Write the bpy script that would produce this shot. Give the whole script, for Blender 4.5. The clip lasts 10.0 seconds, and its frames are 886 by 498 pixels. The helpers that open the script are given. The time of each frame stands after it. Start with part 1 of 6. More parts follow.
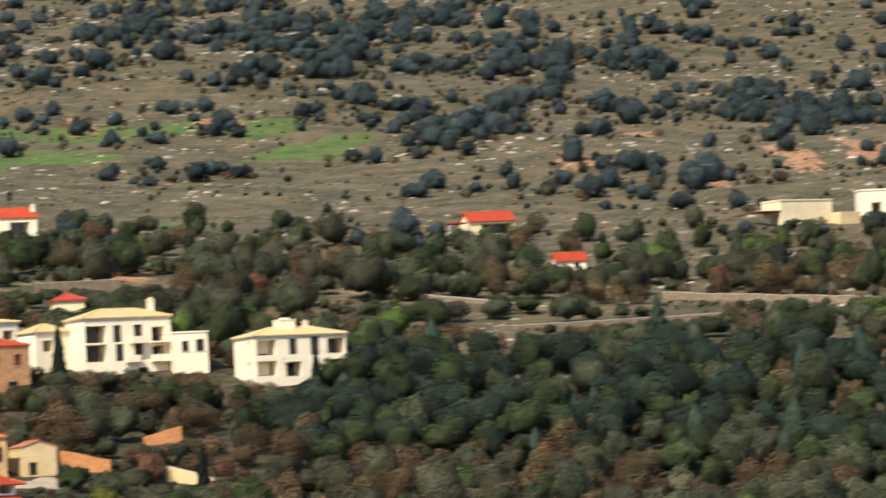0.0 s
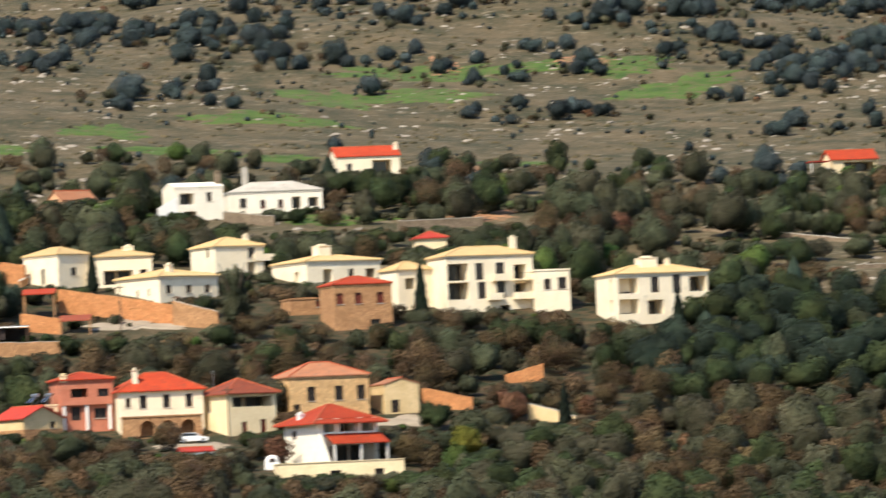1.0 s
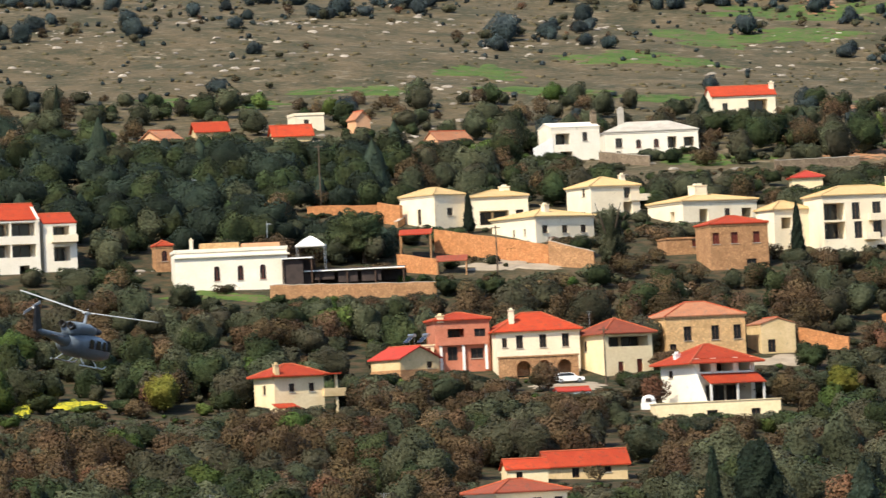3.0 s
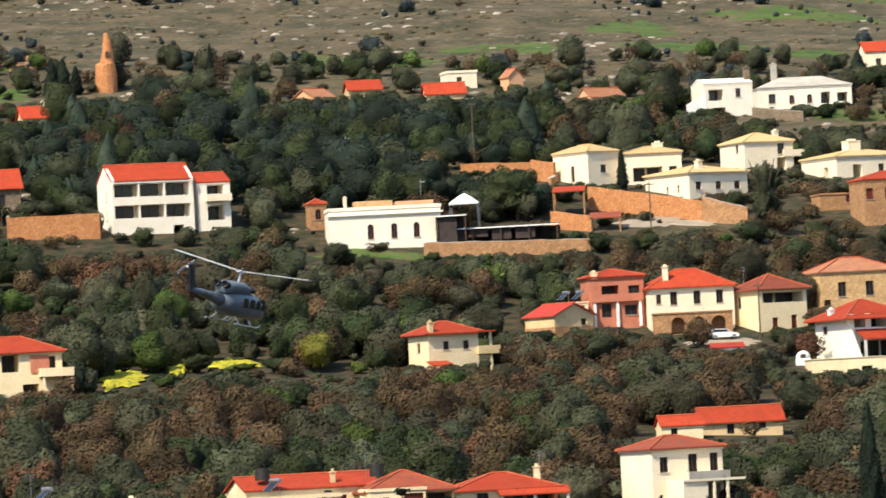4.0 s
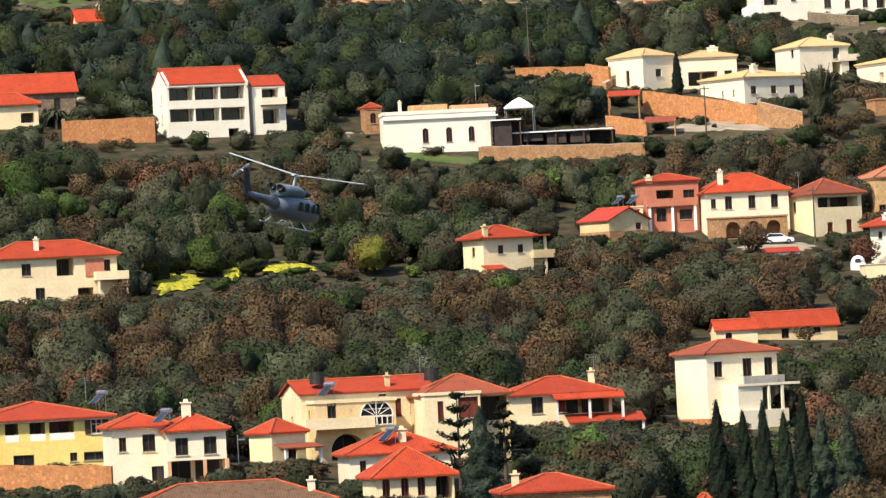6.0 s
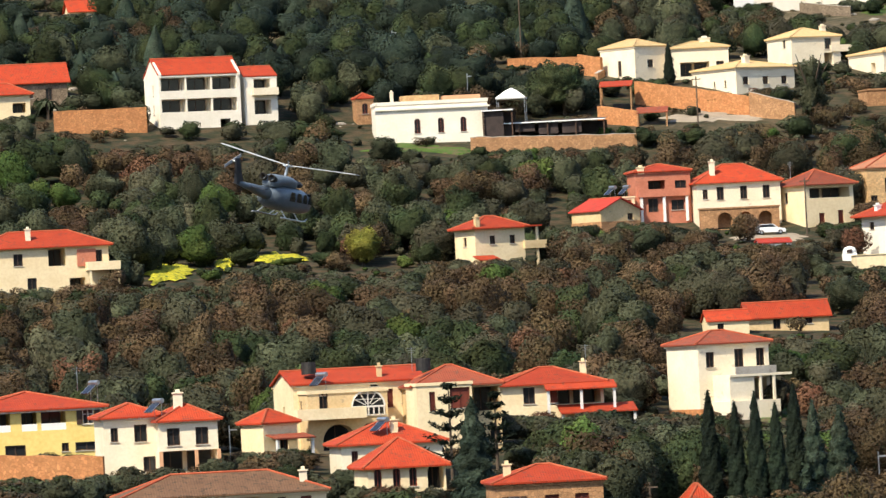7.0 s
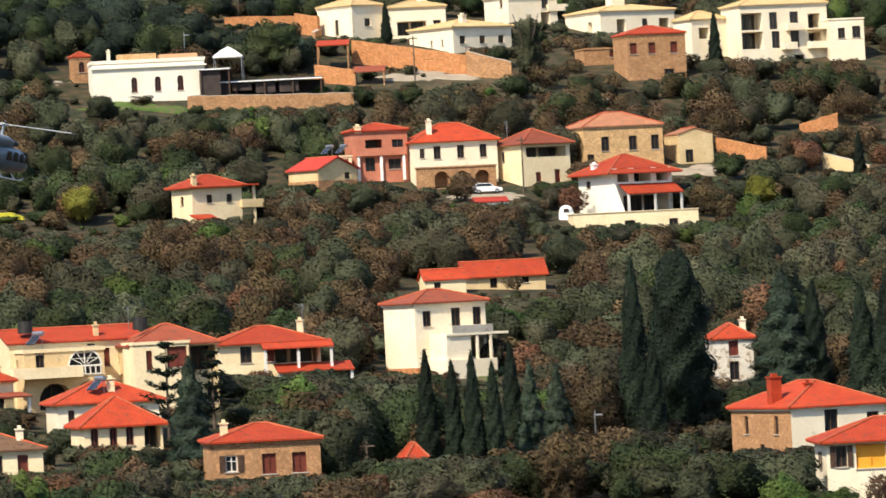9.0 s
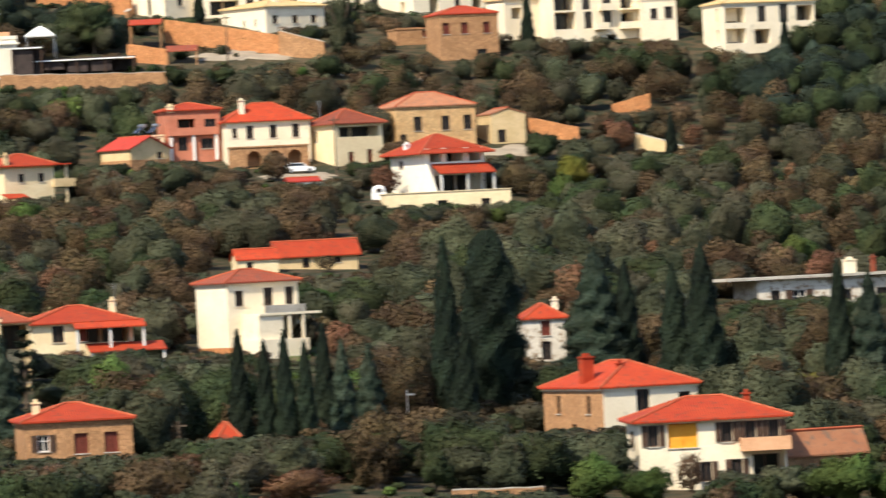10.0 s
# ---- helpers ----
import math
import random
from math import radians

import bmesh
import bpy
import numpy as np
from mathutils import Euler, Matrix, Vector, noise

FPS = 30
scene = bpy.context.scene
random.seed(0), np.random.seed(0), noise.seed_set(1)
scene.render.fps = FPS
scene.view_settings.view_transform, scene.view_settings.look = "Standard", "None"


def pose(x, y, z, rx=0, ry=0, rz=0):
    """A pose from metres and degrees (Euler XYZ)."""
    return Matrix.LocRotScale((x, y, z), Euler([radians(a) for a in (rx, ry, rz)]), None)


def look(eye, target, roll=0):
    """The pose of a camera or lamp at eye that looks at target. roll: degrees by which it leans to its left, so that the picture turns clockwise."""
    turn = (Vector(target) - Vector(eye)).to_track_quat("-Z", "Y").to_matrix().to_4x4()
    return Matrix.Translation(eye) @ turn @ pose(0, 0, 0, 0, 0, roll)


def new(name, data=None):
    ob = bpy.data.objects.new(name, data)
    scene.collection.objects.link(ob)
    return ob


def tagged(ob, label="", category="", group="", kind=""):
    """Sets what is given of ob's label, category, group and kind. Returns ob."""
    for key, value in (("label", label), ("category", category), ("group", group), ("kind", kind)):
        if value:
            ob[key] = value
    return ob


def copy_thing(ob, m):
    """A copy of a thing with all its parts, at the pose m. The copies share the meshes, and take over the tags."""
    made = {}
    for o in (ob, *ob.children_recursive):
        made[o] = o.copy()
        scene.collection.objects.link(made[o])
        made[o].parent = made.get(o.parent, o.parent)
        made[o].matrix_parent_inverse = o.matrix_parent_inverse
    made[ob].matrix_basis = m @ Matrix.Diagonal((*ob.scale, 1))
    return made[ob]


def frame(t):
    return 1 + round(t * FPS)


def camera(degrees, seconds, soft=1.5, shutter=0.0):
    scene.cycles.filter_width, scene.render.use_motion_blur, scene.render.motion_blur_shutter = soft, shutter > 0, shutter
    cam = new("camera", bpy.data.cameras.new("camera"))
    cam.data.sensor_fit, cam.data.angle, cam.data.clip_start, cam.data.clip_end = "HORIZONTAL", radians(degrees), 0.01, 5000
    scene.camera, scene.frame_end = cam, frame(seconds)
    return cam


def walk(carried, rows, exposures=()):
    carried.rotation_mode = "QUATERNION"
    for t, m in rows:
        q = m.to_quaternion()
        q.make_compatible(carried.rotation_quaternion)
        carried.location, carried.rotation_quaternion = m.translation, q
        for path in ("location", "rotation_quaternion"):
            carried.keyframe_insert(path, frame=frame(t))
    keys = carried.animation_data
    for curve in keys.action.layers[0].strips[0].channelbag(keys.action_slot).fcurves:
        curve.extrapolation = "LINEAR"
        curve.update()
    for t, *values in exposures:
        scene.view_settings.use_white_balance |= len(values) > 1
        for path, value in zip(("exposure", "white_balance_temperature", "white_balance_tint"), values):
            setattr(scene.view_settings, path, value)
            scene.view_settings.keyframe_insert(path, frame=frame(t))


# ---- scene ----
# a far viewpoint across the valley, panning with a long lens
cam = camera(8.008, 10.0, soft=1.35, shutter=0.4)
walk(cam, [
    (0, pose(0, 0, 30.0, 92.8992, 2.9782, -4.2986)),
    (0.5, pose(0, 0, 30.0, 92.6971, 3.0077, -2.6869)),
    (1, pose(0, 0, 30.0, 92.5014, 2.7435, -1.0260)),
    (1.5, pose(0, 0, 30.0, 92.2661, 2.8629, -0.0717)),
    (2, pose(0, 0, 30.0, 92.0806, 2.9053, 0.5443)),
    (2.5, pose(0, 0, 30.0, 92.1037, 2.9233, 1.8216)),
    (3, pose(0, 0, 30.0, 92.1202, 2.7554, 2.3840)),
    (3.2, pose(0, 0, 30.0, 92.1000, 2.7880, 2.6413)),
    (4.3, pose(0, 0, 30.0, 91.6397, 2.9795, 3.9980)),
    (4.5, pose(0, 0, 30.0, 91.5215, 2.9374, 4.0294)),
    (5, pose(0, 0, 30.0, 91.2266, 2.9086, 3.9301)),
    (5.5, pose(0, 0, 30.0, 91.0908, 2.9408, 4.1830)),
    (5.7, pose(0, 0, 30.0, 91.0375, 2.8919, 4.2822)),
    (6.8, pose(0, 0, 30.0, 90.8526, 2.8920, 4.2668)),
    (7, pose(0, 0, 30.0, 90.8699, 2.8711, 4.2051)),
    (7.5, pose(0, 0, 30.0, 90.8613, 2.7631, 3.7270)),
    (8, pose(0, 0, 30.0, 90.6438, 2.8372, 3.0644)),
    (8.5, pose(0, 0, 30.0, 90.5733, 2.8013, 2.8232)),
    (8.8, pose(0, 0, 30.0, 90.4816, 2.8983, 1.9362)),
    (9, pose(0, 0, 30.0, 90.3699, 2.8755, 1.6404)),
    (9.5, pose(0, 0, 30.0, 90.1578, 2.7172, 1.1002)),
    (10, pose(0, 0, 30.0, 90.1030, 2.8189, -0.0595)),
])

# ---- light ----
SUN_SIDE, SUN_HEIGHT = radians(-144), radians(48)
world = bpy.data.worlds.new("sky")
scene.world = world
world.use_nodes = True
sky = world.node_tree.nodes.new("ShaderNodeTexSky")
sky.sky_type, sky.sun_disc = "NISHITA", False
sky.sun_elevation, sky.sun_rotation = SUN_HEIGHT, SUN_SIDE
background = world.node_tree.nodes["Background"]
background.inputs["Strength"].default_value = 0.15
world.node_tree.links.new(sky.outputs["Color"], background.inputs["Color"])
sun = new("sun", bpy.data.lights.new("sun", "SUN"))
sun.data.energy, sun.data.angle, sun.data.color = 4.8, radians(0.5), (1.0, 0.89, 0.70)
toward = Vector((math.sin(SUN_SIDE) * math.cos(SUN_HEIGHT), math.cos(SUN_SIDE) * math.cos(SUN_HEIGHT), math.sin(SUN_HEIGHT)))
sun.matrix_world = look(toward * 300, (0, 0, 0))
scene.view_settings.exposure = 0.47


# ---- materials ----
def material(name, low, high, size=1.0, rough=0.85, bump=0.3, fine=8.0, spread=0.25, island=0.0, per_object=0.0, metal=0.0, spots=None, spot_at=0.62, gloss=0.3, deep=0.05):
    """Two colours mixed by broad and fine noise, with relief; spots: a third colour in patches."""
    mat = bpy.data.materials.new(name)
    mat.use_nodes = True
    tree = mat.node_tree
    node, link = tree.nodes.new, tree.links.new
    shader = tree.nodes["Principled BSDF"]
    shader.inputs["Roughness"].default_value, shader.inputs["Metallic"].default_value = rough, metal
    shader.inputs["Specular IOR Level"].default_value = gloss
    place = node("ShaderNodeNewGeometry")
    broad, grain = node("ShaderNodeTexNoise"), node("ShaderNodeTexNoise")
    broad.inputs["Scale"].default_value, broad.inputs["Detail"].default_value = 1.0 / size, 4
    grain.inputs["Scale"].default_value, grain.inputs["Detail"].default_value = fine / size, 6
    link(place.outputs["Position"], broad.inputs["Vector"])
    link(place.outputs["Position"], grain.inputs["Vector"])
    blend = node("ShaderNodeMath")
    blend.operation = "MULTIPLY_ADD"
    link(broad.outputs["Fac"], blend.inputs[0])
    blend.inputs[1].default_value = 0.6
    part_two = node("ShaderNodeMath")
    part_two.operation = "MULTIPLY"
    part_two.inputs[1].default_value = 0.4
    link(grain.outputs["Fac"], part_two.inputs[0])
    link(part_two.outputs[0], blend.inputs[2])
    ramp = node("ShaderNodeValToRGB")
    ramp.color_ramp.elements[0].position, ramp.color_ramp.elements[1].position = 0.5 - spread / 2, 0.5 + spread / 2
    ramp.color_ramp.elements[0].color, ramp.color_ramp.elements[1].color = (*low, 1), (*high, 1)
    link(blend.outputs[0], ramp.inputs["Fac"])
    colour = ramp.outputs["Color"]
    if spots:
        patch = node("ShaderNodeTexNoise")
        patch.inputs["Scale"].default_value, patch.inputs["Detail"].default_value = 2.7 / size, 8
        patch.inputs["Roughness"].default_value = 0.65
        link(place.outputs["Position"], patch.inputs["Vector"])
        edge = node("ShaderNodeMapRange")
        edge.inputs["From Min"].default_value, edge.inputs["From Max"].default_value = spot_at, spot_at + 0.06
        link(patch.outputs["Fac"], edge.inputs["Value"])
        mix = node("ShaderNodeMix")
        mix.data_type = "RGBA"
        mix.inputs["B"].default_value = (*spots, 1)
        link(edge.outputs["Result"], mix.inputs["Factor"])
        link(colour, mix.inputs["A"])
        colour = mix.outputs["Result"]
    for amount, kind in ((island, "isle"), (per_object, "thing")):
        if not amount:
            continue
        chance = place.outputs["Random Per Island"] if kind == "isle" else node("ShaderNodeObjectInfo").outputs["Random"]
        swing = node("ShaderNodeMapRange")
        swing.inputs["To Min"].default_value, swing.inputs["To Max"].default_value = 1 - amount, 1 + amount
        link(chance, swing.inputs["Value"])
        hue = node("ShaderNodeHueSaturation")
        link(swing.outputs["Result"], hue.inputs["Value"])
        link(colour, hue.inputs["Color"])
        colour = hue.outputs["Color"]
    link(colour, shader.inputs["Base Color"])
    relief = node("ShaderNodeBump")
    relief.inputs["Strength"].default_value, relief.inputs["Distance"].default_value = bump, deep * size
    link(grain.outputs["Fac"], relief.inputs["Height"])
    link(relief.outputs["Normal"], shader.inputs["Normal"])
    return mat


def tile_material(name, low, high, old):
    """Rows of clay half-round tiles running down the roof, with weathered patches."""
    mat = material(name, low, high, size=1.6, rough=0.8, bump=0.2, fine=6, spread=0.4, per_object=0.14, spots=old, spot_at=0.55)
    tree = mat.node_tree
    node, link = tree.nodes.new, tree.links.new
    spot = node("ShaderNodeTexCoord")
    rows = node("ShaderNodeTexWave")
    rows.bands_direction = "X"
    rows.inputs["Scale"].default_value, rows.inputs["Distortion"].default_value = 1.4, 0.5
    link(spot.outputs["Object"], rows.inputs["Vector"])
    relief = node("ShaderNodeBump")
    relief.inputs["Strength"].default_value, relief.inputs["Distance"].default_value = 0.5, 0.06
    link(rows.outputs["Fac"], relief.inputs["Height"])
    before = tree.nodes["Bump"]
    link(before.outputs["Normal"], relief.inputs["Normal"])
    link(relief.outputs["Normal"], tree.nodes["Principled BSDF"].inputs["Normal"])
    return mat


def glass_material(name):
    mat = bpy.data.materials.new(name)
    mat.use_nodes = True
    shader = mat.node_tree.nodes["Principled BSDF"]
    shader.inputs["Base Color"].default_value = (0.02, 0.022, 0.025, 1)
    shader.inputs["Roughness"].default_value = 0.08
    return mat


def stone_material(name, low, high, joint, size=0.45):
    """Rubble masonry: uneven stones with recessed joints."""
    mat = material(name, low, high, size=1.5, rough=0.9, bump=0.3, fine=5, spread=0.4)
    tree = mat.node_tree
    node, link = tree.nodes.new, tree.links.new
    spot = node("ShaderNodeNewGeometry")
    cells = node("ShaderNodeTexVoronoi")
    cells.feature = "DISTANCE_TO_EDGE"
    cells.inputs["Scale"].default_value = 1 / size
    link(spot.outputs["Position"], cells.inputs["Vector"])
    tones = node("ShaderNodeTexVoronoi")
    tones.inputs["Scale"].default_value = 1 / size
    link(spot.outputs["Position"], tones.inputs["Vector"])
    edge = node("ShaderNodeMapRange")
    edge.inputs["From Max"].default_value = 0.09
    link(cells.outputs["Distance"], edge.inputs["Value"])
    grey = node("ShaderNodeRGBToBW")
    link(tones.outputs["Color"], grey.inputs["Color"])
    swing = node("ShaderNodeMapRange")
    swing.inputs["To Min"].default_value, swing.inputs["To Max"].default_value = 0.75, 1.25
    link(grey.outputs["Val"], swing.inputs["Value"])
    hue = node("ShaderNodeHueSaturation")
    link(swing.outputs["Result"], hue.inputs["Value"])
    shader = tree.nodes["Principled BSDF"]
    link(shader.inputs["Base Color"].links[0].from_socket, hue.inputs["Color"])
    mix = node("ShaderNodeMix")
    mix.data_type = "RGBA"
    mix.inputs["A"].default_value = (*joint, 1)
    link(edge.outputs["Result"], mix.inputs["Factor"])
    link(hue.outputs["Color"], mix.inputs["B"])
    link(mix.outputs["Result"], shader.inputs["Base Color"])
    relief = node("ShaderNodeBump")
    relief.inputs["Strength"].default_value, relief.inputs["Distance"].default_value = 0.45, 0.08
    link(edge.outputs["Result"], relief.inputs["Height"])
    link(tree.nodes["Bump"].outputs["Normal"], relief.inputs["Normal"])
    link(relief.outputs["Normal"], shader.inputs["Normal"])
    return mat


WHITE = material("white_plaster", (0.76, 0.655, 0.475), (0.86, 0.76, 0.58), size=2.5, bump=0.15, fine=9, spots=(0.60, 0.52, 0.39), spot_at=0.62)
CHALK = material("chalky_whitewash", (0.78, 0.71, 0.58), (0.87, 0.80, 0.68), size=2.5, bump=0.15, fine=9, spots=(0.64, 0.57, 0.46), spot_at=0.63)
PURE = material("white_paint", (0.78, 0.77, 0.74), (0.86, 0.85, 0.82), size=2.5, bump=0.1)
CREAM = material("cream_plaster", (0.73, 0.58, 0.35), (0.84, 0.70, 0.455), size=2.5, bump=0.15, spots=(0.60, 0.50, 0.34), spot_at=0.66)
YELLOW = material("yellow_plaster", (0.76, 0.55, 0.16), (0.86, 0.66, 0.23), size=2.5, bump=0.15, spots=(0.66, 0.48, 0.18), spot_at=0.66)
TAN = material("tan_plaster", (0.56, 0.41, 0.21), (0.70, 0.53, 0.30), size=2.0, bump=0.15, spots=(0.42, 0.32, 0.20), spot_at=0.6)
PINK = material("pink_plaster", (0.42, 0.145, 0.085), (0.53, 0.20, 0.125), size=2.0, bump=0.15, spots=(0.30, 0.14, 0.10), spot_at=0.6)
PEACH = material("peach_plaster", (0.60, 0.32, 0.17), (0.70, 0.40, 0.23), size=2.0, bump=0.15)
PEELED = material("peeling_plaster", (0.55, 0.50, 0.42), (0.70, 0.65, 0.56), size=1.6, bump=0.3, spots=(0.30, 0.22, 0.15), spot_at=0.52)
CONCRETE = material("weathered_concrete", (0.36, 0.33, 0.28), (0.50, 0.46, 0.40), size=1.8, bump=0.25, spots=(0.28, 0.25, 0.21), spot_at=0.6)
STONE = stone_material("rubble_stone", (0.33, 0.165, 0.076), (0.53, 0.295, 0.145), (0.28, 0.16, 0.08), 0.34)
OCHRE_STONE = stone_material("ochre_stone", (0.42, 0.165, 0.062), (0.58, 0.27, 0.11), (0.34, 0.15, 0.065), 0.34)
# golden masonry with the sunlight on it put into a brighter colour
SUNLIT_STONE = stone_material("sunlit_golden_stone", (0.54, 0.32, 0.14), (0.74, 0.49, 0.25), (0.50, 0.31, 0.145), 0.34)
GREY_STONE = stone_material("grey_stone", (0.17, 0.125, 0.085), (0.28, 0.215, 0.15), (0.10, 0.075, 0.05))
RED_TILE = tile_material("red_clay_tiles", (0.30, 0.029, 0.009), (0.42, 0.054, 0.015), (0.22, 0.042, 0.020))
OLD_TILE = tile_material("weathered_clay_tiles", (0.20, 0.040, 0.020), (0.29, 0.072, 0.034), (0.15, 0.06, 0.038))
WORN_TILE = tile_material("worn_ochre_tiles", (0.28, 0.11, 0.055), (0.40, 0.175, 0.09), (0.20, 0.12, 0.08))
BROWN_TILE = tile_material("brown_lichened_tiles", (0.12, 0.062, 0.034), (0.20, 0.11, 0.06), (0.08, 0.05, 0.03))
CRIMSON = tile_material("crimson_tiles", (0.36, 0.03, 0.02), (0.45, 0.05, 0.03), (0.28, 0.05, 0.03))
SAND_TILE = tile_material("sand_coloured_tiles", (0.48, 0.325, 0.145), (0.59, 0.415, 0.20), (0.44, 0.32, 0.17))
RIDGE = material("mortared_ridge", (0.30, 0.060, 0.026), (0.44, 0.11, 0.05), size=0.6, bump=0.3)
GLASS = glass_material("window_glass")
DARK_WOOD = material("dark_wood", (0.05, 0.028, 0.018), (0.09, 0.05, 0.03), size=0.5, rough=0.6)
RED_WOOD = material("red_painted_wood", (0.11, 0.024, 0.014), (0.17, 0.04, 0.024), size=0.5, rough=0.6)
PALE_WOOD = material("white_painted_wood", (0.66, 0.64, 0.60), (0.76, 0.74, 0.70), size=0.5, rough=0.5)
ORANGE_BLIND = material("orange_blind", (0.70, 0.30, 0.02), (0.78, 0.36, 0.04), size=1.0, rough=0.7)
IRON = material("dark_iron", (0.03, 0.03, 0.03), (0.06, 0.055, 0.05), size=0.4, rough=0.5, metal=0.6)
STEEL = material("galvanised_steel", (0.40, 0.41, 0.42), (0.55, 0.56, 0.57), size=0.6, rough=0.35, metal=0.9)
PANEL = material("solar_collector", (0.015, 0.02, 0.035), (0.03, 0.035, 0.05), size=0.8, rough=0.15, gloss=0.6)
CANVAS = material("white_canvas", (0.76, 0.76, 0.74), (0.84, 0.84, 0.82), size=1.0, rough=0.7)
# dark cloth of the canopies; also the shade put under them and in hollows
NET_AND_SHADE = material("dark_cloth_and_painted_shade", (0.035, 0.028, 0.026), (0.07, 0.05, 0.045), size=1.0, rough=0.9)
DRY_LAND = material("dry_hillside", (0.040, 0.040, 0.018), (0.118, 0.088, 0.048), size=9, rough=0.95, bump=1.0, fine=8, spread=0.20, spots=(0.165, 0.135, 0.088), spot_at=0.575)


def add_undergrowth(mat, colour):
    """Darker, greener undergrowth on the lower slope, ending raggedly towards the hill."""
    tree = mat.node_tree
    node, link = tree.nodes.new, tree.links.new
    shader = tree.nodes["Principled BSDF"]
    spot, axes, rag = node("ShaderNodeNewGeometry"), node("ShaderNodeSeparateXYZ"), node("ShaderNodeTexNoise")
    rag.inputs["Scale"].default_value, rag.inputs["Detail"].default_value = 0.03, 6
    link(spot.outputs["Position"], axes.inputs["Vector"])
    link(spot.outputs["Position"], rag.inputs["Vector"])
    shift = node("ShaderNodeMath")
    shift.operation = "MULTIPLY_ADD"
    shift.inputs[1].default_value = 260
    link(rag.outputs["Fac"], shift.inputs[0])
    link(axes.outputs["Y"], shift.inputs[2])
    edge = node("ShaderNodeMapRange")
    edge.inputs["From Min"].default_value, edge.inputs["From Max"].default_value = 1090, 1150
    link(shift.outputs[0], edge.inputs["Value"])
    mix = node("ShaderNodeMix")
    mix.data_type = "RGBA"
    litter, tint = node("ShaderNodeTexNoise"), node("ShaderNodeValToRGB")
    litter.inputs["Scale"].default_value, litter.inputs["Detail"].default_value = 0.45, 9
    link(spot.outputs["Position"], litter.inputs["Vector"])
    tint.color_ramp.elements[0].position, tint.color_ramp.elements[1].position = 0.40, 0.62
    tint.color_ramp.elements[0].color, tint.color_ramp.elements[1].color = (*colour, 1), (0.070, 0.047, 0.024, 1)
    link(litter.outputs["Fac"], tint.inputs["Fac"])
    link(tint.outputs["Color"], mix.inputs["A"])
    link(edge.outputs["Result"], mix.inputs["Factor"])
    link(shader.inputs["Base Color"].links[0].from_socket, mix.inputs["B"])
    link(mix.outputs["Result"], shader.inputs["Base Color"])


add_undergrowth(DRY_LAND, (0.018, 0.024, 0.009))
MEADOW = material("green_meadow", (0.034, 0.072, 0.010), (0.078, 0.128, 0.021), size=6, rough=0.9, bump=0.5, fine=14, spots=(0.11, 0.09, 0.045), spot_at=0.53)
EARTH = material("bare_orange_earth", (0.26, 0.12, 0.06), (0.40, 0.21, 0.11), size=4, rough=0.95, bump=0.5, fine=10, spots=(0.11, 0.085, 0.05), spot_at=0.49)
BLOOM = material("yellow_bloom", (0.34, 0.30, 0.015), (0.52, 0.47, 0.03), size=1.2, rough=0.9, fine=8, spots=(0.08, 0.13, 0.02), spot_at=0.52)
ROADWAY = material("pale_concrete_road", (0.26, 0.215, 0.16), (0.36, 0.30, 0.225), size=3, rough=0.9, bump=0.3)
ROCK = material("grey_limestone", (0.23, 0.20, 0.165), (0.36, 0.32, 0.27), size=1.5, rough=0.95, bump=0.6, island=0.3)
TUSSOCK = material("dry_grass_tussocks", (0.044, 0.043, 0.020), (0.115, 0.088, 0.048), size=3, rough=0.95, bump=0.6, fine=8, island=0.35)
BARK = material("bark", (0.07, 0.05, 0.035), (0.12, 0.09, 0.065), size=0.5, rough=0.95, bump=0.7)


SPRAYS = {}


def foliage(name, low, high, dense=0.5, hues=(0.462, 0.525), sprays=False):
    """Leaves that differ from blade to blade, and drift in hue and depth from crown to crown; sprays: with gaps between them."""
    isle = 0.3
    mat = material(name, low, high, size=2.0, rough=0.85, bump=0.8, fine=8.0, spread=0.30, island=isle, per_object=0.2, gloss=0.12, deep=0.10)
    tree = mat.node_tree
    node, link = tree.nodes.new, tree.links.new
    shader = tree.nodes["Principled BSDF"]
    spot, drift, tone, swing, depth = node("ShaderNodeNewGeometry"), node("ShaderNodeTexNoise"), node("ShaderNodeHueSaturation"), node("ShaderNodeMapRange"), node("ShaderNodeMapRange")
    drift.inputs["Scale"].default_value, drift.inputs["Detail"].default_value = 0.16, 2
    link(spot.outputs["Position"], drift.inputs["Vector"])
    axes = node("ShaderNodeSeparateColor")
    link(drift.outputs["Color"], axes.inputs["Color"])
    for gauge, channel, least, most in ((swing, "Red", *hues), (depth, "Green", 0.62, 1.45)):
        gauge.inputs["From Min"].default_value, gauge.inputs["From Max"].default_value = 0.3, 0.7
        gauge.inputs["To Min"].default_value, gauge.inputs["To Max"].default_value = least, most
        link(axes.outputs[channel], gauge.inputs["Value"])
    link(swing.outputs["Result"], tone.inputs["Hue"])
    link(depth.outputs["Result"], tone.inputs["Value"])
    link(shader.inputs["Base Color"].links[0].from_socket, tone.inputs["Color"])
    link(tone.outputs["Color"], shader.inputs["Base Color"])
    if sprays:
        gaps, edge = node("ShaderNodeTexNoise"), node("ShaderNodeMapRange")
        gaps.inputs["Scale"].default_value, gaps.inputs["Detail"].default_value, gaps.inputs["Roughness"].default_value = 3.1, 4, 0.62
        edge.inputs["From Min"].default_value, edge.inputs["From Max"].default_value = dense - 0.035, dense + 0.03
        link(spot.outputs["Position"], gaps.inputs["Vector"])
        link(gaps.outputs["Fac"], edge.inputs["Value"])
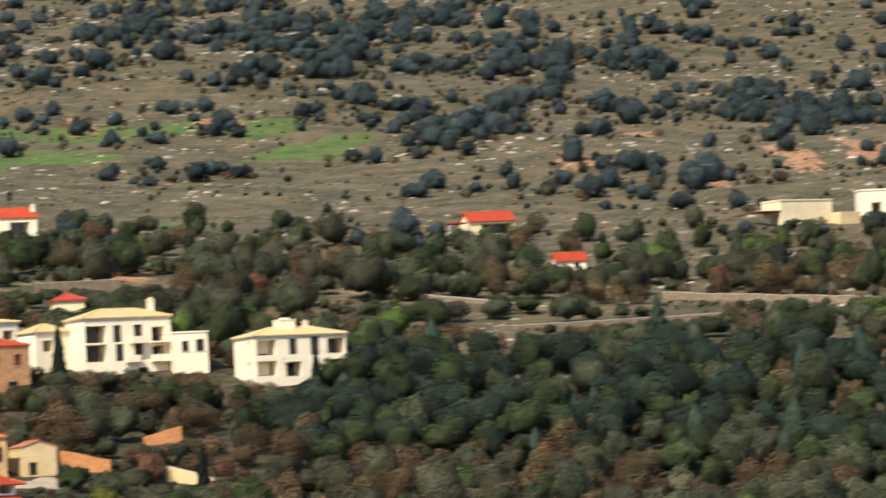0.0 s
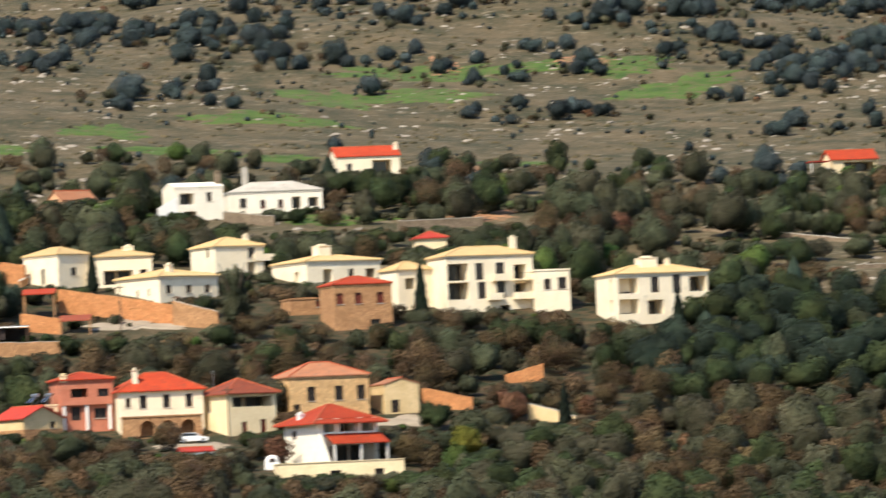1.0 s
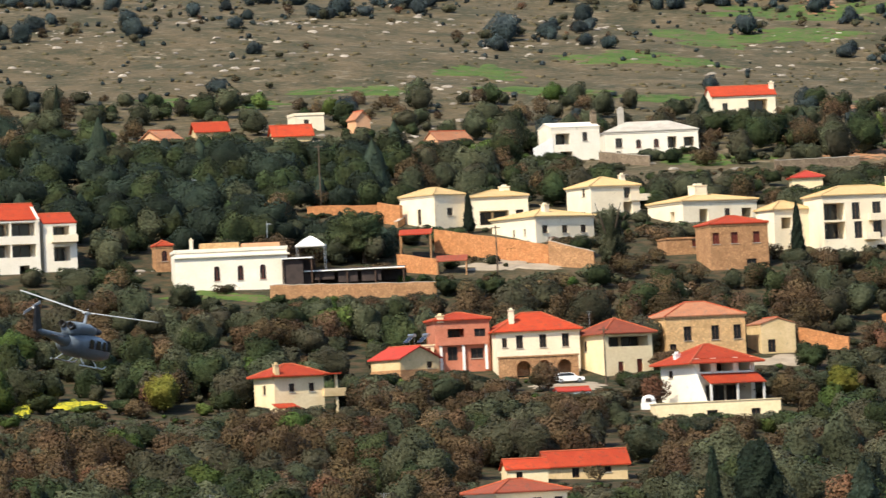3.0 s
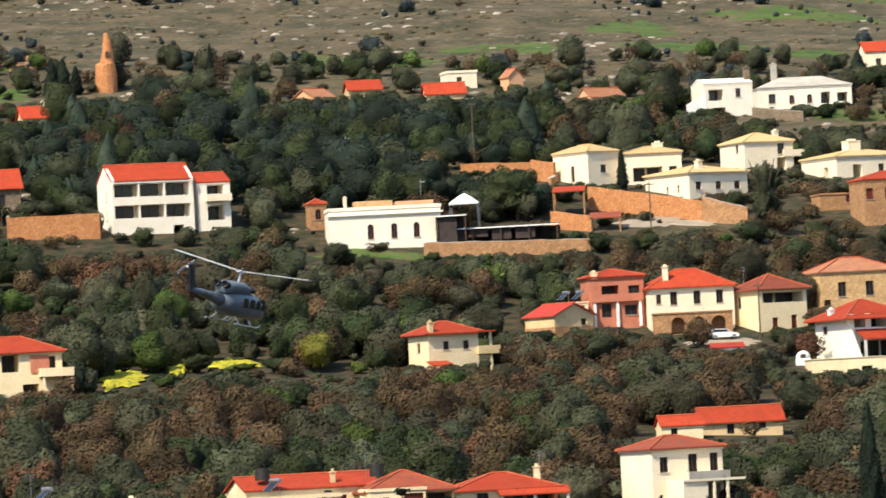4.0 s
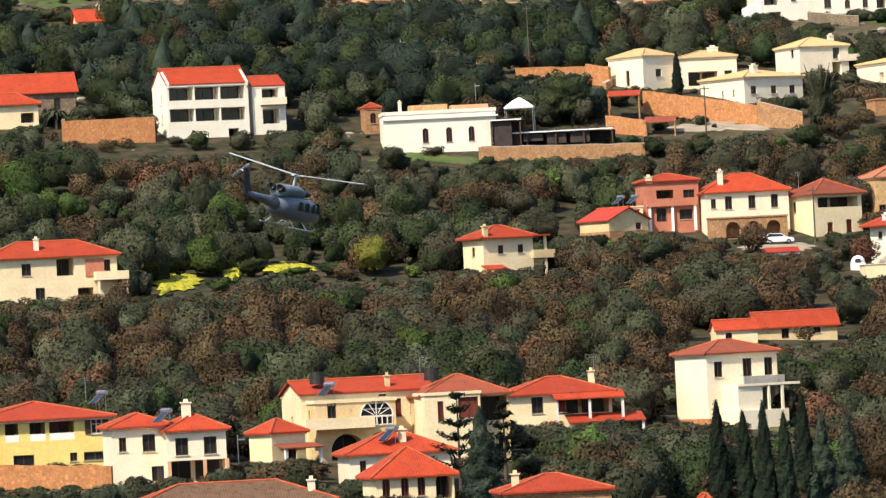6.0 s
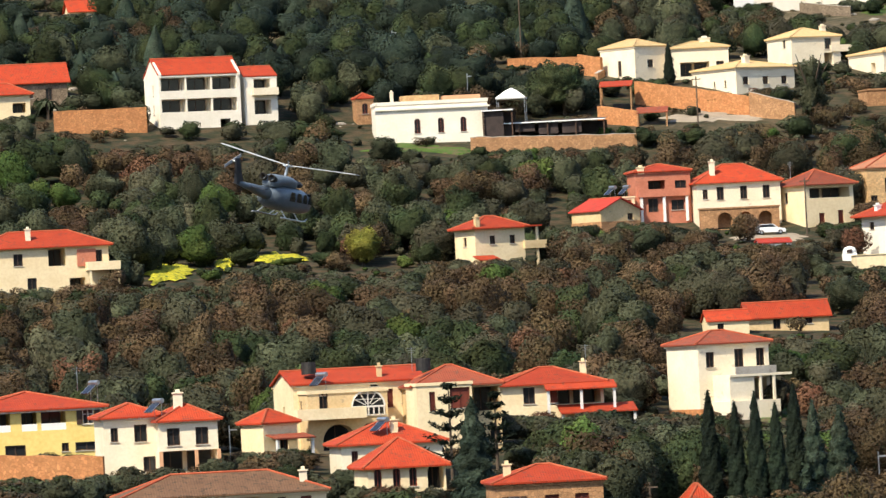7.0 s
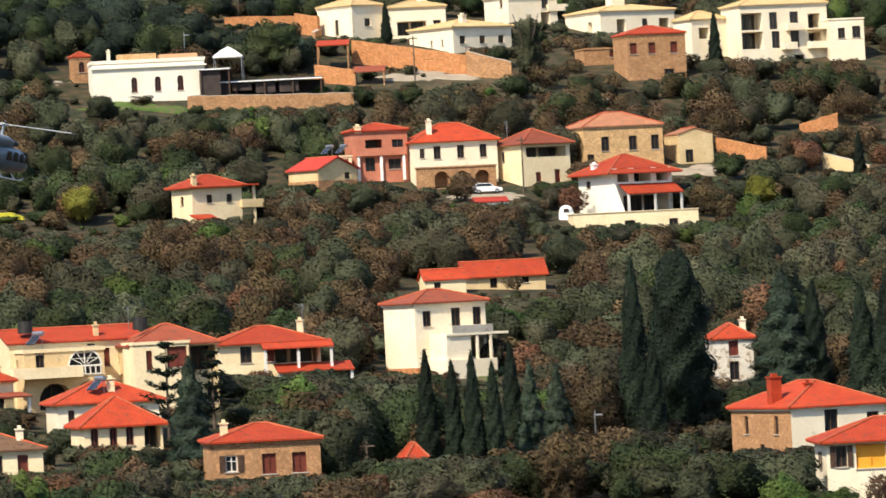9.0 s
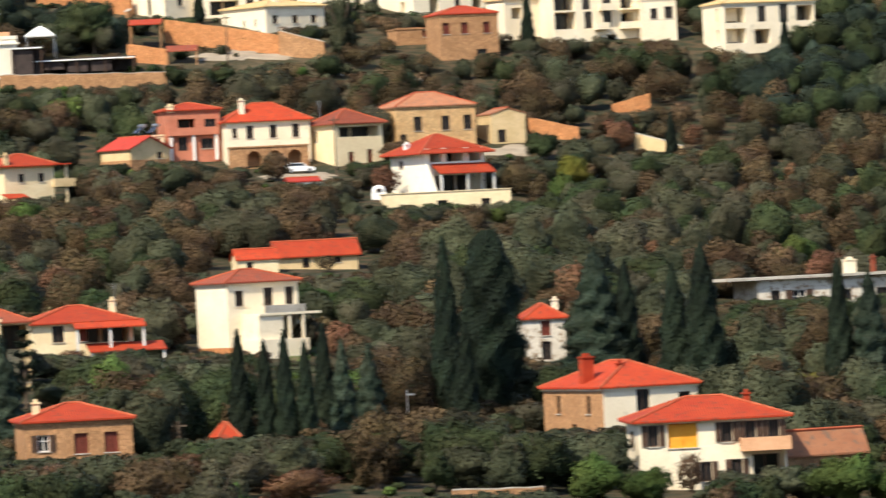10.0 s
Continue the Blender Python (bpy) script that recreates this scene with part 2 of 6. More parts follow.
        link(edge.outputs["Result"], shader.inputs["Alpha"])
    else:
        SPRAYS[name] = foliage(name + "_sprays", low, high, dense, hues, True)
    return mat


OLIVE = foliage("olive_leaves", (0.020, 0.026, 0.014), (0.063, 0.070, 0.040))
OAK = foliage("evergreen_oak_leaves", (0.012, 0.019, 0.009), (0.036, 0.049, 0.019))
PINE = foliage("pine_needles", (0.010, 0.019, 0.014), (0.033, 0.046, 0.031))
CYPRESS = foliage("cypress_leaves", (0.006, 0.010, 0.007), (0.013, 0.021, 0.012))
TWIGS = foliage("bare_brown_twigs", (0.038, 0.026, 0.016), (0.098, 0.064, 0.034), 0.53, (0.485, 0.525))
SAGE = foliage("dull_sage_leaves", (0.026, 0.029, 0.017), (0.067, 0.064, 0.038))
RUST = foliage("rust_red_twigs", (0.094, 0.043, 0.028), (0.154, 0.077, 0.045), 0.53, (0.495, 0.52))
LIME = foliage("fresh_green_leaves", (0.029, 0.052, 0.013), (0.067, 0.102, 0.026))
GOLD = foliage("golden_green_leaves", (0.068, 0.070, 0.014), (0.165, 0.157, 0.028))
BUSH = foliage("dark_hill_shrub_leaves", (0.014, 0.022, 0.025), (0.038, 0.050, 0.051))


# ---- mesh helpers ----
class Shape:
    """Points and faces of one mesh, gathered piece by piece."""

    def __init__(self):
        self.v, self.f = [], []

    def face(self, *points):
        n = len(self.v)
        self.v += [tuple(p) for p in points]
        self.f.append(tuple(range(n, n + len(points))))
        return self

    def box(self, x0, x1, y0, y1, z0, z1, slope=0.0):
        n = len(self.v)
        self.v += [(x, y, z + (slope * (y1 - y) if z == z1 else 0)) for z in (z0, z1) for x, y in ((x0, y0), (x1, y0), (x1, y1), (x0, y1))]
        self.f += [tuple(n + i for i in q) for q in ((3, 2, 1, 0), (4, 5, 6, 7), (0, 1, 5, 4), (1, 2, 6, 5), (2, 3, 7, 6), (3, 0, 4, 7))]
        return self

    def tube(self, a, b, ra, rb, sides=8):
        a, b = Vector(a), Vector(b)
        axis = (b - a).normalized()
        u = axis.orthogonal().normalized()
        w = axis.cross(u)
        n = len(self.v)
        for c, r in ((a, ra), (b, rb)):
            for i in range(sides):
                t = 2 * math.pi * i / sides
                self.v.append(tuple(c + r * (math.cos(t) * u + math.sin(t) * w)))
        for i in range(sides):
            j = (i + 1) % sides
            self.f.append((n + i, n + j, n + sides + j, n + sides + i))
        self.f += [tuple(n + i for i in reversed(range(sides))), tuple(n + sides + i for i in range(sides))]
        return self

    def rings(self, rings, cap=True):
        """Skin over closed rings of equal count."""
        n, k = len(self.v), len(rings[0])
        for ring in rings:
            self.v += [tuple(p) for p in ring]
        for i in range(len(rings) - 1):
            for j in range(k):
                l = (j + 1) % k
                self.f.append((n + i * k + j, n + i * k + l, n + (i + 1) * k + l, n + (i + 1) * k + j))
        if cap:
            self.f += [tuple(n + j for j in reversed(range(k))), tuple(n + (len(rings) - 1) * k + j for j in range(k))]
        return self


def mesh_of(name, shape, mat, smooth=False):
    me = bpy.data.meshes.new(name)
    me.from_pydata(shape.v, [], shape.f)
    me.materials.append(mat)
    if smooth:
        me.polygons.foreach_set("use_smooth", [True] * len(me.polygons))
    me.update()
    return me


def part(name, shape, mat, parent, label="", smooth=False):
    ob = new(name, mesh_of(name, shape, mat, smooth))
    ob.parent = parent
    return tagged(ob, label)


def thing(name, label, category, x, y, yaw=0, z=None, group="", kind=""):
    ob = new(name)
    ob.matrix_world = pose(x, y, ground_z(x, y) if z is None else z, 0, 0, yaw)
    return tagged(ob, label, category, group, kind)


# ground height: a valley below the viewpoint, then a slope of terraces up to a stony hill
RADII = [0, 40, 120, 260, 400, 500, 580, 660, 770, 875, 930, 980, 1080, 1150, 1400, 1700, 2000, 2600, 4200]
HEIGHTS = [28.3, 22, -6, -12, 4, 11.3, 14.5, 20.0, 29.5, 42.5, 54, 66, 83, 95, 136, 188, 235, 300, 330]


CROSSFALL = 0.0506  # the whole slope falls gently to the right


def ground_z(x, y):
    r = math.hypot(x, y)
    far = min(max((r - 1050) / 400, 0.0), 1.0)
    near = min(max((r - 100) / 350, 0.0), 1.0)
    bumps = math.sin(x * 0.071 + 1.3 * math.sin(y * 0.023)) * math.cos(y * 0.057 + 0.9 * math.sin(x * 0.031))
    swell = math.sin(x * 0.019 + 0.5) * math.sin(y * 0.013 + 1.1)
    return float(np.interp(r, RADII, HEIGHTS)) - CROSSFALL * x + near * 0.35 * bumps + far * (0.9 * bumps + 5.0 * swell)


# ---- ground ----
def build_ground():
    """One sheet from the viewpoint to beyond the hill, finer where the slope is seen."""
    radii = list(np.arange(0, 440, 20.0)) + list(np.arange(440, 1240, 5.0)) + list(np.arange(1240, 1900, 9.0)) + list(np.arange(1900, 4300, 60.0))
    angles = list(np.arange(-180, -14, 6.0)) + list(np.arange(-14, 14, 0.35)) + list(np.arange(14, 180, 6.0))
    shape = Shape()
    for r in radii:
        for a in angles:
            x, y = (r + 0.01) * math.sin(radians(a)), (r + 0.01) * math.cos(radians(a))
            shape.v.append((x, y, ground_z(x, y)))
    k = len(angles)
    for i in range(len(radii) - 1):
        for j in range(k):
            l = (j + 1) % k
            shape.f.append((i * k + j, i * k + l, (i + 1) * k + l, (i + 1) * k + j))
    shape.f.append(tuple(reversed(range(k))))
    ob = new("ground", mesh_of("ground", shape, DRY_LAND, smooth=True))
    tagged(ob, "dry grassy hillside with pale limestone outcrops", "ground", kind="structure")


def patch(name, label, category, mat, x, y, along, across, turn=0.0, lift=0.12, ragged=0.5, seed=1, humps=0.0, lobes=1.0):
    """An uneven patch of other ground that lies on the slope."""
    rng = random.Random(seed)
    shape, n, rounds = Shape(), 64, 5
    wob = [1 + ragged * (rng.random() - 0.5) * 2 + lobes * (0.22 * math.sin(3 * i * 2 * math.pi / n + seed) + 0.15 * math.sin(5 * i * 2 * math.pi / n + 2 * seed)) for i in range(n)]
    wob = [(wob[i - 1] + 2 * wob[i] + wob[(i + 1) % n]) / 4 for i in range(n)]
    c, s = math.cos(radians(turn)), math.sin(radians(turn))
    rings = []
    for q in range(rounds + 1):
        ring = []
        for i in range(n):
            t = 2 * math.pi * i / n
            u, v = along / 2 * math.cos(t) * wob[i] * q / rounds, across / 2 * math.sin(t) * wob[i] * q / rounds
            px, py = x + c * u - s * v, y + s * u + c * v
            edge = 0.0 if q < rounds else -0.3
            ring.append((px, py, ground_z(px, py) + lift + edge + humps * (rng.random() - 0.3) * (q < rounds)))
        rings.append(ring)
    shape.rings(rings, cap=False)
    ob = new(name, mesh_of(name, shape, mat, smooth=True))
    return tagged(ob, label, category, kind="structure")


build_ground()


# ---- houses ----
def add_window(root, at, side_dir, inward, ww, wh, style, depth):
    """A window or door set back in its opening: frame, pane, bars and shutters."""
    def put(u, n, z):
        return (at[0] + side_dir[0] * u + inward[0] * n, at[1] + side_dir[1] * u + inward[1] * n, at[2] + z)

    def slab(shape, u0, u1, n0, n1, z0, z1):
        n = len(shape.v)
        shape.v += [put(u, m, z) for z in (z0, z1) for u, m in ((u0, n0), (u1, n0), (u1, n1), (u0, n1))]
        shape.f += [tuple(n + i for i in q) for q in ((3, 2, 1, 0), (4, 5, 6, 7), (0, 1, 5, 4), (1, 2, 6, 5), (2, 3, 7, 6), (3, 0, 4, 7))]

    wood = {"A": PALE_WOOD, "w": DARK_WOOD, "s": DARK_WOOD, "r": RED_WOOD, "d": DARK_WOOD, "a": RED_WOOD, "p": PALE_WOOD, "b": ORANGE_BLIND, "m": RED_WOOD}[style]
    frame_shape, b = Shape(), 0.09
    for u0, u1, z0, z1 in ((0, b, 0, wh), (ww - b, ww, 0, wh), (b, ww - b, 0, b), (b, ww - b, wh - b, wh), (ww / 2 - 0.04, ww / 2 + 0.04, b, wh - b)):
        slab(frame_shape, u0, u1, depth - 0.09, depth - 0.01, z0, z1)
    if style in ("A", "p") and wh > 1.3:
        slab(frame_shape, b, ww / 2 - 0.04, depth - 0.08, depth - 0.02, wh * 0.62, wh * 0.62 + 0.06)
        slab(frame_shape, ww / 2 + 0.04, ww - b, depth - 0.08, depth - 0.02, wh * 0.62, wh * 0.62 + 0.06)
    name = "door" if style == "d" else "window"
    win = part(name, frame_shape, wood, root)
    pane = Shape()
    slab(pane, 0, ww, depth, depth + 0.05, 0, wh)
    part("pane", pane, ORANGE_BLIND if style == "b" else (RED_WOOD if style in ("r", "m") else GLASS), win)
    if style in ("s", "m", "p"):
        for u0 in (-ww / 2 - 0.03, ww + 0.03):
            leaf = Shape()
            slab(leaf, u0, u0 + ww / 2, -0.09, -0.03, 0, wh)
            for k in range(1, 5):
                slab(leaf, u0 + 0.05, u0 + ww / 2 - 0.05, -0.12, -0.09, wh * k / 5 - 0.03, wh * k / 5 + 0.03)
            part("shutter", leaf, wood if style != "p" else DARK_WOOD, win)
    if name == "window":
        sill = Shape()
        slab(sill, -0.1, ww + 0.1, -0.1, depth - 0.1, -0.09, -0.004)
        part("sill", sill, CONCRETE, win)


def hip_roof(w, d, h, rise, over, gable=""):
    """A tiled roof with a real thickness; returns the skin, the ridge lines and where the gables stand."""
    x, y, t = w / 2 + over, d / 2 + over, 0.16
    drop = rise / (min(w, d) / 2) * over * 0.9
    z0, z1 = h - drop, h + rise
    if gable == "x":
        a, b = (-x, 0, z1), (x, 0, z1)
    elif gable == "y":
        a, b = (0, -y, z1), (0, y, z1)
    elif w >= d:
        a, b = (-(w - d) / 2 - 0.05, 0, z1), ((w - d) / 2 + 0.05, 0, z1)
    else:
        a, b = (0, -(d - w) / 2 - 0.05, z1), (0, (d - w) / 2 + 0.05, z1)
    c = [(-x, -y, z0), (x, -y, z0), (x, y, z0), (-x, y, z0)]
    if gable == "y" or (not gable and w < d):
        tops = [(c[0], a, b, c[3]), (c[1], c[2], b, a)]
        tops += [] if gable else [(c[0], c[1], a), (c[2], c[3], b)]
    else:
        tops = [(c[0], c[1], b, a), (c[2], c[3], a, b)]
        tops += [] if gable else [(c[3], c[0], a), (c[1], c[2], b)]
    shape = Shape()
    for f in tops:
        shape.face(*[(p[0], p[1], p[2] + t) for p in f])
        shape.face(*[p for p in reversed(f)])
    rim = [c[0], c[1], b, c[2], c[3], a] if gable == "x" else ([c[0], a, c[1], c[2], b, c[3]] if gable == "y" else c)
    for i in range(len(rim)):
        p, q = rim[i], rim[(i + 1) % len(rim)]
        shape.face(p, q, (q[0], q[1], q[2] + t), (p[0], p[1], p[2] + t))
    lines = [(a, b)]
    if not gable:
        lines += [(c[0], a), (c[3], a if w >= d else b), (c[1], b if w >= d else a), (c[2], b)]
    return shape, [((p[0], p[1], p[2] + t), (q[0], q[1], q[2] + t)) for p, q in lines]


def house(name, label, x, y, cx, cy, w, d, yaw, h, wall=WHITE, roof="hip", rise=1.5, tile=RED_TILE, over=0.55, openings=(), chimneys=(), left_wall=None, parapet=0.45, trim=None, sink=2.5, lift=0.0, category="house", ridge=True):
    """Walls with real openings under a roof; openings: (side, middle as a share of the side, sill height, width, height, style)."""
    root = thing(name, label, category, x, y, yaw, z=ground_z(cx, cy) + lift)
    sides = {"f": ((-w / 2, -d / 2), (1, 0), (0, 1), w), "r": ((w / 2, -d / 2), (0, 1), (-1, 0), d), "b": ((w / 2, d / 2), (-1, 0), (0, -1), w), "l": ((-w / 2, d / 2), (0, -1), (1, 0), d)}
    body, flank = Shape(), Shape()
    for key, (o, e, n, length) in sides.items():
        shape = flank if key == "l" and left_wall else body
        holes = []
        for side, share, z, ww, wh, style in openings:
            if side == key:
                u = min(max(share * length - ww / 2, 0.15), length - ww - 0.15)
                holes.append((u, z, ww, wh, style))
        us = sorted({0.0, length, *[q[0] for q in holes], *[q[0] + q[2] for q in holes]})
        zs = sorted({-sink, h, *[q[1] for q in holes], *[q[1] + q[3] for q in holes]})

        def at(u, z, m=0.0):
            return (o[0] + e[0] * u + n[0] * m, o[1] + e[1] * u + n[1] * m, z)

        for u0, u1 in zip(us, us[1:]):
            for z0, z1 in zip(zs, zs[1:]):
                um, zm = (u0 + u1) / 2, (z0 + z1) / 2
                if not any(q[0] < um < q[0] + q[2] and q[1] < zm < q[1] + q[3] for q in holes):
                    shape.face(at(u0, z0), at(u1, z0), at(u1, z1), at(u0, z1))
        for u, z, ww, wh, style in holes:
            deep = {"o": 2.6, "v": 3.0, "q": 1.8}.get(style, 0.28)
            for p, q in (((u, z), (u + ww, z)), ((u + ww, z), (u + ww, z + wh)), ((u + ww, z + wh), (u, z + wh)), ((u, z + wh), (u, z))):
                shape.face(at(*p), at(*p, deep), at(*q, deep), at(*q))
            if style in ("o", "v", "q"):
                shape.face(at(u, z, deep), at(u + ww, z, deep), at(u + ww, z + wh, deep), at(u, z + wh, deep))
                # doors enlarged so their dark panes also stand in for the recess's shade
                dark_doors = max(1, int(ww / 2.2))
                for k in range(dark_doors):
                    dw = ww * 0.84 / dark_doors
                    du = u + ww * (k + 0.5) / dark_doors - dw / 2
                    add_window(root, at(du, z + 0.02, deep - 0.35), e, n, dw, wh * 0.95, "d", 0.25)
                if style == "o":
                    rail = Shape()
                    n0 = len(rail.v)
                    rail.v += [at(q, zz, m) for zz in (z, z + min(0.75, wh * 0.3)) for q, m in ((u, 0.02), (u + ww, 0.02), (u + ww, 0.16), (u, 0.16))]
                    rail.f += [tuple(n0 + i for i in q) for q in ((3, 2, 1, 0), (4, 5, 6, 7), (0, 1, 5, 4), (1, 2, 6, 5), (2, 3, 7, 6), (3, 0, 4, 7))]
                    part("parapet", rail, trim or wall, root)
            else:
                add_window(root, at(u, z), e, n, ww, wh, style, deep - 0.04)
            if style in ("a", "A", "q"):
                r, top = ww / 2, z + wh - ww / 2
                for sgn in (-1, 1):
                    arc = [(u + r + sgn * r * math.cos(math.pi / 2 * k / 6), top + r * math.sin(math.pi / 2 * k / 6)) for k in range(7)]
                    tip = (u + r + sgn * r, z + wh)
                    for k in range(6):
                        a0, a1 = arc[k], arc[k + 1]
                        tri = [at(*tip), at(*a0), at(*a1)]
                        shape.face(*(tri if sgn < 0 else tri[::-1]))
                        shape.face(at(*a0), at(*a0, deep - 0.06), at(*a1, deep - 0.06), at(*a1))
    if roof == "gablex":
        for sx, shape in ((-1, flank if left_wall else body), (1, body)):
            tri = [(sx * w / 2, d / 2, h), (sx * w / 2, -d / 2, h), (sx * w / 2, 0, h + rise - 0.05)]
            shape.face(*(tri if sx < 0 else tri[::-1]))
    if roof == "gabley":
        for sy in (-1, 1):
            tri = [(-w / 2, sy * d / 2, h), (w / 2, sy * d / 2, h), (0, sy * d / 2, h + rise - 0.05)]
            body.face(*(tri if sy < 0 else tri[::-1]))
    part("wall", body, wall, root)
    if left_wall:
        part("side_wall", flank, left_wall, root)
    if roof in ("hip", "gablex", "gabley"):
        skin, lines = hip_roof(w, d, h, rise, over, {"gablex": "x", "gabley": "y"}.get(roof, ""))
        top = part("roof", skin, tile, root)
        if ridge:
            caps = Shape()
            for p, q in lines:
                if (Vector(p) - Vector(q)).length > 0.2:
                    caps.tube(p, q, 0.13, 0.13, 6)
            part("ridge_tiles", caps, RIDGE if tile is not SAND_TILE else SAND_TILE, top)
        o = over * 0.45
        for x0, x1, y0, y1 in ((-w / 2 - o, w / 2 + o, -d / 2 - o, -d / 2), (-w / 2 - o, w / 2 + o, d / 2, d / 2 + o), (-w / 2 - o, -w / 2, -d / 2, d / 2), (w / 2, w / 2 + o, -d / 2, d / 2)):
            if (roof == "gablex" and x1 - x0 < 1.0) or (roof == "gabley" and y1 - y0 < 1.0):
                continue
            part("cornice", Shape().box(x0, x1, y0, y1, h - 0.32, h - 0.14), trim or wall, root)
    else:
        slab = Shape().box(-w / 2 + 0.2, w / 2 - 0.2, -d / 2 + 0.2, d / 2 - 0.2, h - 0.25, h - 0.03)
        part("roof", slab, CONCRETE, root)
        rim, o = Shape(), 0.12
        for x0, x1, y0, y1 in ((-w / 2 - o, w / 2 + o, -d / 2 - o, -d / 2 + 0.2), (-w / 2 - o, w / 2 + o, d / 2 - 0.2, d / 2 + o), (-w / 2 - o, -w / 2 + 0.2, -d / 2 + 0.2, d / 2 - 0.2), (w / 2 - 0.2, w / 2 + o, -d / 2 + 0.2, d / 2 - 0.2)):
            rim.box(x0, x1, y0, y1, h, h + parapet)
        part("parapet", rim, trim or wall, root)
    for px, py, size, tall, mat in chimneys:
        c = Shape().box(px * w - size / 2, px * w + size / 2, py * d - size / 2, py * d + size / 2, h - 0.3, h + tall)
        stack = part("chimney", c, mat, root)
        cap = Shape().box(px * w - size / 2 - 0.1, px * w + size / 2 + 0.1, py * d - size / 2 - 0.1, py * d + size / 2 + 0.1, h + tall, h + tall + 0.12)
        cap.box(px * w - size / 4, px * w + size / 4, py * d - size / 4, py * d + size / 4, h + tall + 0.12, h + tall + 0.4)
        part("chimney_cap", cap, mat, stack)
    YARDS.append((cx, cy, x, y, w, d, yaw))
    return root


YARDS = []


def block(root, name, x0, x1, y0, y1, z0, z1, mat, label=""):
    return part(name, Shape().box(x0, x1, y0, y1, z0, z1), mat, root, label)


def balcony(root, x0, x1, y0, y1, z, mat, iron=False):
    """A slab that juts out, with posts and rails or a solid parapet."""
    slab = block(root, "balcony", x0, x1, y0, y1, z - 0.18, z, mat)
    if iron:
        rail = Shape().box(x0, x1, y0, y0 + 0.05, z + 0.92, z + 0.97)
        n = max(2, int((x1 - x0) / 0.35))
        for k in range(n + 1):
            u = x0 + (x1 - x0 - 0.04) * k / n
            rail.box(u, u + 0.04, y0, y0 + 0.04, z, z + 0.92)
        part("railing", rail, IRON, slab)
    else:
        rail = Shape().box(x0, x1, y0, y0 + 0.12, z, z + 0.9)
        rail.box(x0, x0 + 0.12, y0 + 0.12, y1, z, z + 0.9).box(x1 - 0.12, x1, y0 + 0.12, y1, z, z + 0.9)
        part("parapet", rail, mat, slab)


def lean_to(root, x0, x1, y0, y1, z_back, z_front, mat, posts=2):
    """A single-pitch tiled porch roof on posts."""
    s, t = Shape(), 0.14
    s.rings([[(x0, y0, z_front), (x1, y0, z_front), (x1, y0, z_front + t), (x0, y0, z_front + t)], [(x0, y1, z_back), (x1, y1, z_back), (x1, y1, z_back + t), (x0, y1, z_back + t)]])
    porch = part("porch_roof", s, mat, root)
    for k in range(posts):
        u = x0 + 0.25 + (x1 - x0 - 0.5) * k / max(posts - 1, 1)
        part("post", Shape().box(u - 0.13, u + 0.13, y0 + 0.2, y0 + 0.46, -1.5, z_front), PALE_WOOD, porch)


def solar_heater(root, x, y, z):
    """A tilted dark collector in a steel rim, turned half sideways, with the tank lying across behind it."""
    c, q = math.cos(radians(-58)), math.sin(radians(-58))

    def at(u, v, w):
        return (x + c * u - q * v, y + q * u + c * v, z + w)

    panel = part("solar_collector", Shape().rings([[at(-0.5, v, w), at(0.5, v, w), at(0.5, v + 0.05, w - 0.08), at(-0.5, v + 0.05, w - 0.08)] for v, w in ((-0.7, -0.3), (0.45, 0.55))]), PANEL, root)
    for u in (-0.53, 0.53):
        part("rim", Shape().tube(at(u, -0.72, -0.31), at(u, 0.47, 0.56), 0.03, 0.03, 5), STEEL, panel)
        part("leg", Shape().tube(at(u, 0.55, -1.2), at(u, 0.55, 0.6), 0.03, 0.03, 5), STEEL, panel)
    part("tank", Shape().tube(at(-0.65, 0.6, 0.7), at(0.65, 0.6, 0.7), 0.23, 0.23, 14), STEEL, panel)


def antenna(root, x, y, z, tall=2.4):
    s = Shape().tube((x, y, z), (x, y, z + tall), 0.035, 0.025, 5)
    for k, r in enumerate((0.5, 0.4, 0.3)):
        s.tube((x - r, y, z + tall - 0.15 - 0.22 * k), (x + r, y, z + tall - 0.15 - 0.22 * k), 0.018, 0.018, 4)
    part("antenna", s, STEEL, root)


def water_tank(root, x, y, z):
    part("water_tank", Shape().tube((x, y, z), (x, y, z + 1.2), 0.75, 0.7, 14), IRON, root)


def stone_base(root, tall, mat):
    """A plinth of rubble round the foot of the house just built."""
    w, d = YARDS[-1][4] / 2 + 0.05, YARDS[-1][5] / 2 + 0.05
    s = Shape()
    for x0, x1, y0, y1 in ((-w, w, -d, -d + 0.2), (-w, w, d - 0.2, d), (-w, -w + 0.2, -d + 0.2, d - 0.2), (w - 0.2, w, -d + 0.2, d - 0.2)):
        s.box(x0, x1, y0, y1, -2.4, tall)
    part("stone_base", s, mat, root)


def wins(side, shares, z, ww, wh, style):
    return [(side, q, z, ww, wh, style) for q in shares]


# lowest houses
a = house("two_storey_house", "white house with a rubble stone flank and red hip roof", 15.8, 565.5, 14.0, 557.8, 9.3, 12.7, 23.5, 4.97, wall=WHITE, left_wall=STONE, rise=2.03, over=0.35,
          openings=[("f", 0.42, 2.4, 1.3, 2.2, "d"), ("f", 0.86, 2.9, 1.2, 1.3, "w"), ("l", 0.25, 2.6, 0.9, 1.6, "w"), ("l", 0.75, 2.6, 0.9, 1.6, "w"), ("l", 0.5, 0.2, 1.0, 1.5, "d")], chimneys=[(-0.42, -0.12, 1.0, 2.6, RED_TILE), (-0.12, -0.2, 0.5, 1.9, RED_TILE)])

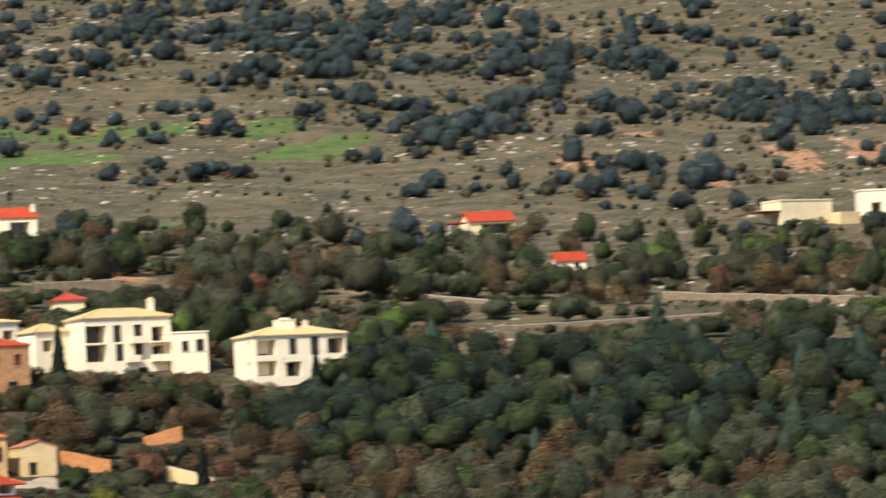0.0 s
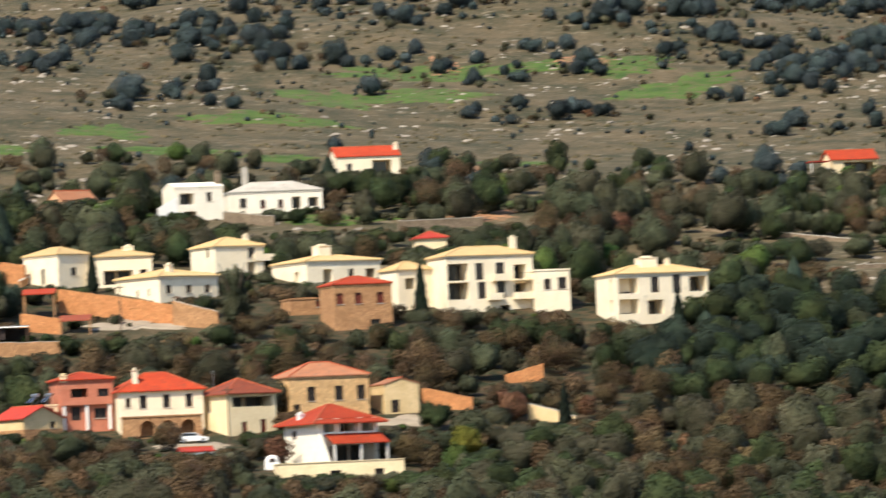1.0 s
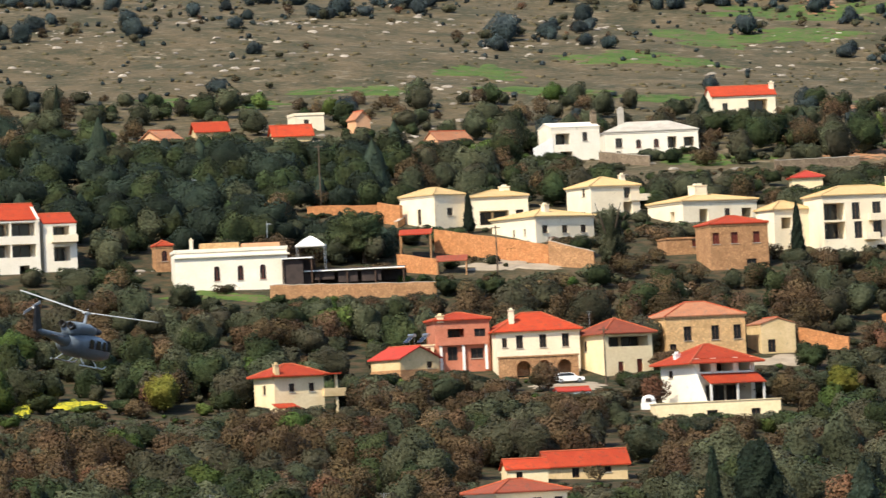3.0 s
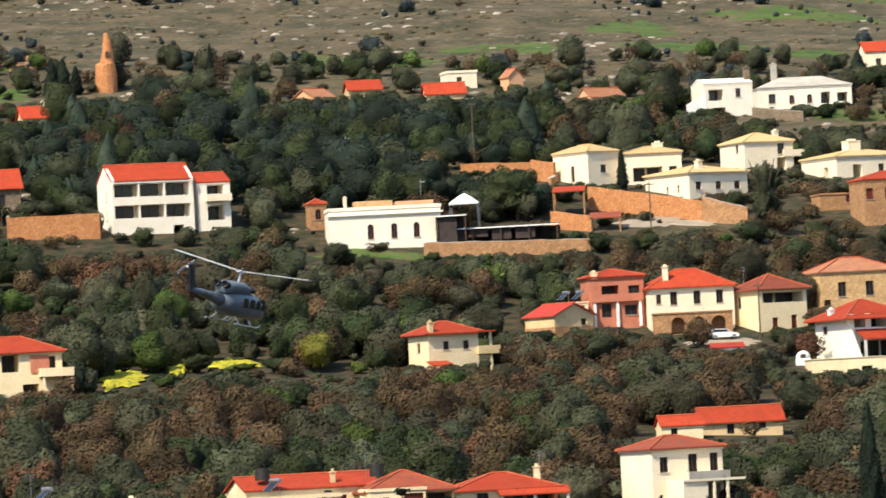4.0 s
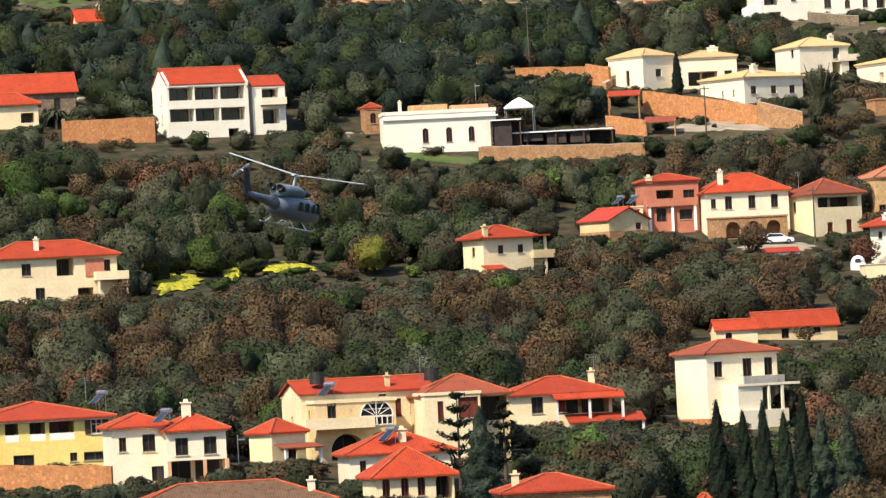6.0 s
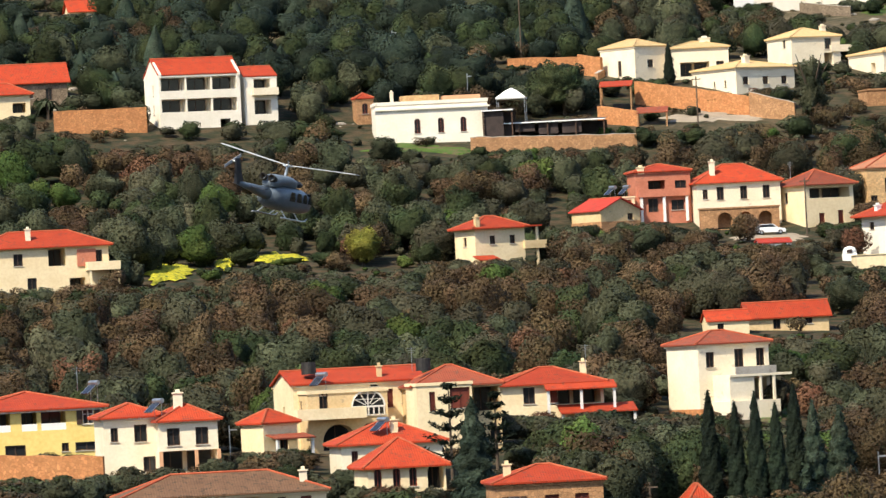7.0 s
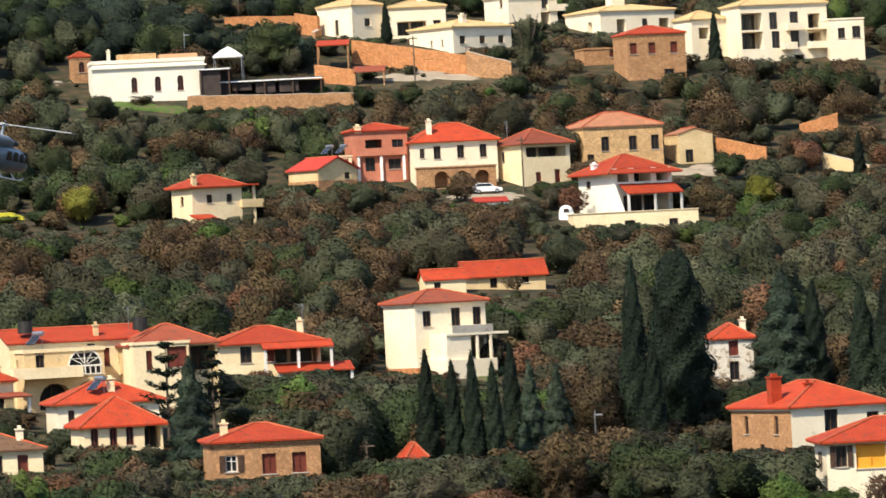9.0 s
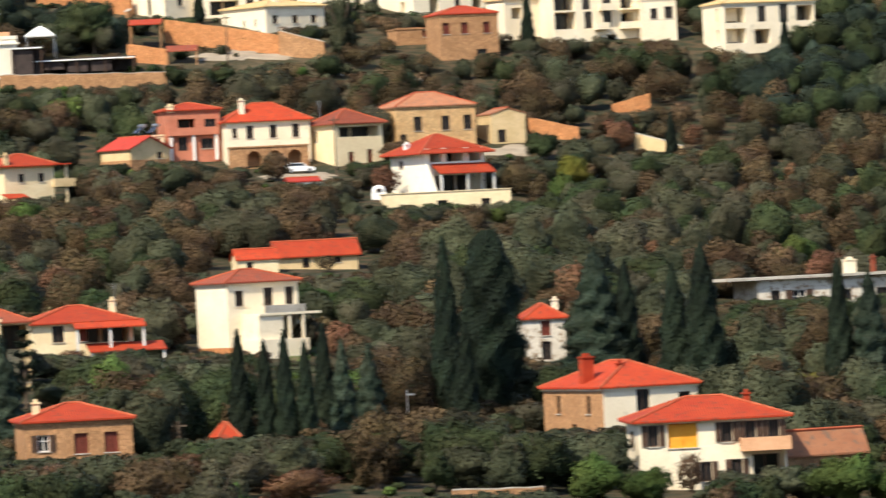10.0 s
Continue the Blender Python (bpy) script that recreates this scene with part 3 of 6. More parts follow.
part("awning", Shape().rings([[(x0, -5.6, 4.75), (x0, -5.6, 4.87), (x0, -4.4, 5.25), (x0, -4.4, 5.13)] for x0 in (-2.0, 0.9)]), RED_TILE, a)
a = house("two_storey_house", "white house with dark shutters, orange blind and red hip roof", 21.1, 512.7, 15.5, 507.7, 11.9, 9.0, 4.2, 5.49, wall=WHITE, rise=1.53, over=0.6,
          openings=[("f", 0.10, 3.4, 0.9, 1.7, "s"), ("f", 0.30, 3.2, 2.4, 2.0, "b"), ("f", 0.60, 3.5, 0.9, 1.6, "s"), ("f", 0.76, 3.1, 0.9, 2.0, "s"), ("f", 0.92, 3.4, 0.9, 1.7, "s"), ("f", 0.45, 0.4, 0.9, 1.6, "s"), ("f", 0.66, 0.4, 0.9, 1.7, "s"), ("f", 0.88, 0.1, 2.6, 2.3, "v"), ("l", 0.5, 3.2, 1.0, 1.4, "s")], chimneys=[(0.28, -0.1, 0.5, 1.7, RED_TILE)])
balcony(a, 2.2, 6.2, -5.9, -4.5, 2.9, PEACH)
house("stone_barn", "low stone barn with worn orange tile roof", 30.3, 515.7, 27.1, 513.2, 7.9, 1.6, 26.9, 2.6, wall=STONE, roof="gablex", rise=1.5, tile=WORN_TILE, over=0.3, openings=[("l", 0.5, 0.2, 1.0, 1.8, "d"), ("f", 0.5, 0.8, 0.8, 0.9, "w")])
house("small_house", "old house with peeling white plaster and red hip roof", 10.5, 653.2, 8.9, 649.9, 4.1, 6.0, 7.2, 4.44, wall=PEELED, rise=1.29, over=0.3, openings=[("f", 0.5, 2.6, 1.0, 1.5, "r"), ("f", 0.5, 0.1, 1.0, 1.9, "d")], chimneys=[(0.38, 0.1, 0.6, 1.7, WHITE)])
a = house("flat_roofed_house", "long pale house with a wide flat roof slab", 43.2, 718.7, 36.0, 712.1, 17.4, 9.0, 15.1, 3.29, wall=PEELED, roof="flat", parapet=0.15, openings=[("f", 0.12, 0.2, 1.1, 2.1, "d"), ("f", 0.28, 0.2, 1.6, 2.1, "p"), ("f", 0.6, 0.8, 1.4, 1.3, "w"), ("f", 0.85, 0.8, 1.4, 1.3, "w")], chimneys=[(0.22, 0.0, 1.2, 2.0, WHITE), (0.4, 0.1, 0.5, 2.2, OLD_TILE)])
block(a, "roof_slab", -12.5, 10.5, -5.3, 5, 3.55, 3.85, CONCRETE)
a = house("three_storey_house", "tall white house with a faded red hip roof and porch", -20.1, 665.8, -22.0, 660.6, 8.4, 7.0, 29.9, 7.79, wall=WHITE, rise=1.18, tile=OLD_TILE, over=0.4,
          openings=[("f", 0.17, 5.3, 1.0, 1.6, "w"), ("f", 0.58, 5.2, 1.1, 1.9, "d"), ("f", 0.88, 5.2, 1.0, 1.9, "w"), ("f", 0.24, 2.3, 0.7, 1.7, "w"), ("f", 0.38, 2.3, 0.7, 1.7, "w"), ("f", 0.80, 1.9, 2.6, 2.0, "v")])
stone_base(a, 1.0, OCHRE_STONE)
block(a, "terrace_canopy", -2.6, 4.7, -7.4, -3.52, 4.2, 4.45, WHITE)
block(a, "parapet", -1.9, 2.9, -7.4, -7.22, 4.454, 5.25, CONCRETE)
block(a, "parapet", 2.7, 2.9, -7.2, -3.52, 4.454, 5.25, WHITE)
block(a, "terrace", -2.8, 3.1, -7.6, -3.52, -2, 1.7, WHITE)
block(a, "wall_bay", -2.6, 0.3, -7.2, -3.52, 1.704, 4.196, WHITE)
for u in (0.9, 2.5):
    block(a, "post", u, u + 0.25, -7.35, -7.1, 1.704, 4.196, WHITE)
a = house("farm_cottage", "low cottage with a long orange tile roof", -14.8, 768.2, -19.1, 764.8, 9.8, 5.0, 11.4, 1.5, wall=TAN, roof="gablex", rise=1.64, over=0.4, openings=[("f", 0.75, 0.5, 0.9, 0.9, "w"), ("f", 0.35, 0.0, 0.9, 1.5, "d")])
house("cottage_annex", "low pale annex with a sloping orange roof", -21.8, 761.1, -23.9, 758.6, 5.0, 4.0, 11.8, 1.5, wall=CREAM, roof="gablex", rise=1.1, over=0.25, openings=[("f", 0.3, 0.1, 0.8, 1.2, "d")])
a = house("stone_house", "brown stone house with a red hip roof", -31.4, 535.6, -35.3, 530.9, 9.1, 8.0, 9.7, 3.71, wall=STONE, rise=1.24, over=0.35,
          openings=[("f", 0.17, 1.2, 1.0, 1.4, "p"), ("f", 0.52, 0.9, 1.2, 1.7, "r"), ("f", 0.8, 0.9, 1.2, 1.7, "r")], chimneys=[(-0.36, -0.2, 0.6, 1.5, CREAM)])
house("small_hut", "small hut with a bright orange tile roof", -19.2, 554.3, -19.7, 552.7, 1.6, 3.0, 14.0, 1.5, wall=STONE, rise=1.0, over=0.25)

# the large yellow house and its neighbours
a = house("large_house", "large cream house with a long red tile roof", -55.3, 622.1, -60.2, 616.1, 13.3, 8.0, 19.5, 6.52, wall=CREAM, roof="gablex", rise=1.22, over=0.3,
          openings=[("l", 0.5, 3.6, 0.7, 0.8, "w"), ("f", 0.72, 3.9, 1.1, 1.8, "r"), ("f", 0.86, 4.2, 0.9, 1.2, "r"), ("f", 0.74, 0.6, 1.2, 2.0, "r"), ("f", 0.62, 6.0, 0.8, 0.5, "w")], chimneys=[(0.18, -0.38, 0.45, 1.4, TAN)])
water_tank(a, -4.6, -2.6, 7.5)
a = house("large_house", "tan end block of the large house with a loggia", -45.0, 618.1, -48.1, 613.1, 8.5, 8.0, 14.5, 6.51, wall=TAN, rise=1.77, tile=OLD_TILE, over=0.4,
          openings=[("f", 0.84, 3.8, 2.6, 2.4, "v"), ("f", 0.92, 0.6, 1.0, 1.4, "w"), ("f", 0.62, 3.9, 1.2, 2.2, "v")])
water_tank(a, -2.6, -0.4, 8.0)
antenna(a, -3.6, 0.2, 8.0)
a = house("house_wing", "yellow wing with a fan window above dark arches", -55.7, 617.1, -58.6, 613.2, 8.1, 5.0, 21.4, 5.72, wall=TAN, roof="flat", parapet=0.35, trim=CREAM,
          openings=[("f", 0.20, 3.9, 0.9, 1.9, "w"), ("l", 0.5, 4.3, 0.7, 0.8, "w"), ("f", 0.76, 3.4, 3.4, 2.5, "A"), ("f", 0.38, 0.1, 3.4, 2.6, "q"), ("f", 0.80, 0.1, 3.0, 2.6, "q")], lift=0.1)
balcony(a, -5.6, 1.4, -4.2, -2.5, 3.4, CREAM)
solar_heater(a, -2.2, 0.0, 6.9)
fan = Shape()
for k in range(16):
    t0, t1 = math.pi * k / 16, math.pi * (k + 1) / 16
    fan.tube((2.1 + 1.68 * math.cos(t0), -2.46, 4.25 + 1.62 * math.sin(t0)), (2.1 + 1.68 * math.cos(t1), -2.46, 4.25 + 1.62 * math.sin(t1)), 0.10, 0.10, 5)
part("fan_frame", fan, PALE_WOOD, a)
for k in range(1, 6):
    t = math.pi * k / 6
    part("glazing_bar", Shape().tube((2.1 + 0.3 * math.cos(t), -2.44, 4.25 + 0.3 * math.sin(t)), (2.1 + 1.6 * math.cos(t), -2.44, 4.25 + 1.55 * math.sin(t)), 0.045, 0.045, 5), PALE_WOOD, a)
block(a, "transom", 0.42, 3.78, -2.53, -2.38, 4.17, 4.34, PALE_WOOD)
for k in range(7):
    block(a, "mullion", 0.46 + 0.53 * k, 0.56 + 0.53 * k, -2.52, -2.40, 3.44, 4.166, PALE_WOOD)
house("house_wing", "square cream block with a flat roof and small windows", -45.8, 614.3, -47.8, 611.2, 5.5, 5.0, 16.4, 6.48, wall=CREAM, roof="flat", parapet=0.3,
      openings=[("f", 0.28, 4.0, 0.6, 1.9, "r"), ("f", 0.78, 4.2, 2.0, 2.0, "r"), ("f", 0.18, 0.9, 0.7, 0.7, "w")], lift=0.2)
a = house("small_house", "small cream house with a red hip roof", -62.2, 610.6, -62.5, 607.8, 4.0, 3.8, 40.8, 3.6, wall=CREAM, rise=1.09, over=0.35, openings=[("f", 0.6, 0.3, 1.0, 1.6, "d")])
lean_to(a, -2.0, 2.6, -4.2, -2.2, 2.3, 1.9, OLD_TILE)
a = house("cottage", "white cottage with a red hip roof and solar heater", -49.3, 591.6, -53.1, 586.7, 9.7, 8.0, 13.1, 3.46, wall=WHITE, rise=1.68, over=0.5, openings=wins("f", (0.13, 0.42, 0.62), 1.2, 0.6, 1.6, "w"), chimneys=[(0.05, -0.25, 0.7, 2.0, CREAM)])
solar_heater(a, -1.0, -2.6, 4.9)
house("cottage", "cream cottage with arched shuttered windows and red roof", -46.1, 566.3, -48.7, 562.0, 7.1, 7.0, 14.9, 3.24, wall=CREAM, rise=2.23, over=0.5, openings=wins("f", (0.13, 0.37, 0.58), 1.3, 0.7, 1.7, "a") + [("f", 0.87, 1.0, 1.5, 2.2, "q")])
a = house("two_storey_house", "cream house with a red roof and tiled porches", -37.3, 649.1, -41.5, 643.7, 10.4, 9.0, 11.7, 4.39, wall=CREAM, rise=1.5, over=0.5,
          openings=[("f", 0.26, 2.4, 1.2, 1.9, "w"), ("f", 0.72, 2.2, 5.2, 2.2, "v"), ("f", 0.5, 2.4, 0.9, 1.8, "r")], chimneys=[(0.40, 0.2, 0.6, 2.0, CREAM)])
lean_to(a, -1.0, 6.3, -6.4, -4.5, 4.35, 3.65, RED_TILE, posts=3)
lean_to(a, 0.3, 8.2, -7.2, -4.5, 2.0, 1.2, RED_TILE, posts=4)
antenna(a, 4.2, 0.0, 5.8)
a = house("two_storey_house", "yellow house with white window surrounds and red roof", -85.7, 609.7, -90.3, 601.3, 13.0, 14.0, 14.5, 5.08, wall=YELLOW, rise=1.51, over=0.7, trim=PURE,
          openings=[("f", 0.46, 3.0, 1.5, 2.2, "o"), ("f", 0.64, 3.0, 2.4, 2.2, "o"), ("f", 0.90, 3.4, 1.1, 1.5, "p"), ("f", 0.1, 3.2, 1.3, 1.6, "w"), ("f", 0.27, 3.0, 1.3, 2.2, "o"), ("f", 0.72, 0.9, 0.7, 0.8, "w"), ("f", 0.88, 0.9, 2.2, 0.8, "w"), ("f", 0.35, 0.5, 2.0, 1.2, "w")])
solar_heater(a, 6.5, 1.5, 6.6)
antenna(a, 5.4, 2.0, 6.5)
house("two_storey_house", "white house wing with brown-framed windows and red roof", -73.1, 588.3, -75.0, 584.3, 5.6, 7.0, 14.3, 5.79, wall=WHITE, rise=1.05, over=0.5, trim=PURE, openings=[("f", 0.18, 3.5, 0.7, 1.3, "w"), ("f", 0.62, 3.4, 1.2, 1.6, "w"), ("f", 0.75, 0.6, 1.2, 1.4, "w")])
a = house("two_storey_house", "white house with a dark porch and red hip roof", -67.7, 586.5, -69.3, 581.9, 5.3, 8.0, 13.7, 5.78, wall=WHITE, rise=1.26, over=0.5, trim=PURE, openings=[("f", 0.22, 3.4, 1.2, 1.6, "w"), ("f", 0.72, 3.4, 1.2, 1.6, "w"), ("f", 0.5, 0.9, 5.4, 2.0, "v")], chimneys=[(-0.12, -0.2, 0.8, 2.4, WHITE)])
solar_heater(a, -3.0, -2.0, 6.9)
for u in (-2.9, 0.4, 2.5):
    block(a, "porch_column", u, u + 0.3, -4.4, -4.08, 0.9, 2.9, PEACH)
block(a, "planter_wall", -3.2, 3.2, -4.6, -4.1, -2, 0.9, PEACH)
house("long_house", "long cream house with a brown lichened tile roof", -58.6, 532.0, -66.1, 525.9, 17.1, 9.0, 11.1, 2.76, wall=CREAM, rise=1.62, tile=BROWN_TILE, over=0.4,
      openings=wins("f", (0.06, 0.16, 0.28, 0.40, 0.78), 0.5, 0.7, 1.8, "w") + [("f", 0.62, 0.2, 1.6, 2.2, "v"), ("f", 0.90, 0.6, 0.9, 1.7, "r")], chimneys=[(0.40, -0.3, 0.6, 1.6, WHITE)])
a = house("two_storey_house", "cream and pink house with a red hip roof and balcony", -109.3, 796.1, -115.9, 789.5, 16.5, 9.0, 16.4, 6.14, wall=CREAM, rise=1.85, over=0.6, openings=[("f", 0.6, 3.6, 2.2, 2.2, "v"), ("f", 0.3, 3.8, 1.2, 1.5, "w"), ("f", 0.92, 3.8, 1.0, 1.6, "w"), ("f", 0.4, 0.6, 1.2, 1.6, "w"), ("f", 0.75, 0.4, 2.0, 1.6, "v")], chimneys=[(-0.1, -0.3, 0.6, 2.2, WHITE)])
balcony(a, 5.2, 9.4, -6.6, -3.6, 3.0, CREAM)
block(a, "wall_panel", 4.2, 6.6, -4.66, -4.52, 3.4, 5.6, PINK)
for u in (5.4, 9.0):
    block(a, "post", u, u + 0.3, -6.5, -6.2, -1, 2.82, CREAM)
a = house("two_storey_house", "tan house with a red hip roof and side porch", -54.4, 833.5, -56.0, 829.1, 7.3, 6.1, 29.9, 5.47, wall=CREAM, rise=1.33, over=0.7, openings=[("f", 0.35, 3.2, 0.8, 1.1, "w"), ("f", 0.75, 3.2, 0.8, 1.1, "w"), ("l", 0.5, 3.0, 0.9, 1.2, "w")], chimneys=[(-0.46, -0.52, 0.6, 1.3, TAN)])
balcony(a, 3.4, 6.6, -3.6, 2.0, 2.6, TAN)
block(a, "porch_roof", 3.2, 5.8, -4.0, 2.4, 5.3, 5.5, RED_TILE)
block(a, "post", 5.2, 5.5, -3.4, -3.1, -1.5, 5.3, CREAM)
lean_to(a, -4.3, -1.2, -5.6, -3.4, 1.6, 1.0, RED_TILE, posts=0)

# middle row
a = house("small_house", "small cream house on a stone base with crimson roof", -40.9, 875.7, -41.3, 871.0, 7.1, 6.3, 42.8, 3.27, wall=TAN, roof="gabley", rise=1.56, tile=CRIMSON, over=0.35, openings=[("f", 0.75, 1.85, 1.0, 0.9, "w")])
stone_base(a, 1.7, STONE)
a = house("two_storey_house", "dusty pink house with white columns and red roof", -33.7, 884.4, -36.7, 880.2, 7.7, 7.0, 12.4, 7.24, wall=PINK, rise=0.94, over=0.35, openings=[("f", 0.38, 4.2, 2.4, 1.8, "o"), ("f", 0.82, 4.4, 1.6, 1.5, "w"), ("f", 0.3, 1.6, 1.4, 1.9, "d"), ("f", 0.75, 1.8, 1.8, 1.4, "w")], chimneys=[(-0.40, -0.46, 0.9, 0.6, CREAM)])
for u in (-3.4, -0.2, 3.0):
    block(a, "column", u, u + 0.35, -3.95, -3.6, 0.2, 3.7, PURE)
balcony(a, -3.6, 3.6, -4.1, -3.5, 3.9, PINK)
a = house("flat_annex", "terrace annex with solar panels and dark openings", -39.6, 880.4, -41.2, 877.0, 4.4, 6.0, 10.7, 4.08, wall=CREAM, roof="flat", parapet=0.2, openings=[("f", 0.62, 2.0, 2.4, 1.8, "v"), ("f", 0.5, 0.2, 1.0, 1.4, "w")])
solar_heater(a, -0.8, 0.4, 5.0)
solar_heater(a, 1.2, 0.4, 5.0)
a = house("two_storey_house", "white house over stone arches with red hip roof", -23.4, 884.1, -28.3, 878.5, 11.8, 9.0, 11.9, 6.12, wall=WHITE, rise=2.35, over=0.5, openings=wins("f", (0.28, 0.56, 0.83), 3.6, 1.0, 1.8, "w") + [("f", 0.1, 3.8, 0.7, 1.3, "w"), ("l", 0.5, 3.6, 0.9, 1.6, "w")], chimneys=[(-0.28, -0.3, 0.7, 2.8, WHITE)])
s = house("arcade", "rubble stone arcade below the white house", -22.5, 877.5, -27.8, 875.5, 11.0, 1.6, 11.9, 2.9, wall=STONE, roof="flat", parapet=0.2, openings=wins("f", (0.3, 0.56, 0.82), 0.1, 2.0, 2.3, "q"), category="stone wall")
a = house("two_storey_house", "cream house with a dark upper loggia and red roof", -11.9, 882.2, -13.1, 876.9, 7.6, 7.8, 30.9, 6.11, wall=CREAM, rise=1.88, tile=OLD_TILE, over=0.6, openings=[("f", 0.5, 3.5, 6.4, 2.0, "o"), ("f", 0.32, 0.5, 0.9, 1.5, "r"), ("f", 0.72, 0.4, 0.9, 1.9, "r"), ("l", 0.3, 3.6, 0.8, 1.5, "w")])
antenna(a, -3.0, 1.5, 7.0)
a = house("stone_house", "old ochre stone house with a worn tile roof", -0.5, 894.1, -4.6, 888.0, 11.7, 9.0, 18.4, 6.05, wall=SUNLIT_STONE, rise=1.91, tile=WORN_TILE, over=0.25, openings=wins("f", (0.27, 0.62, 0.90), 2.6, 1.2, 2.0, "w") + [("f", 0.08, 0.4, 1.0, 1.8, "d"), ("l", 0.5, 2.8, 0.8, 1.3, "w")])
house("shed", "roofless pale plastered shed", 10.1, 896.6, 8.7, 893.0, 5.1, 6.0, 19.5, 4.16, wall=TAN, roof="gabley", rise=0.8, tile=WORN_TILE, over=0.1, openings=[("f", 0.3, 0.2, 1.2, 1.8, "d")])
house("small_shed", "low white shed with a red tile roof below the yard", -17.6, 855.6, -17.6, 853.8, 4.2, 3.0, 12.0, 0.7, wall=PURE, roof="gablex", rise=0.45, tile=CRIMSON, over=0.25)
a = house("two_storey_house", "white house with bright red roofs above a terrace", 0.8, 847.1, -1.1, 841.0, 9.4, 8.7, 30.1, 6.43, wall=CHALK, rise=2.09, over=1.1, openings=[("l", 0.3, 4.3, 1.2, 1.0, "w"), ("f", 0.20, 4.9, 1.7, 1.8, "v"), ("f", 0.52, 4.9, 2.6, 1.8, "v"), ("f", 0.84, 4.9, 1.8, 1.8, "v"), ("f", 0.56, 0.8, 7.0, 2.4, "v")], chimneys=[(-0.44, 0.1, 0.7, 1.0, PURE)])
lean_to(a, -3.6, 5.0, -6.9, -4.4, 4.5, 3.2, RED_TILE, posts=3)
part("wing_wall", Shape().rings([[(x0, -4.36, 0.2), (x0, -7.6, 0.2), (x0, -7.3, 0.9), (x0, -4.36, 5.6)] for x0 in (-4.72, -4.42)]), CHALK, a)
b = house("terrace", "sandy terrace wall in front of the white house", 1.6, 834.4, -6.3, 830.0, 16.5, 7.0, 6.5, 1.7, wall=CREAM, roof="flat", parapet=0.1, openings=[("f", 0.45, -0.6, 1.4, 1.2, "w"), ("f", 0.8, -0.6, 1.2, 1.2, "w")], category="terrace")

# upper row
a = house("apartment_house", "three-storey white house with loggias and red gable roof", -105.7, 948.8, -110.0, 942.4, 12.6, 9.0, 20.8, 8.13, wall=CHALK, roof="gablex", rise=2.54, over=0.12,
          openings=[("f", q, z, 3.75, 2.7, "o") for q in (0.175, 0.49, 0.805) for z in (1.8, 5.0)] + [("f", 0.8, 0.0, 1.6, 1.3, "v"), ("l", 0.6, 5.2, 0.6, 1.6, "w"), ("l", 0.6, 2.4, 0.6, 1.4, "w")])
for sx in (-0.5, 0.5):
    e = Shape().rings([[(sx * 12.2 - 0.2, -4.7, 7.7), (sx * 12.2 + 0.2, -4.7, 7.7), (sx * 12.2 + 0.2, -4.7, 8.3), (sx * 12.2 - 0.2, -4.7, 8.3)], [(sx * 12.2 - 0.2, 0, 10.2), (sx * 12.2 + 0.2, 0, 10.2), (sx * 12.2 + 0.2, 0, 10.8), (sx * 12.2 - 0.2, 0, 10.8)]])
    part("gable_coping", e, CHALK, a)
a = house("apartment_wing", "white side wing with balconies and red tile roof", -96.7, 952.4, -97.7, 947.8, 5.1, 8.0, 20.0, 7.32, wall=CHALK, roof="gablex", rise=1.53, over=0.12, openings=[("f", 0.55, 1.6, 2.6, 2.2, "v"), ("f", 0.55, 4.7, 2.6, 2.2, "v")])
balcony(a, -1.4, 2.5, -5.2, -4.0, 4.6, WHITE)
house("red_roofed_house", "long dark stone house with a red gable roof", -134.0, 962.2, -139.9, 956.6, 14.2, 8.0, 14.4, 3.28, wall=GREY_STONE, roof="gablex", rise=2.76, over=0.5, openings=[("f", 0.8, 0.4, 1.0, 1.8, "d"), ("f", 0.6, 0.8, 0.9, 1.0, "w"), ("f", 0.3, 0.8, 0.9, 1.0, "w")])
a = house("red_roofed_house", "small house with a red tile roof beside the palm", -135.2, 950.6, -138.5, 946.7, 8.4, 6.0, 14.4, 3.76, wall=CREAM, rise=1.54, over=0.6, openings=[("f", 0.8, 0.8, 2.0, 1.5, "v")])
a = house("chapel_like_house", "low white flat-roofed house with arched brown windows", -69.7, 943.9, -77.4, 938.7, 16.8, 8.0, 8.8, 5.54, wall=CHALK, roof="flat", parapet=0.5, openings=wins("f", (0.37, 0.58, 0.78), 1.2, 0.9, 2.2, "a"), chimneys=[(-0.33, 0.0, 0.5, 2.0, WHITE)])
block(a, "cornice", -8.7, 8.7, -4.35, -4.004, 4.75, 5.0, CHALK)
block(a, "roof_box", -4.2, 1.5, -1.0, 2.5, 5.52, 7.0, SUNLIT_STONE)
block(a, "roof_box", 2.0, 7.6, -1.5, 2.0, 5.52, 6.75, PEACH)
house("stone_tower", "ruined stone tower with a red tile cap", -80.4, 953.2, -81.2, 951.4, 2.6, 3.0, 17.0, 3.91, wall=STONE, rise=0.7, over=0.15, openings=[("f", 0.5, 1.6, 0.9, 1.6, "a")])
a = house("cream_villa", "low cream villa with pale sand tile roof", -40.9, 993.3, -40.4, 988.1, 6.3, 8.4, 42.5, 5.48, wall=WHITE, rise=1.15, tile=SAND_TILE, over=0.25, openings=[("l", 0.55, 1.0, 0.8, 2.4, "w"), ("f", 0.5, 2.2, 1.2, 1.2, "w")])
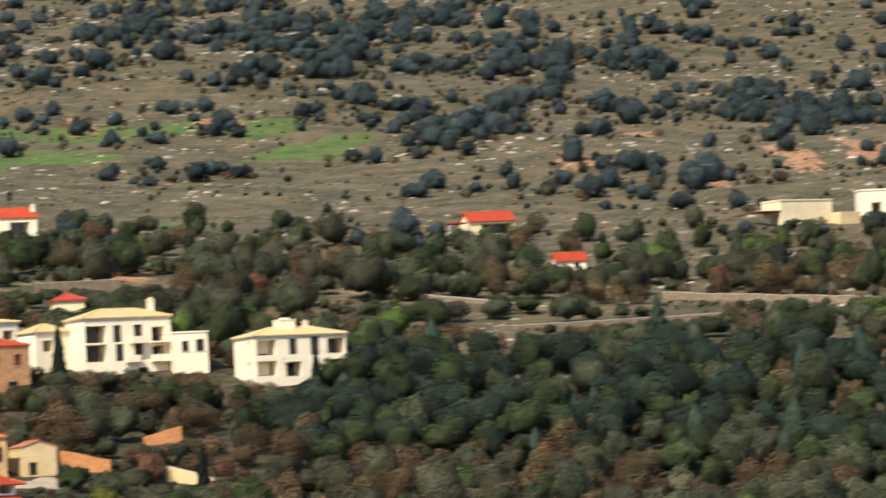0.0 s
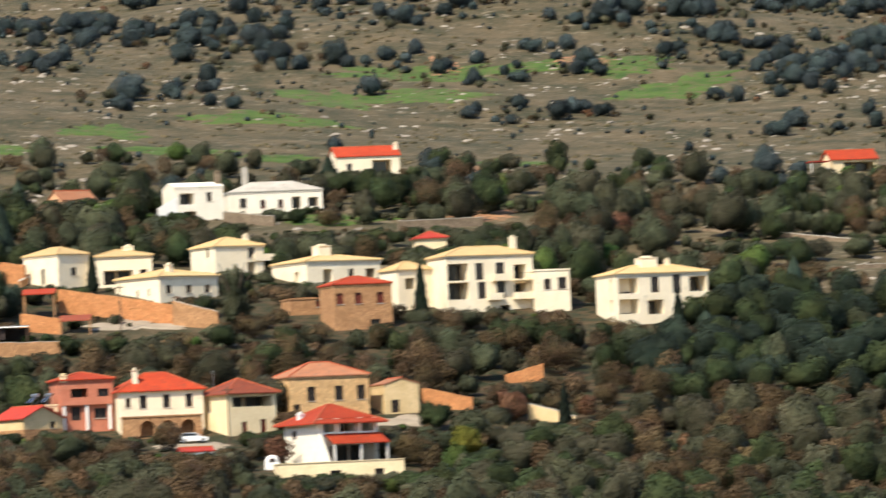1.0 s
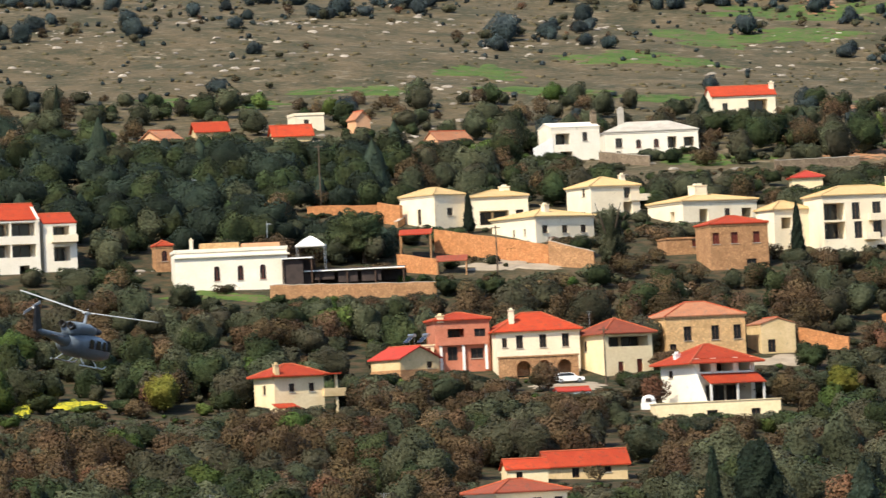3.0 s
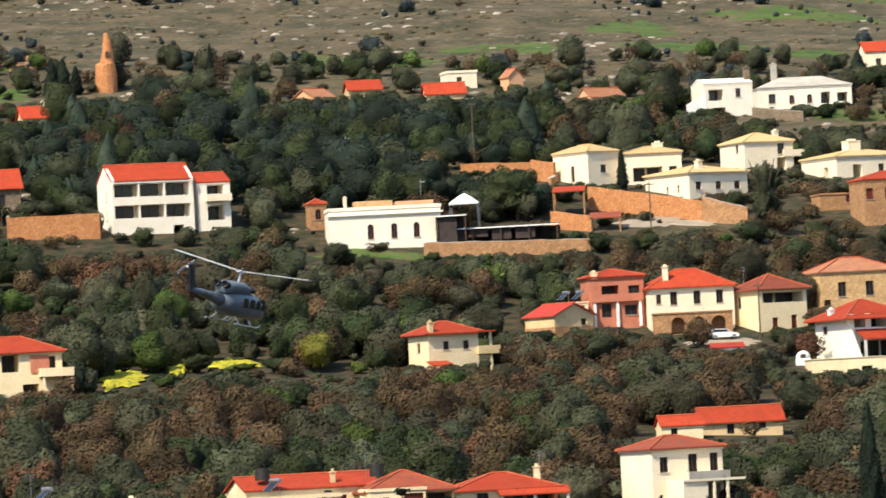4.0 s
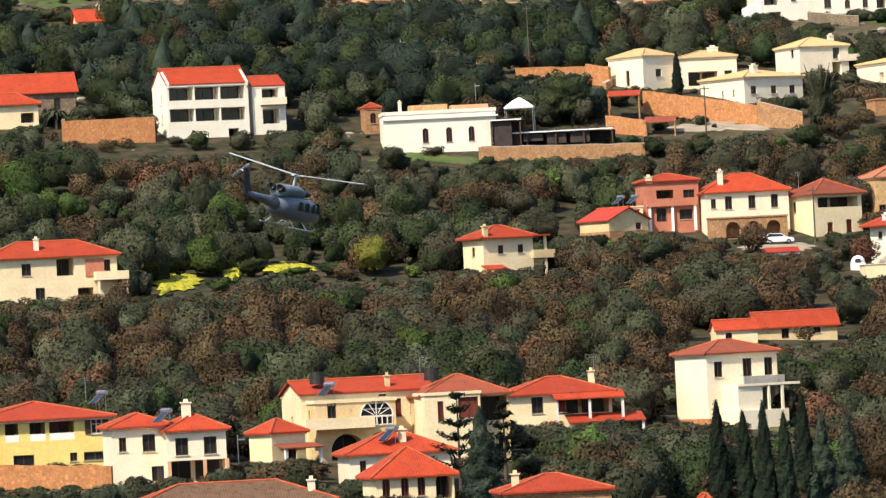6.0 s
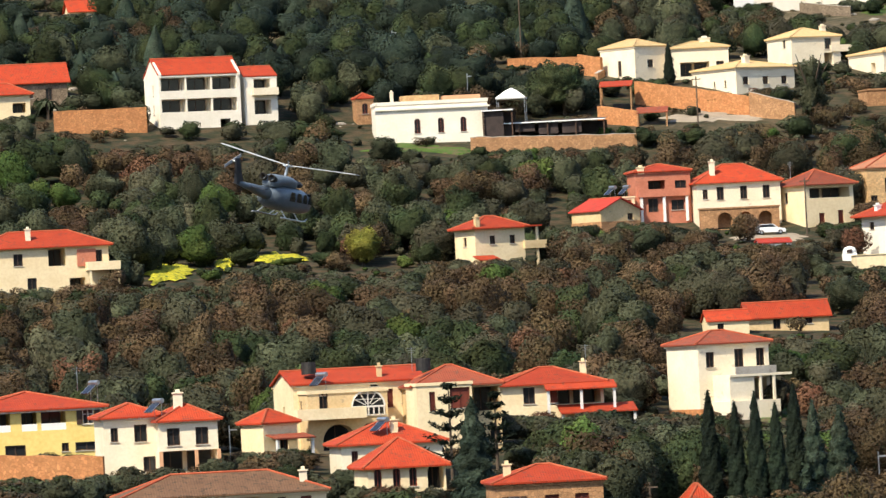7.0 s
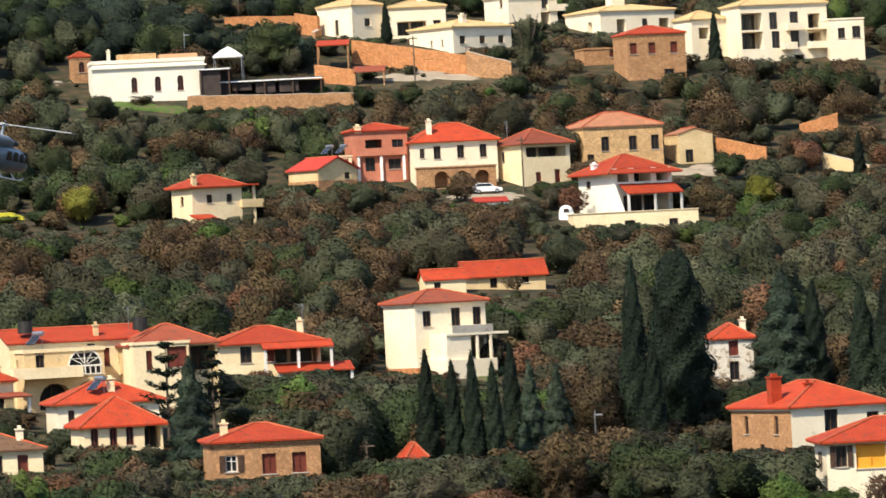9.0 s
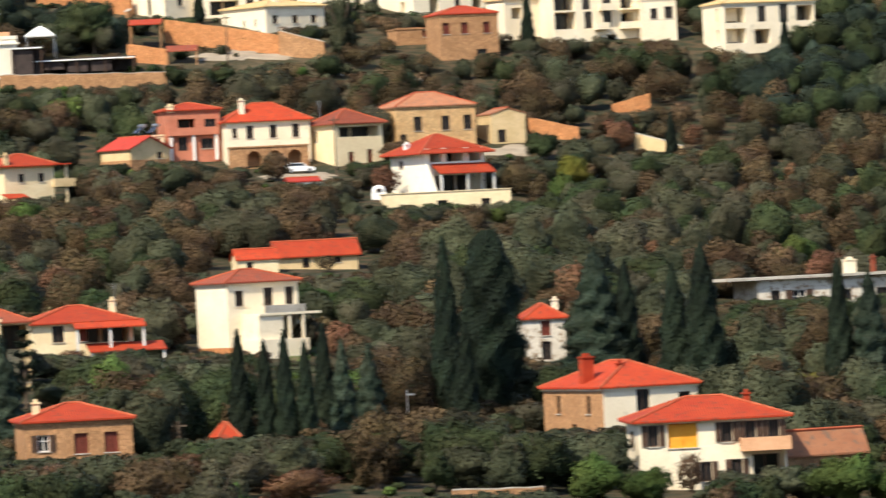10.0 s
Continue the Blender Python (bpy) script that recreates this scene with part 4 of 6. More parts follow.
a = house("cream_villa", "cream villa wing with a veranda and sand tile roof", -31.0, 994.9, -35.1, 990.3, 9.3, 8.0, 8.1, 4.78, wall=WHITE, rise=1.06, tile=SAND_TILE, over=0.3, openings=[("f", 0.42, 0.4, 4.6, 2.2, "v"), ("f", 0.85, 0.4, 1.2, 2.2, "w")], chimneys=[(0.15, 0.0, 1.6, 1.6, WHITE)])
a = house("cream_villa", "long low cream villa with sand tile roof", -23.5, 983.6, -24.4, 975.6, 11.5, 11.0, 39.5, 4.18, wall=WHITE, rise=1.22, tile=SAND_TILE, over=0.35, openings=wins("f", (0.16, 0.5, 0.82), 1.6, 1.1, 1.2, "w") + [("l", 0.5, 1.4, 0.4, 1.0, "w"), ("l", 0.75, 1.4, 0.4, 1.0, "w")], chimneys=[(-0.1, -0.2, 0.9, 1.9, WHITE)])
a = house("cream_villa", "two-storey cream villa with a side balcony", -14.3, 1010.6, -16.2, 1004.8, 8.8, 8.2, 29.0, 5.19, wall=WHITE, rise=1.43, tile=SAND_TILE, over=0.3, openings=[("l", 0.7, 3.6, 0.9, 1.3, "w"), ("f", 0.75, 0.4, 1.6, 2.2, "v"), ("f", 0.75, 3.2, 1.2, 1.8, "w")], chimneys=[(0.40, 0.0, 0.8, 1.8, WHITE)])
balcony(a, 2.6, 6.4, -4.4, -2.0, 2.9, WHITE)
a = house("cream_villa", "cream villa with a stepped sand tile roof", 1.4, 1005.3, -1.6, 997.0, 13.3, 11.8, 28.2, 3.9, wall=WHITE, rise=1.15, tile=SAND_TILE, over=0.3, openings=[("f", 0.28, 0.6, 1.6, 2.0, "v"), ("f", 0.6, 1.2, 1.0, 1.4, "w"), ("f", 0.86, 0.8, 1.8, 1.8, "v"), ("l", 0.7, 0.8, 1.4, 1.6, "v")], chimneys=[(-0.05, 0.0, 2.2, 2.6, WHITE)])
a = house("stone_house", "square tan stone house with red shutters and roof", 5.6, 961.1, 2.4, 956.0, 9.1, 8.0, 16.0, 6.98, wall=STONE, rise=1.19, over=0.2, openings=wins("f", (0.10, 0.42, 0.80), 4.0, 1.1, 1.7, "r") + [("f", 0.7, 0.4, 1.6, 1.2, "w")])
house("stone_annex", "stone annex wall of the tan house", -2.5, 970.1, -4.3, 967.0, 5.4, 5.0, 16.4, 2.42, wall=STONE, roof="flat", parapet=0.2, openings=[("f", 0.85, 1.2, 1.0, 1.5, "r")])
a = house("cream_villa", "low wing of the large cream villa", 13.6, 973.9, 12.3, 969.9, 6.2, 5.5, 29.4, 6.41, wall=WHITE, rise=1.21, tile=SAND_TILE, over=0.3, openings=[("f", 0.35, 3.4, 1.8, 1.7, "v"), ("f", 0.6, 0.4, 1.4, 1.8, "v")])
a = house("large_villa", "large cream villa with stacked loggias and balconies", 25.0, 973.2, 19.7, 966.8, 14.1, 8.6, 18.9, 8.99, wall=WHITE, rise=1.38, tile=SAND_TILE, over=0.3,
          openings=[("f", 0.12, 2.3, 3.4, 2.6, "v"), ("f", 0.12, 5.2, 3.4, 2.6, "v"), ("f", 0.40, 2.3, 1.3, 2.6, "d"), ("f", 0.38, 5.2, 1.3, 2.6, "d"), ("f", 0.62, 2.3, 1.4, 2.6, "d"), ("f", 0.62, 5.2, 1.4, 2.6, "d"), ("f", 0.85, 2.3, 2.0, 2.2, "v"), ("f", 0.85, 5.2, 2.0, 2.2, "v"), ("f", 0.66, -0.6, 1.6, 1.8, "v")], chimneys=[(0.44, 0.2, 0.9, 2.8, WHITE)])
balcony(a, 0.2, 2.6, -5.6, -4.2, 5.1, WHITE)
balcony(a, 3.6, 6.6, -5.6, -4.2, 5.1, WHITE, iron=True)
balcony(a, -0.6, 1.6, -5.6, -4.2, 2.2, WHITE)
balcony(a, 3.6, 6.6, -5.6, -4.2, 2.2, WHITE)
house("cream_villa", "flat-roofed side wing of the large villa", 35.3, 972.4, 33.3, 968.5, 5.4, 7.0, 10.1, 6.24, wall=WHITE, roof="flat", parapet=0.25, openings=[("f", 0.35, 3.4, 1.1, 1.6, "w"), ("f", 0.78, 3.4, 1.3, 1.8, "w")])
a = house("large_villa", "square cream villa with corner loggias and sand roof", 50.9, 965.5, 45.2, 959.0, 15.0, 8.5, 19.4, 7.88, wall=WHITE, rise=1.2, tile=SAND_TILE, over=0.3,
          openings=[("f", 0.13, 1.8, 3.2, 2.2, "v"), ("f", 0.13, 4.9, 3.2, 2.3, "v"), ("f", 0.42, 4.9, 1.3, 2.4, "d"), ("f", 0.42, 1.6, 2.6, 2.2, "v"), ("f", 0.66, 4.7, 1.4, 2.8, "d"), ("f", 0.89, 4.9, 2.8, 2.3, "v"), ("f", 0.89, 1.8, 2.8, 2.2, "v"), ("l", 0.7, 5.2, 1.0, 2.0, "v"), ("l", 0.7, 2.0, 1.0, 2.0, "v")], chimneys=[(-0.05, 0.0, 2.6, 2.4, WHITE), (0.18, 0.0, 0.7, 2.0, WHITE)])
house("garden_shed", "shed with a dark red roof above the villas", 18.7, 1040.6, 16.3, 1037.9, 5.1, 5.0, 4.2, 2.2, wall=CREAM, rise=1.0, tile=CRIMSON, over=0.4)

# above: the white villa and the hill houses
a = house("modern_villa", "white modern villa block with a dark loggia", -20.7, 1082.8, -23.6, 1077.7, 8.6, 8.0, 17.4, 5.59, wall=CHALK, roof="gablex", rise=0.9, tile=CHALK, over=0.08, ridge=False, openings=[("f", 0.24, 2.7, 2.6, 1.9, "v"), ("f", 0.70, 3.2, 0.9, 1.5, "w"), ("f", 0.3, 0.0, 2.2, 1.5, "v")], chimneys=[(0.47, -0.2, 0.9, 2.6, GREY_STONE)])
part("ramp_wall", Shape().rings([[(-7.5, y0, -2), (-4.0, y0, -2), (-4.0, y0, 4.0), (-7.5, y0, 2.2)] for y0 in (-4.1, -3.7)]), PURE, a)
a = house("modern_villa", "low white villa wing with grey stone plinth", -7.3, 1095.6, -14.6, 1089.9, 16.3, 9.0, 8.9, 3.69, wall=CHALK, rise=1.75, tile=CONCRETE, over=0.2, ridge=False, openings=[("f", 0.15, 1.0, 1.2, 1.6, "w"), ("f", 0.36, 0.8, 0.9, 1.5, "a"), ("f", 0.55, 0.8, 0.9, 1.5, "a"), ("f", 0.72, 0.6, 1.6, 2.0, "v"), ("f", 0.9, 0.8, 1.8, 1.6, "v")], chimneys=[(-0.28, 0.0, 1.0, 4.2, CONCRETE)])
a = house("hill_house", "white hill house with a bright red roof", 9.5, 1159.0, 4.4, 1154.0, 11.7, 8.0, 9.9, 3.48, wall=WHITE, roof="gablex", rise=1.84, over=0.25, openings=[("f", 0.72, 0.3, 3.6, 2.4, "v"), ("f", 0.2, 1.0, 1.0, 1.2, "w")], chimneys=[(0.48, -0.2, 0.8, 2.2, WHITE)])
a = house("hill_house", "cream hill house with an orange roof", 98.6, 1160.1, 95.2, 1156.4, 8.7, 5.5, 15.5, 2.67, wall=CREAM, roof="gablex", rise=1.64, over=0.4, openings=[("f", 0.6, 0.2, 6.0, 1.9, "v")])
block(a, "car_port", -9.0, -5.2, -4.0, 0.0, 2.2, 2.4, CRIMSON)
for u in (-8.8, -5.6):
    block(a, "post", u, u + 0.15, -3.8, -3.65, -2, 2.2, PALE_WOOD)
house("hut", "small white hut with an orange roof", 106.7, 1091.9, 104.1, 1089.3, 5.3, 5.0, 2.7, 1.6, wall=WHITE, roof="gablex", rise=1.4, over=0.3, openings=[("f", 0.7, 0.2, 0.9, 1.2, "d")])
a = house("flat_roofed_house", "pale flat-roofed hill house with rust annex", 155.9, 1157.9, 152.3, 1152.4, 11.4, 6.3, 27.6, 4.76, wall=CREAM, roof="flat", parapet=0.25, openings=[("l", 0.6, 0.4, 2.0, 2.0, "v")])
block(a, "annex", 5.5, 10.0, -6.0, -1.0, -2, 2.4, TAN)
block(a, "pergola", -9.5, -5.5, -3.0, 3.0, 2.8, 3.0, RED_WOOD)
a = house("hill_house", "white hill house with a pink upper floor", 175.4, 1173.0, 169.7, 1170.3, 12.0, 4.1, 6.9, 4.62, wall=WHITE, roof="flat", parapet=0.3, openings=[("f", 0.6, 2.0, 1.4, 1.4, "w"), ("f", 0.25, 0.4, 2.0, 2.0, "v")])
house("hill_house", "ruined cottage with a pale orange roof", -92.2, 1099.8, -91.8, 1095.9, 4.3, 6.5, 39.9, 1.4, wall=PEACH, roof="gablex", rise=1.5, tile=WORN_TILE, over=0.3)
house("hut", "low cottage with a red roof", -84.0, 1105.9, -86.1, 1102.4, 5.6, 6.0, 12.6, 1.6, wall=TAN, roof="gablex", rise=1.6, over=0.4)
house("hill_house", "white cottage on the upper slope", -67.9, 1120.2, -69.7, 1116.6, 5.3, 6.0, 15.7, 2.61, wall=WHITE, roof="flat", openings=[("f", 0.4, 0.8, 0.9, 1.1, "w")])
house("hut", "low shed with a red tile roof", -69.7, 1104.6, -72.4, 1101.4, 6.8, 5.0, 11.9, 1.0, wall=TAN, roof="gablex", rise=1.8, over=0.4)
house("hill_house", "small ruined gable house", -58.3, 1116.3, -58.6, 1114.3, 2.9, 3.0, 33.2, 2.6, wall=PEACH, roof="gabley", rise=1.4, tile=WORN_TILE, over=0.2)
house("hut", "small house with a red tile roof among the pines", -136.7, 1061.1, -138.0, 1057.7, 4.2, 6.0, 15.6, 1.8, wall=CREAM, roof="gablex", rise=1.8, over=0.4, chimneys=[(0.45, 0, 0.6, 2.6, WHITE)])
house("hut", "stone hut below the hill shrubs", -42.2, 1101.9, -43.7, 1098.0, 6.8, 5.0, 32.4, 1.2, wall=PEACH, roof="gablex", rise=1.6, tile=WORN_TILE, over=0.2)


# garden walls: label, stone, two ends on the ground, heights
WALLS = [
    ("long ochre retaining wall below the villas", OCHRE_STONE, -39.7, 968.1, -22.1, 958.7, 3.46, 2.91),
    ("stone wall at the bend of the ramp", STONE, -22.1, 957.7, -15.3, 955.9, 3.77, 2.56),
    ("rubble retaining wall below the terrace", STONE, -63.0, 932.8, -38.6, 936.1, 2.16, 2.0),
    ("rubble wall below the tiled pergola", OCHRE_STONE, -44.9, 953.9, -38.8, 951.1, 2.55, 2.21),
    ("stone garden wall beside the white house", OCHRE_STONE, -125.4, 937.4, -111.8, 940.2, 3.21, 3.72),
    ("low pinkish wall among the pines", OCHRE_STONE, -61.2, 1002.0, -46.2, 1002.8, 1.43, 1.62),
    ("short ochre wall beside the cream villa", OCHRE_STONE, -49.5, 994.7, -45.8, 991.8, 3.03, 3.02),
    ("rubble wall below the yellow house", OCHRE_STONE, -88.3, 580.4, -74.3, 578.3, 2.42, 2.62),
    ("sunlit ochre garden wall", OCHRE_STONE, 26.5, 918.6, 32.1, 918.5, 0.98, 2.63),
    ("pale garden wall among trees", TAN, 28.8, 889.6, 35.2, 886.3, 2.39, 1.27),
    ("ochre stone wall beside the shed", OCHRE_STONE, 14.1, 898.9, 21.1, 896.8, 2.74, 1.76),
    ("dry stone terrace wall on the slope", GREY_STONE, 65.3, 1064.1, 97.9, 1036.6, 0.8, 0.6),
    ("dry stone terrace wall on the slope", GREY_STONE, 86.5, 1013.5, 124.3, 1023.7, 0.6, 0.8),
    ("dry stone terrace wall on the slope", GREY_STONE, 118.6, 1053.6, 153.6, 1039.0, 1.1, 1.1),
    ("stone terrace wall above the villas", GREY_STONE, 14.0, 1065.9, 28.4, 1070.7, 1.6, 1.4),
    ("stone terrace wall below the white villa", GREY_STONE, -15.5, 1072.8, -6.9, 1071.0, 2.0, 1.6),
    ("low rubble wall beside the road", STONE, 0.4, 495.0, 7.5, 496.9, 0.7, 0.9),
    ("low rubble wall among the olives", STONE, -45.1, 995.9, -46.6, 988.8, 1.0, 1.0),
]
CLEARINGS = [(q[2], q[3], q[4], q[5], 1.0, 3.0) for q in WALLS] + [
    (-61.2, 942.9, -38.8, 944.1, 0.4, 16.0), (-60.7, 933.9, -38.5, 935.1, 1.0, 4.0), (-45.5, 963.8, -39.4, 962.1, 0.3, 9.0), (-39.7, 952.1, -34.1, 951.3, 0.3, 6.0), (-60.1, 952.0, -55.4, 952.3, 1.0, 5.0), (-22.5, 863.7, -12.5, 863.9, 0.2, 5.0), (-21.0, 868.7, -15.4, 868.9, 0.1, 9.0),
    (-89.8, 826.1, -87.5, 826.3, 0.4, 5.0), (-84.9, 833.6, -80.3, 835.1, 0.4, 5.0), (-95.8, 806.3, -92.5, 806.7, 0.4, 5.0), (-77.8, 931.6, -62.8, 931.8, 0.2, 5.0), (-15.6, 653.8, -12.2, 652.9, 0.2, 5.0),
    (-35.0, 953.3, -20.5, 952.7, 0.2, 5.0), (6.3, 884.0, 15.8, 884.9, 0.3, 5.0), (-75.6, 831.0, -66.4, 831.5, 0.0, 7.0), (-7.0, 829.5, 10.5, 830.5, 1.3, 7.0), (-2.0, 840.5, 9.0, 841.5, 0.3, 6.0), (-25.0, 757.0, -10.0, 758.5, 0.1, 4.0), (-116.0, 930.0, -95.0, 931.0, 1.2, 4.0), (-7.9, 1066.9, 14.1, 1068.9, 0.2, 5.0), (-150.5, 1088.2, -140.9, 1090.5, 0.3, 5.0), (-131.2, 1105.9, -127.1, 1107.4, 0.3, 5.0),
    (29.1, 1075.7, 34.4, 1075.5, 0.3, 5.0), (-1.2, 580.0, 6.0, 581.0, 3.0, 5.0), (-19.6, 554.7, -5.7, 552.0, 2.5, 5.0), (11.2, 629.9, 19.6, 629.7, 3.0, 5.0), (-43.3, 574.4, -37.4, 578.8, 2.0, 5.0)]


# ---- plants ----
def leaf_blades(rng, centres, way, form, size, aspect):
    """One small triangle for each leaf, roughly facing outwards; slender and radiating on a leafless crown."""
    leaves = len(centres)
    tilt = way + rng.normal(size=way.shape) * 0.42
    tilt /= np.linalg.norm(tilt, axis=1, keepdims=True)
    spin = rng.normal(size=(leaves, 3)) + (np.array([0, 0, 1.5]) if form in ("spire", "column") else 0)
    if form == "bare":
        tilt = np.cross(tilt, rng.normal(size=tilt.shape))
        tilt /= np.linalg.norm(tilt, axis=1, keepdims=True)
        spin = np.cross(tilt, way)
    u = np.cross(tilt, spin)
    u /= np.linalg.norm(u, axis=1, keepdims=True) + 1e-9
    w = np.cross(tilt, u)
    s = size * rng.uniform(0.6, 1.5, (leaves, 1))
    a, b = u * s * aspect, w * s / aspect
    if form == "bare":
        a, b = w * s * 0.10, u * s * 0.8
    return np.stack([centres - a - b * 0.5, centres + a * 0.9 - b * 0.7, centres + b * 1.2], axis=1).reshape(-1, 3)


def crown(form, leaves, size, aspect, seed, wide, tall, grid=(14, 9)):
    """Points and triangles of a crown, and which of these are solid: open layers of sprays round a leafy heart, with many single leaf blades."""
    rng = np.random.default_rng(seed)
    around, up = grid
    lumps = rng.normal(size=(16, 3)) + np.array([0, 0, 0.25])
    lumps /= np.linalg.norm(lumps, axis=1, keepdims=True)
    heft = rng.uniform(0.25, 1.0, 16)
    tufts = rng.normal(size=(110, 3))
    tufts /= np.linalg.norm(tufts, axis=1, keepdims=True)
    puff = rng.uniform(0.2, 1.0, 110)
    phase, lean = rng.uniform(0, 6.28, 4), rng.uniform(-0.22, 0.22, 2)

    def skin(t, v):
        """Places and outward directions at angles t and heights v (0 to 1)."""
        if form in ("spire", "column", "cone"):
            z = 0.02 + 0.98 * v
            if form == "spire":
                r = 0.46 * np.minimum(1, (z + 0.10) / 0.22) * ((1 - z) ** 0.62 * 1.15)
            elif form == "column":
                r = 0.48 * np.minimum(1, (z + 0.05) / 0.30) * np.clip(1 - (np.clip(z - 0.35, 0, 1) / 0.66) ** 2, 0.0, 1) ** 0.5
            else:
                tier = (z * 7.0 + 0.15 * np.sin(3 * t + phase[0])) % 1.0
                r = 0.50 * (1 - z) ** 0.75 * (1.05 - 0.42 * tier)
            r = r * (1 + 0.16 * np.sin(3 * t + 17 * z + phase[1]) + 0.12 * np.sin(5 * t - 29 * z + phase[2]))
            way = np.stack([np.cos(t), np.sin(t), np.full_like(t, 0.25)], axis=-1)
            return np.stack([np.cos(t) * r, np.sin(t) * r, z], axis=-1), way / np.linalg.norm(way, axis=-1, keepdims=True)
        lat = (v - 0.5) * math.pi
        way = np.stack([np.cos(lat) * np.cos(t), np.cos(lat) * np.sin(t), np.sin(lat)], axis=-1)
        near = np.max(heft * np.exp(-(1 - way @ lumps.T) * 8.0), axis=-1)
        fine = np.max(puff * np.exp(-(1 - way @ tufts.T) * 45.0), axis=-1)
        r = (0.20 + 0.22 * near + 0.165 * fine) * (1 + lean[0] * way[..., 0] + lean[1] * way[..., 1])
        mid = 0.36 if form == "shrub" else 0.48
        return way * r[..., None] * np.array([1.0, 1.0, 1.02]) + np.array([0, 0, mid]), way

    scale = np.array([wide, wide, tall])
    rounded = form in ("round", "bare", "shrub")
    heart = np.array([0, 0, 0.42 if rounded else 0.0])
    points, tris, count, sheer = [], [], 0, 0
    for shrink, few in ((1.0, 0), (0.91, 0), (0.79, 2)) if rounded and up > 7 else ((1.0, 0), (0.83 if rounded else 0.9, min(2, around // 2 - 2, up - 4))):
        m, n = around - 2 * few, up - few
        t, v = np.meshgrid(np.arange(m) * 2 * math.pi / m + shrink, np.linspace(0.03, 0.99, n), indexing="xy")
        place, _ = skin(t.ravel(), v.ravel())
        points.append(((place - heart) * np.array([shrink, shrink, shrink if rounded else 1.0]) + heart) * scale)
        for i in range(n - 1):
            for j in range(m):
                l = (j + 1) % m
                p, q, r, s = (count + k for k in (i * m + j, i * m + l, (i + 1) * m + l, (i + 1) * m + j))
                tris += [(p, q, r), (p, r, s)]
        count += m * n
        if shrink > 0.9 or form == "bare":
            sheer = len(tris)
    centres, way = skin(rng.uniform(0, 2 * math.pi, leaves), np.arcsin(rng.uniform(-0.75, 0.995, leaves)) / math.pi + 0.5 if rounded else rng.uniform(0.0, 1.0, leaves) ** 1.25)
    centres = (centres + way * rng.uniform(-0.06, 0.05, (leaves, 1)) * (2.4 if form == "bare" else 1.0)) * scale
    points.append(leaf_blades(rng, centres, way, form, size, aspect))
    tris = np.concatenate([np.array(tris, dtype=np.int32), count + np.arange(3 * leaves, dtype=np.int32).reshape(-1, 3)])
    return np.concatenate(points), tris, np.arange(len(tris)) >= sheer


def leaf_object_mesh(name, points, tris, solid, mat):
    n = len(tris)
    me = bpy.data.meshes.new(name)
    me.vertices.add(len(points))
    me.vertices.foreach_set("co", np.ascontiguousarray(points, dtype=np.float32).ravel())
    me.loops.add(3 * n)
    me.loops.foreach_set("vertex_index", np.ascontiguousarray(tris, dtype=np.int32).ravel())
    me.polygons.add(n)
    me.polygons.foreach_set("loop_start", np.arange(0, 3 * n, 3, dtype=np.int32))
    me.polygons.foreach_set("loop_total", np.full(n, 3, dtype=np.int32))
    me.materials.append(SPRAYS[mat.name])
    me.materials.append(mat)
    me.polygons.foreach_set("material_index", solid.astype(np.int32))
    me.polygons.foreach_set("use_smooth", np.ones(n, dtype=bool))
    me.update(calc_edges=True)
    return me


def trunk_shape(tall, radius, seed, limbs=5, spread=0.3):
    rng = random.Random(seed)
    s = Shape()
    fork = Vector((rng.uniform(-0.1, 0.1), rng.uniform(-0.1, 0.1), tall * 0.32))
    s.tube((0, 0, -0.8), fork, radius, radius * 0.75, 7)
    for k in range(limbs):
        t = 2 * math.pi * (k + rng.random() * 0.6) / limbs
        mid = fork + Vector((math.cos(t) * spread * tall * 0.45, math.sin(t) * spread * tall * 0.45, tall * rng.uniform(0.16, 0.3)))
        s.tube(fork, mid, radius * 0.55, radius * 0.32, 5)
        tip = mid + Vector((math.cos(t) * spread * tall * 0.4, math.sin(t) * spread * tall * 0.4, tall * rng.uniform(0.12, 0.28)))
        s.tube(mid, tip, radius * 0.32, radius * 0.08, 5)
    return s


# kind: crown form, leaf material, leaf size, leaf slenderness, thing name, label, category
KINDS = {
    "olive": ("round", OLIVE, 0.11, 1.5, "olive_tree", "silvery green olive tree with a rounded crown", "tree"),
    "oak": ("round", OAK, 0.12, 1.3, "evergreen_oak", "dark green evergreen oak with a dense crown", "tree"),
    "pine": ("cone", PINE, 0.13, 1.6, "pine_tree", "dark green pine with tiered branches", "tree"),
    "spreading": ("round", PINE, 0.12, 1.6, "spreading_pine", "dark green pine with a wide domed crown", "tree"),
    "cypress": ("spire", CYPRESS, 0.12, 1.6, "cypress", "tall dark cypress with a slender pointed crown", "tree"),
    "broad": ("column", CYPRESS, 0.13, 1.5, "broad_cypress", "broad dark cypress with a rounded top", "tree"),
    "twig": ("bare", TWIGS, 0.26, 2.0, "bare_tree", "leafless brown tree with fine twigs", "tree"),
    "sage": ("round", SAGE, 0.12, 1.3, "sage_shrub", "dull sage-green shrub with a brownish cast", "shrub"),
    "rust": ("bare", RUST, 0.26, 2.0, "rust_shrub", "rust-red leafless shrub with fine twigs", "shrub"),
    "lime": ("round", LIME, 0.13, 1.3, "green_shrub", "fresh green leafy shrub", "shrub"),
    "gold": ("round", GOLD, 0.12, 1.3, "golden_tree", "golden green round-crowned tree", "tree"),
    "bush": ("shrub", BUSH, 0.16, 1.3, "hill_shrub", "dark evergreen shrub on the stony hill", "shrub"),
}


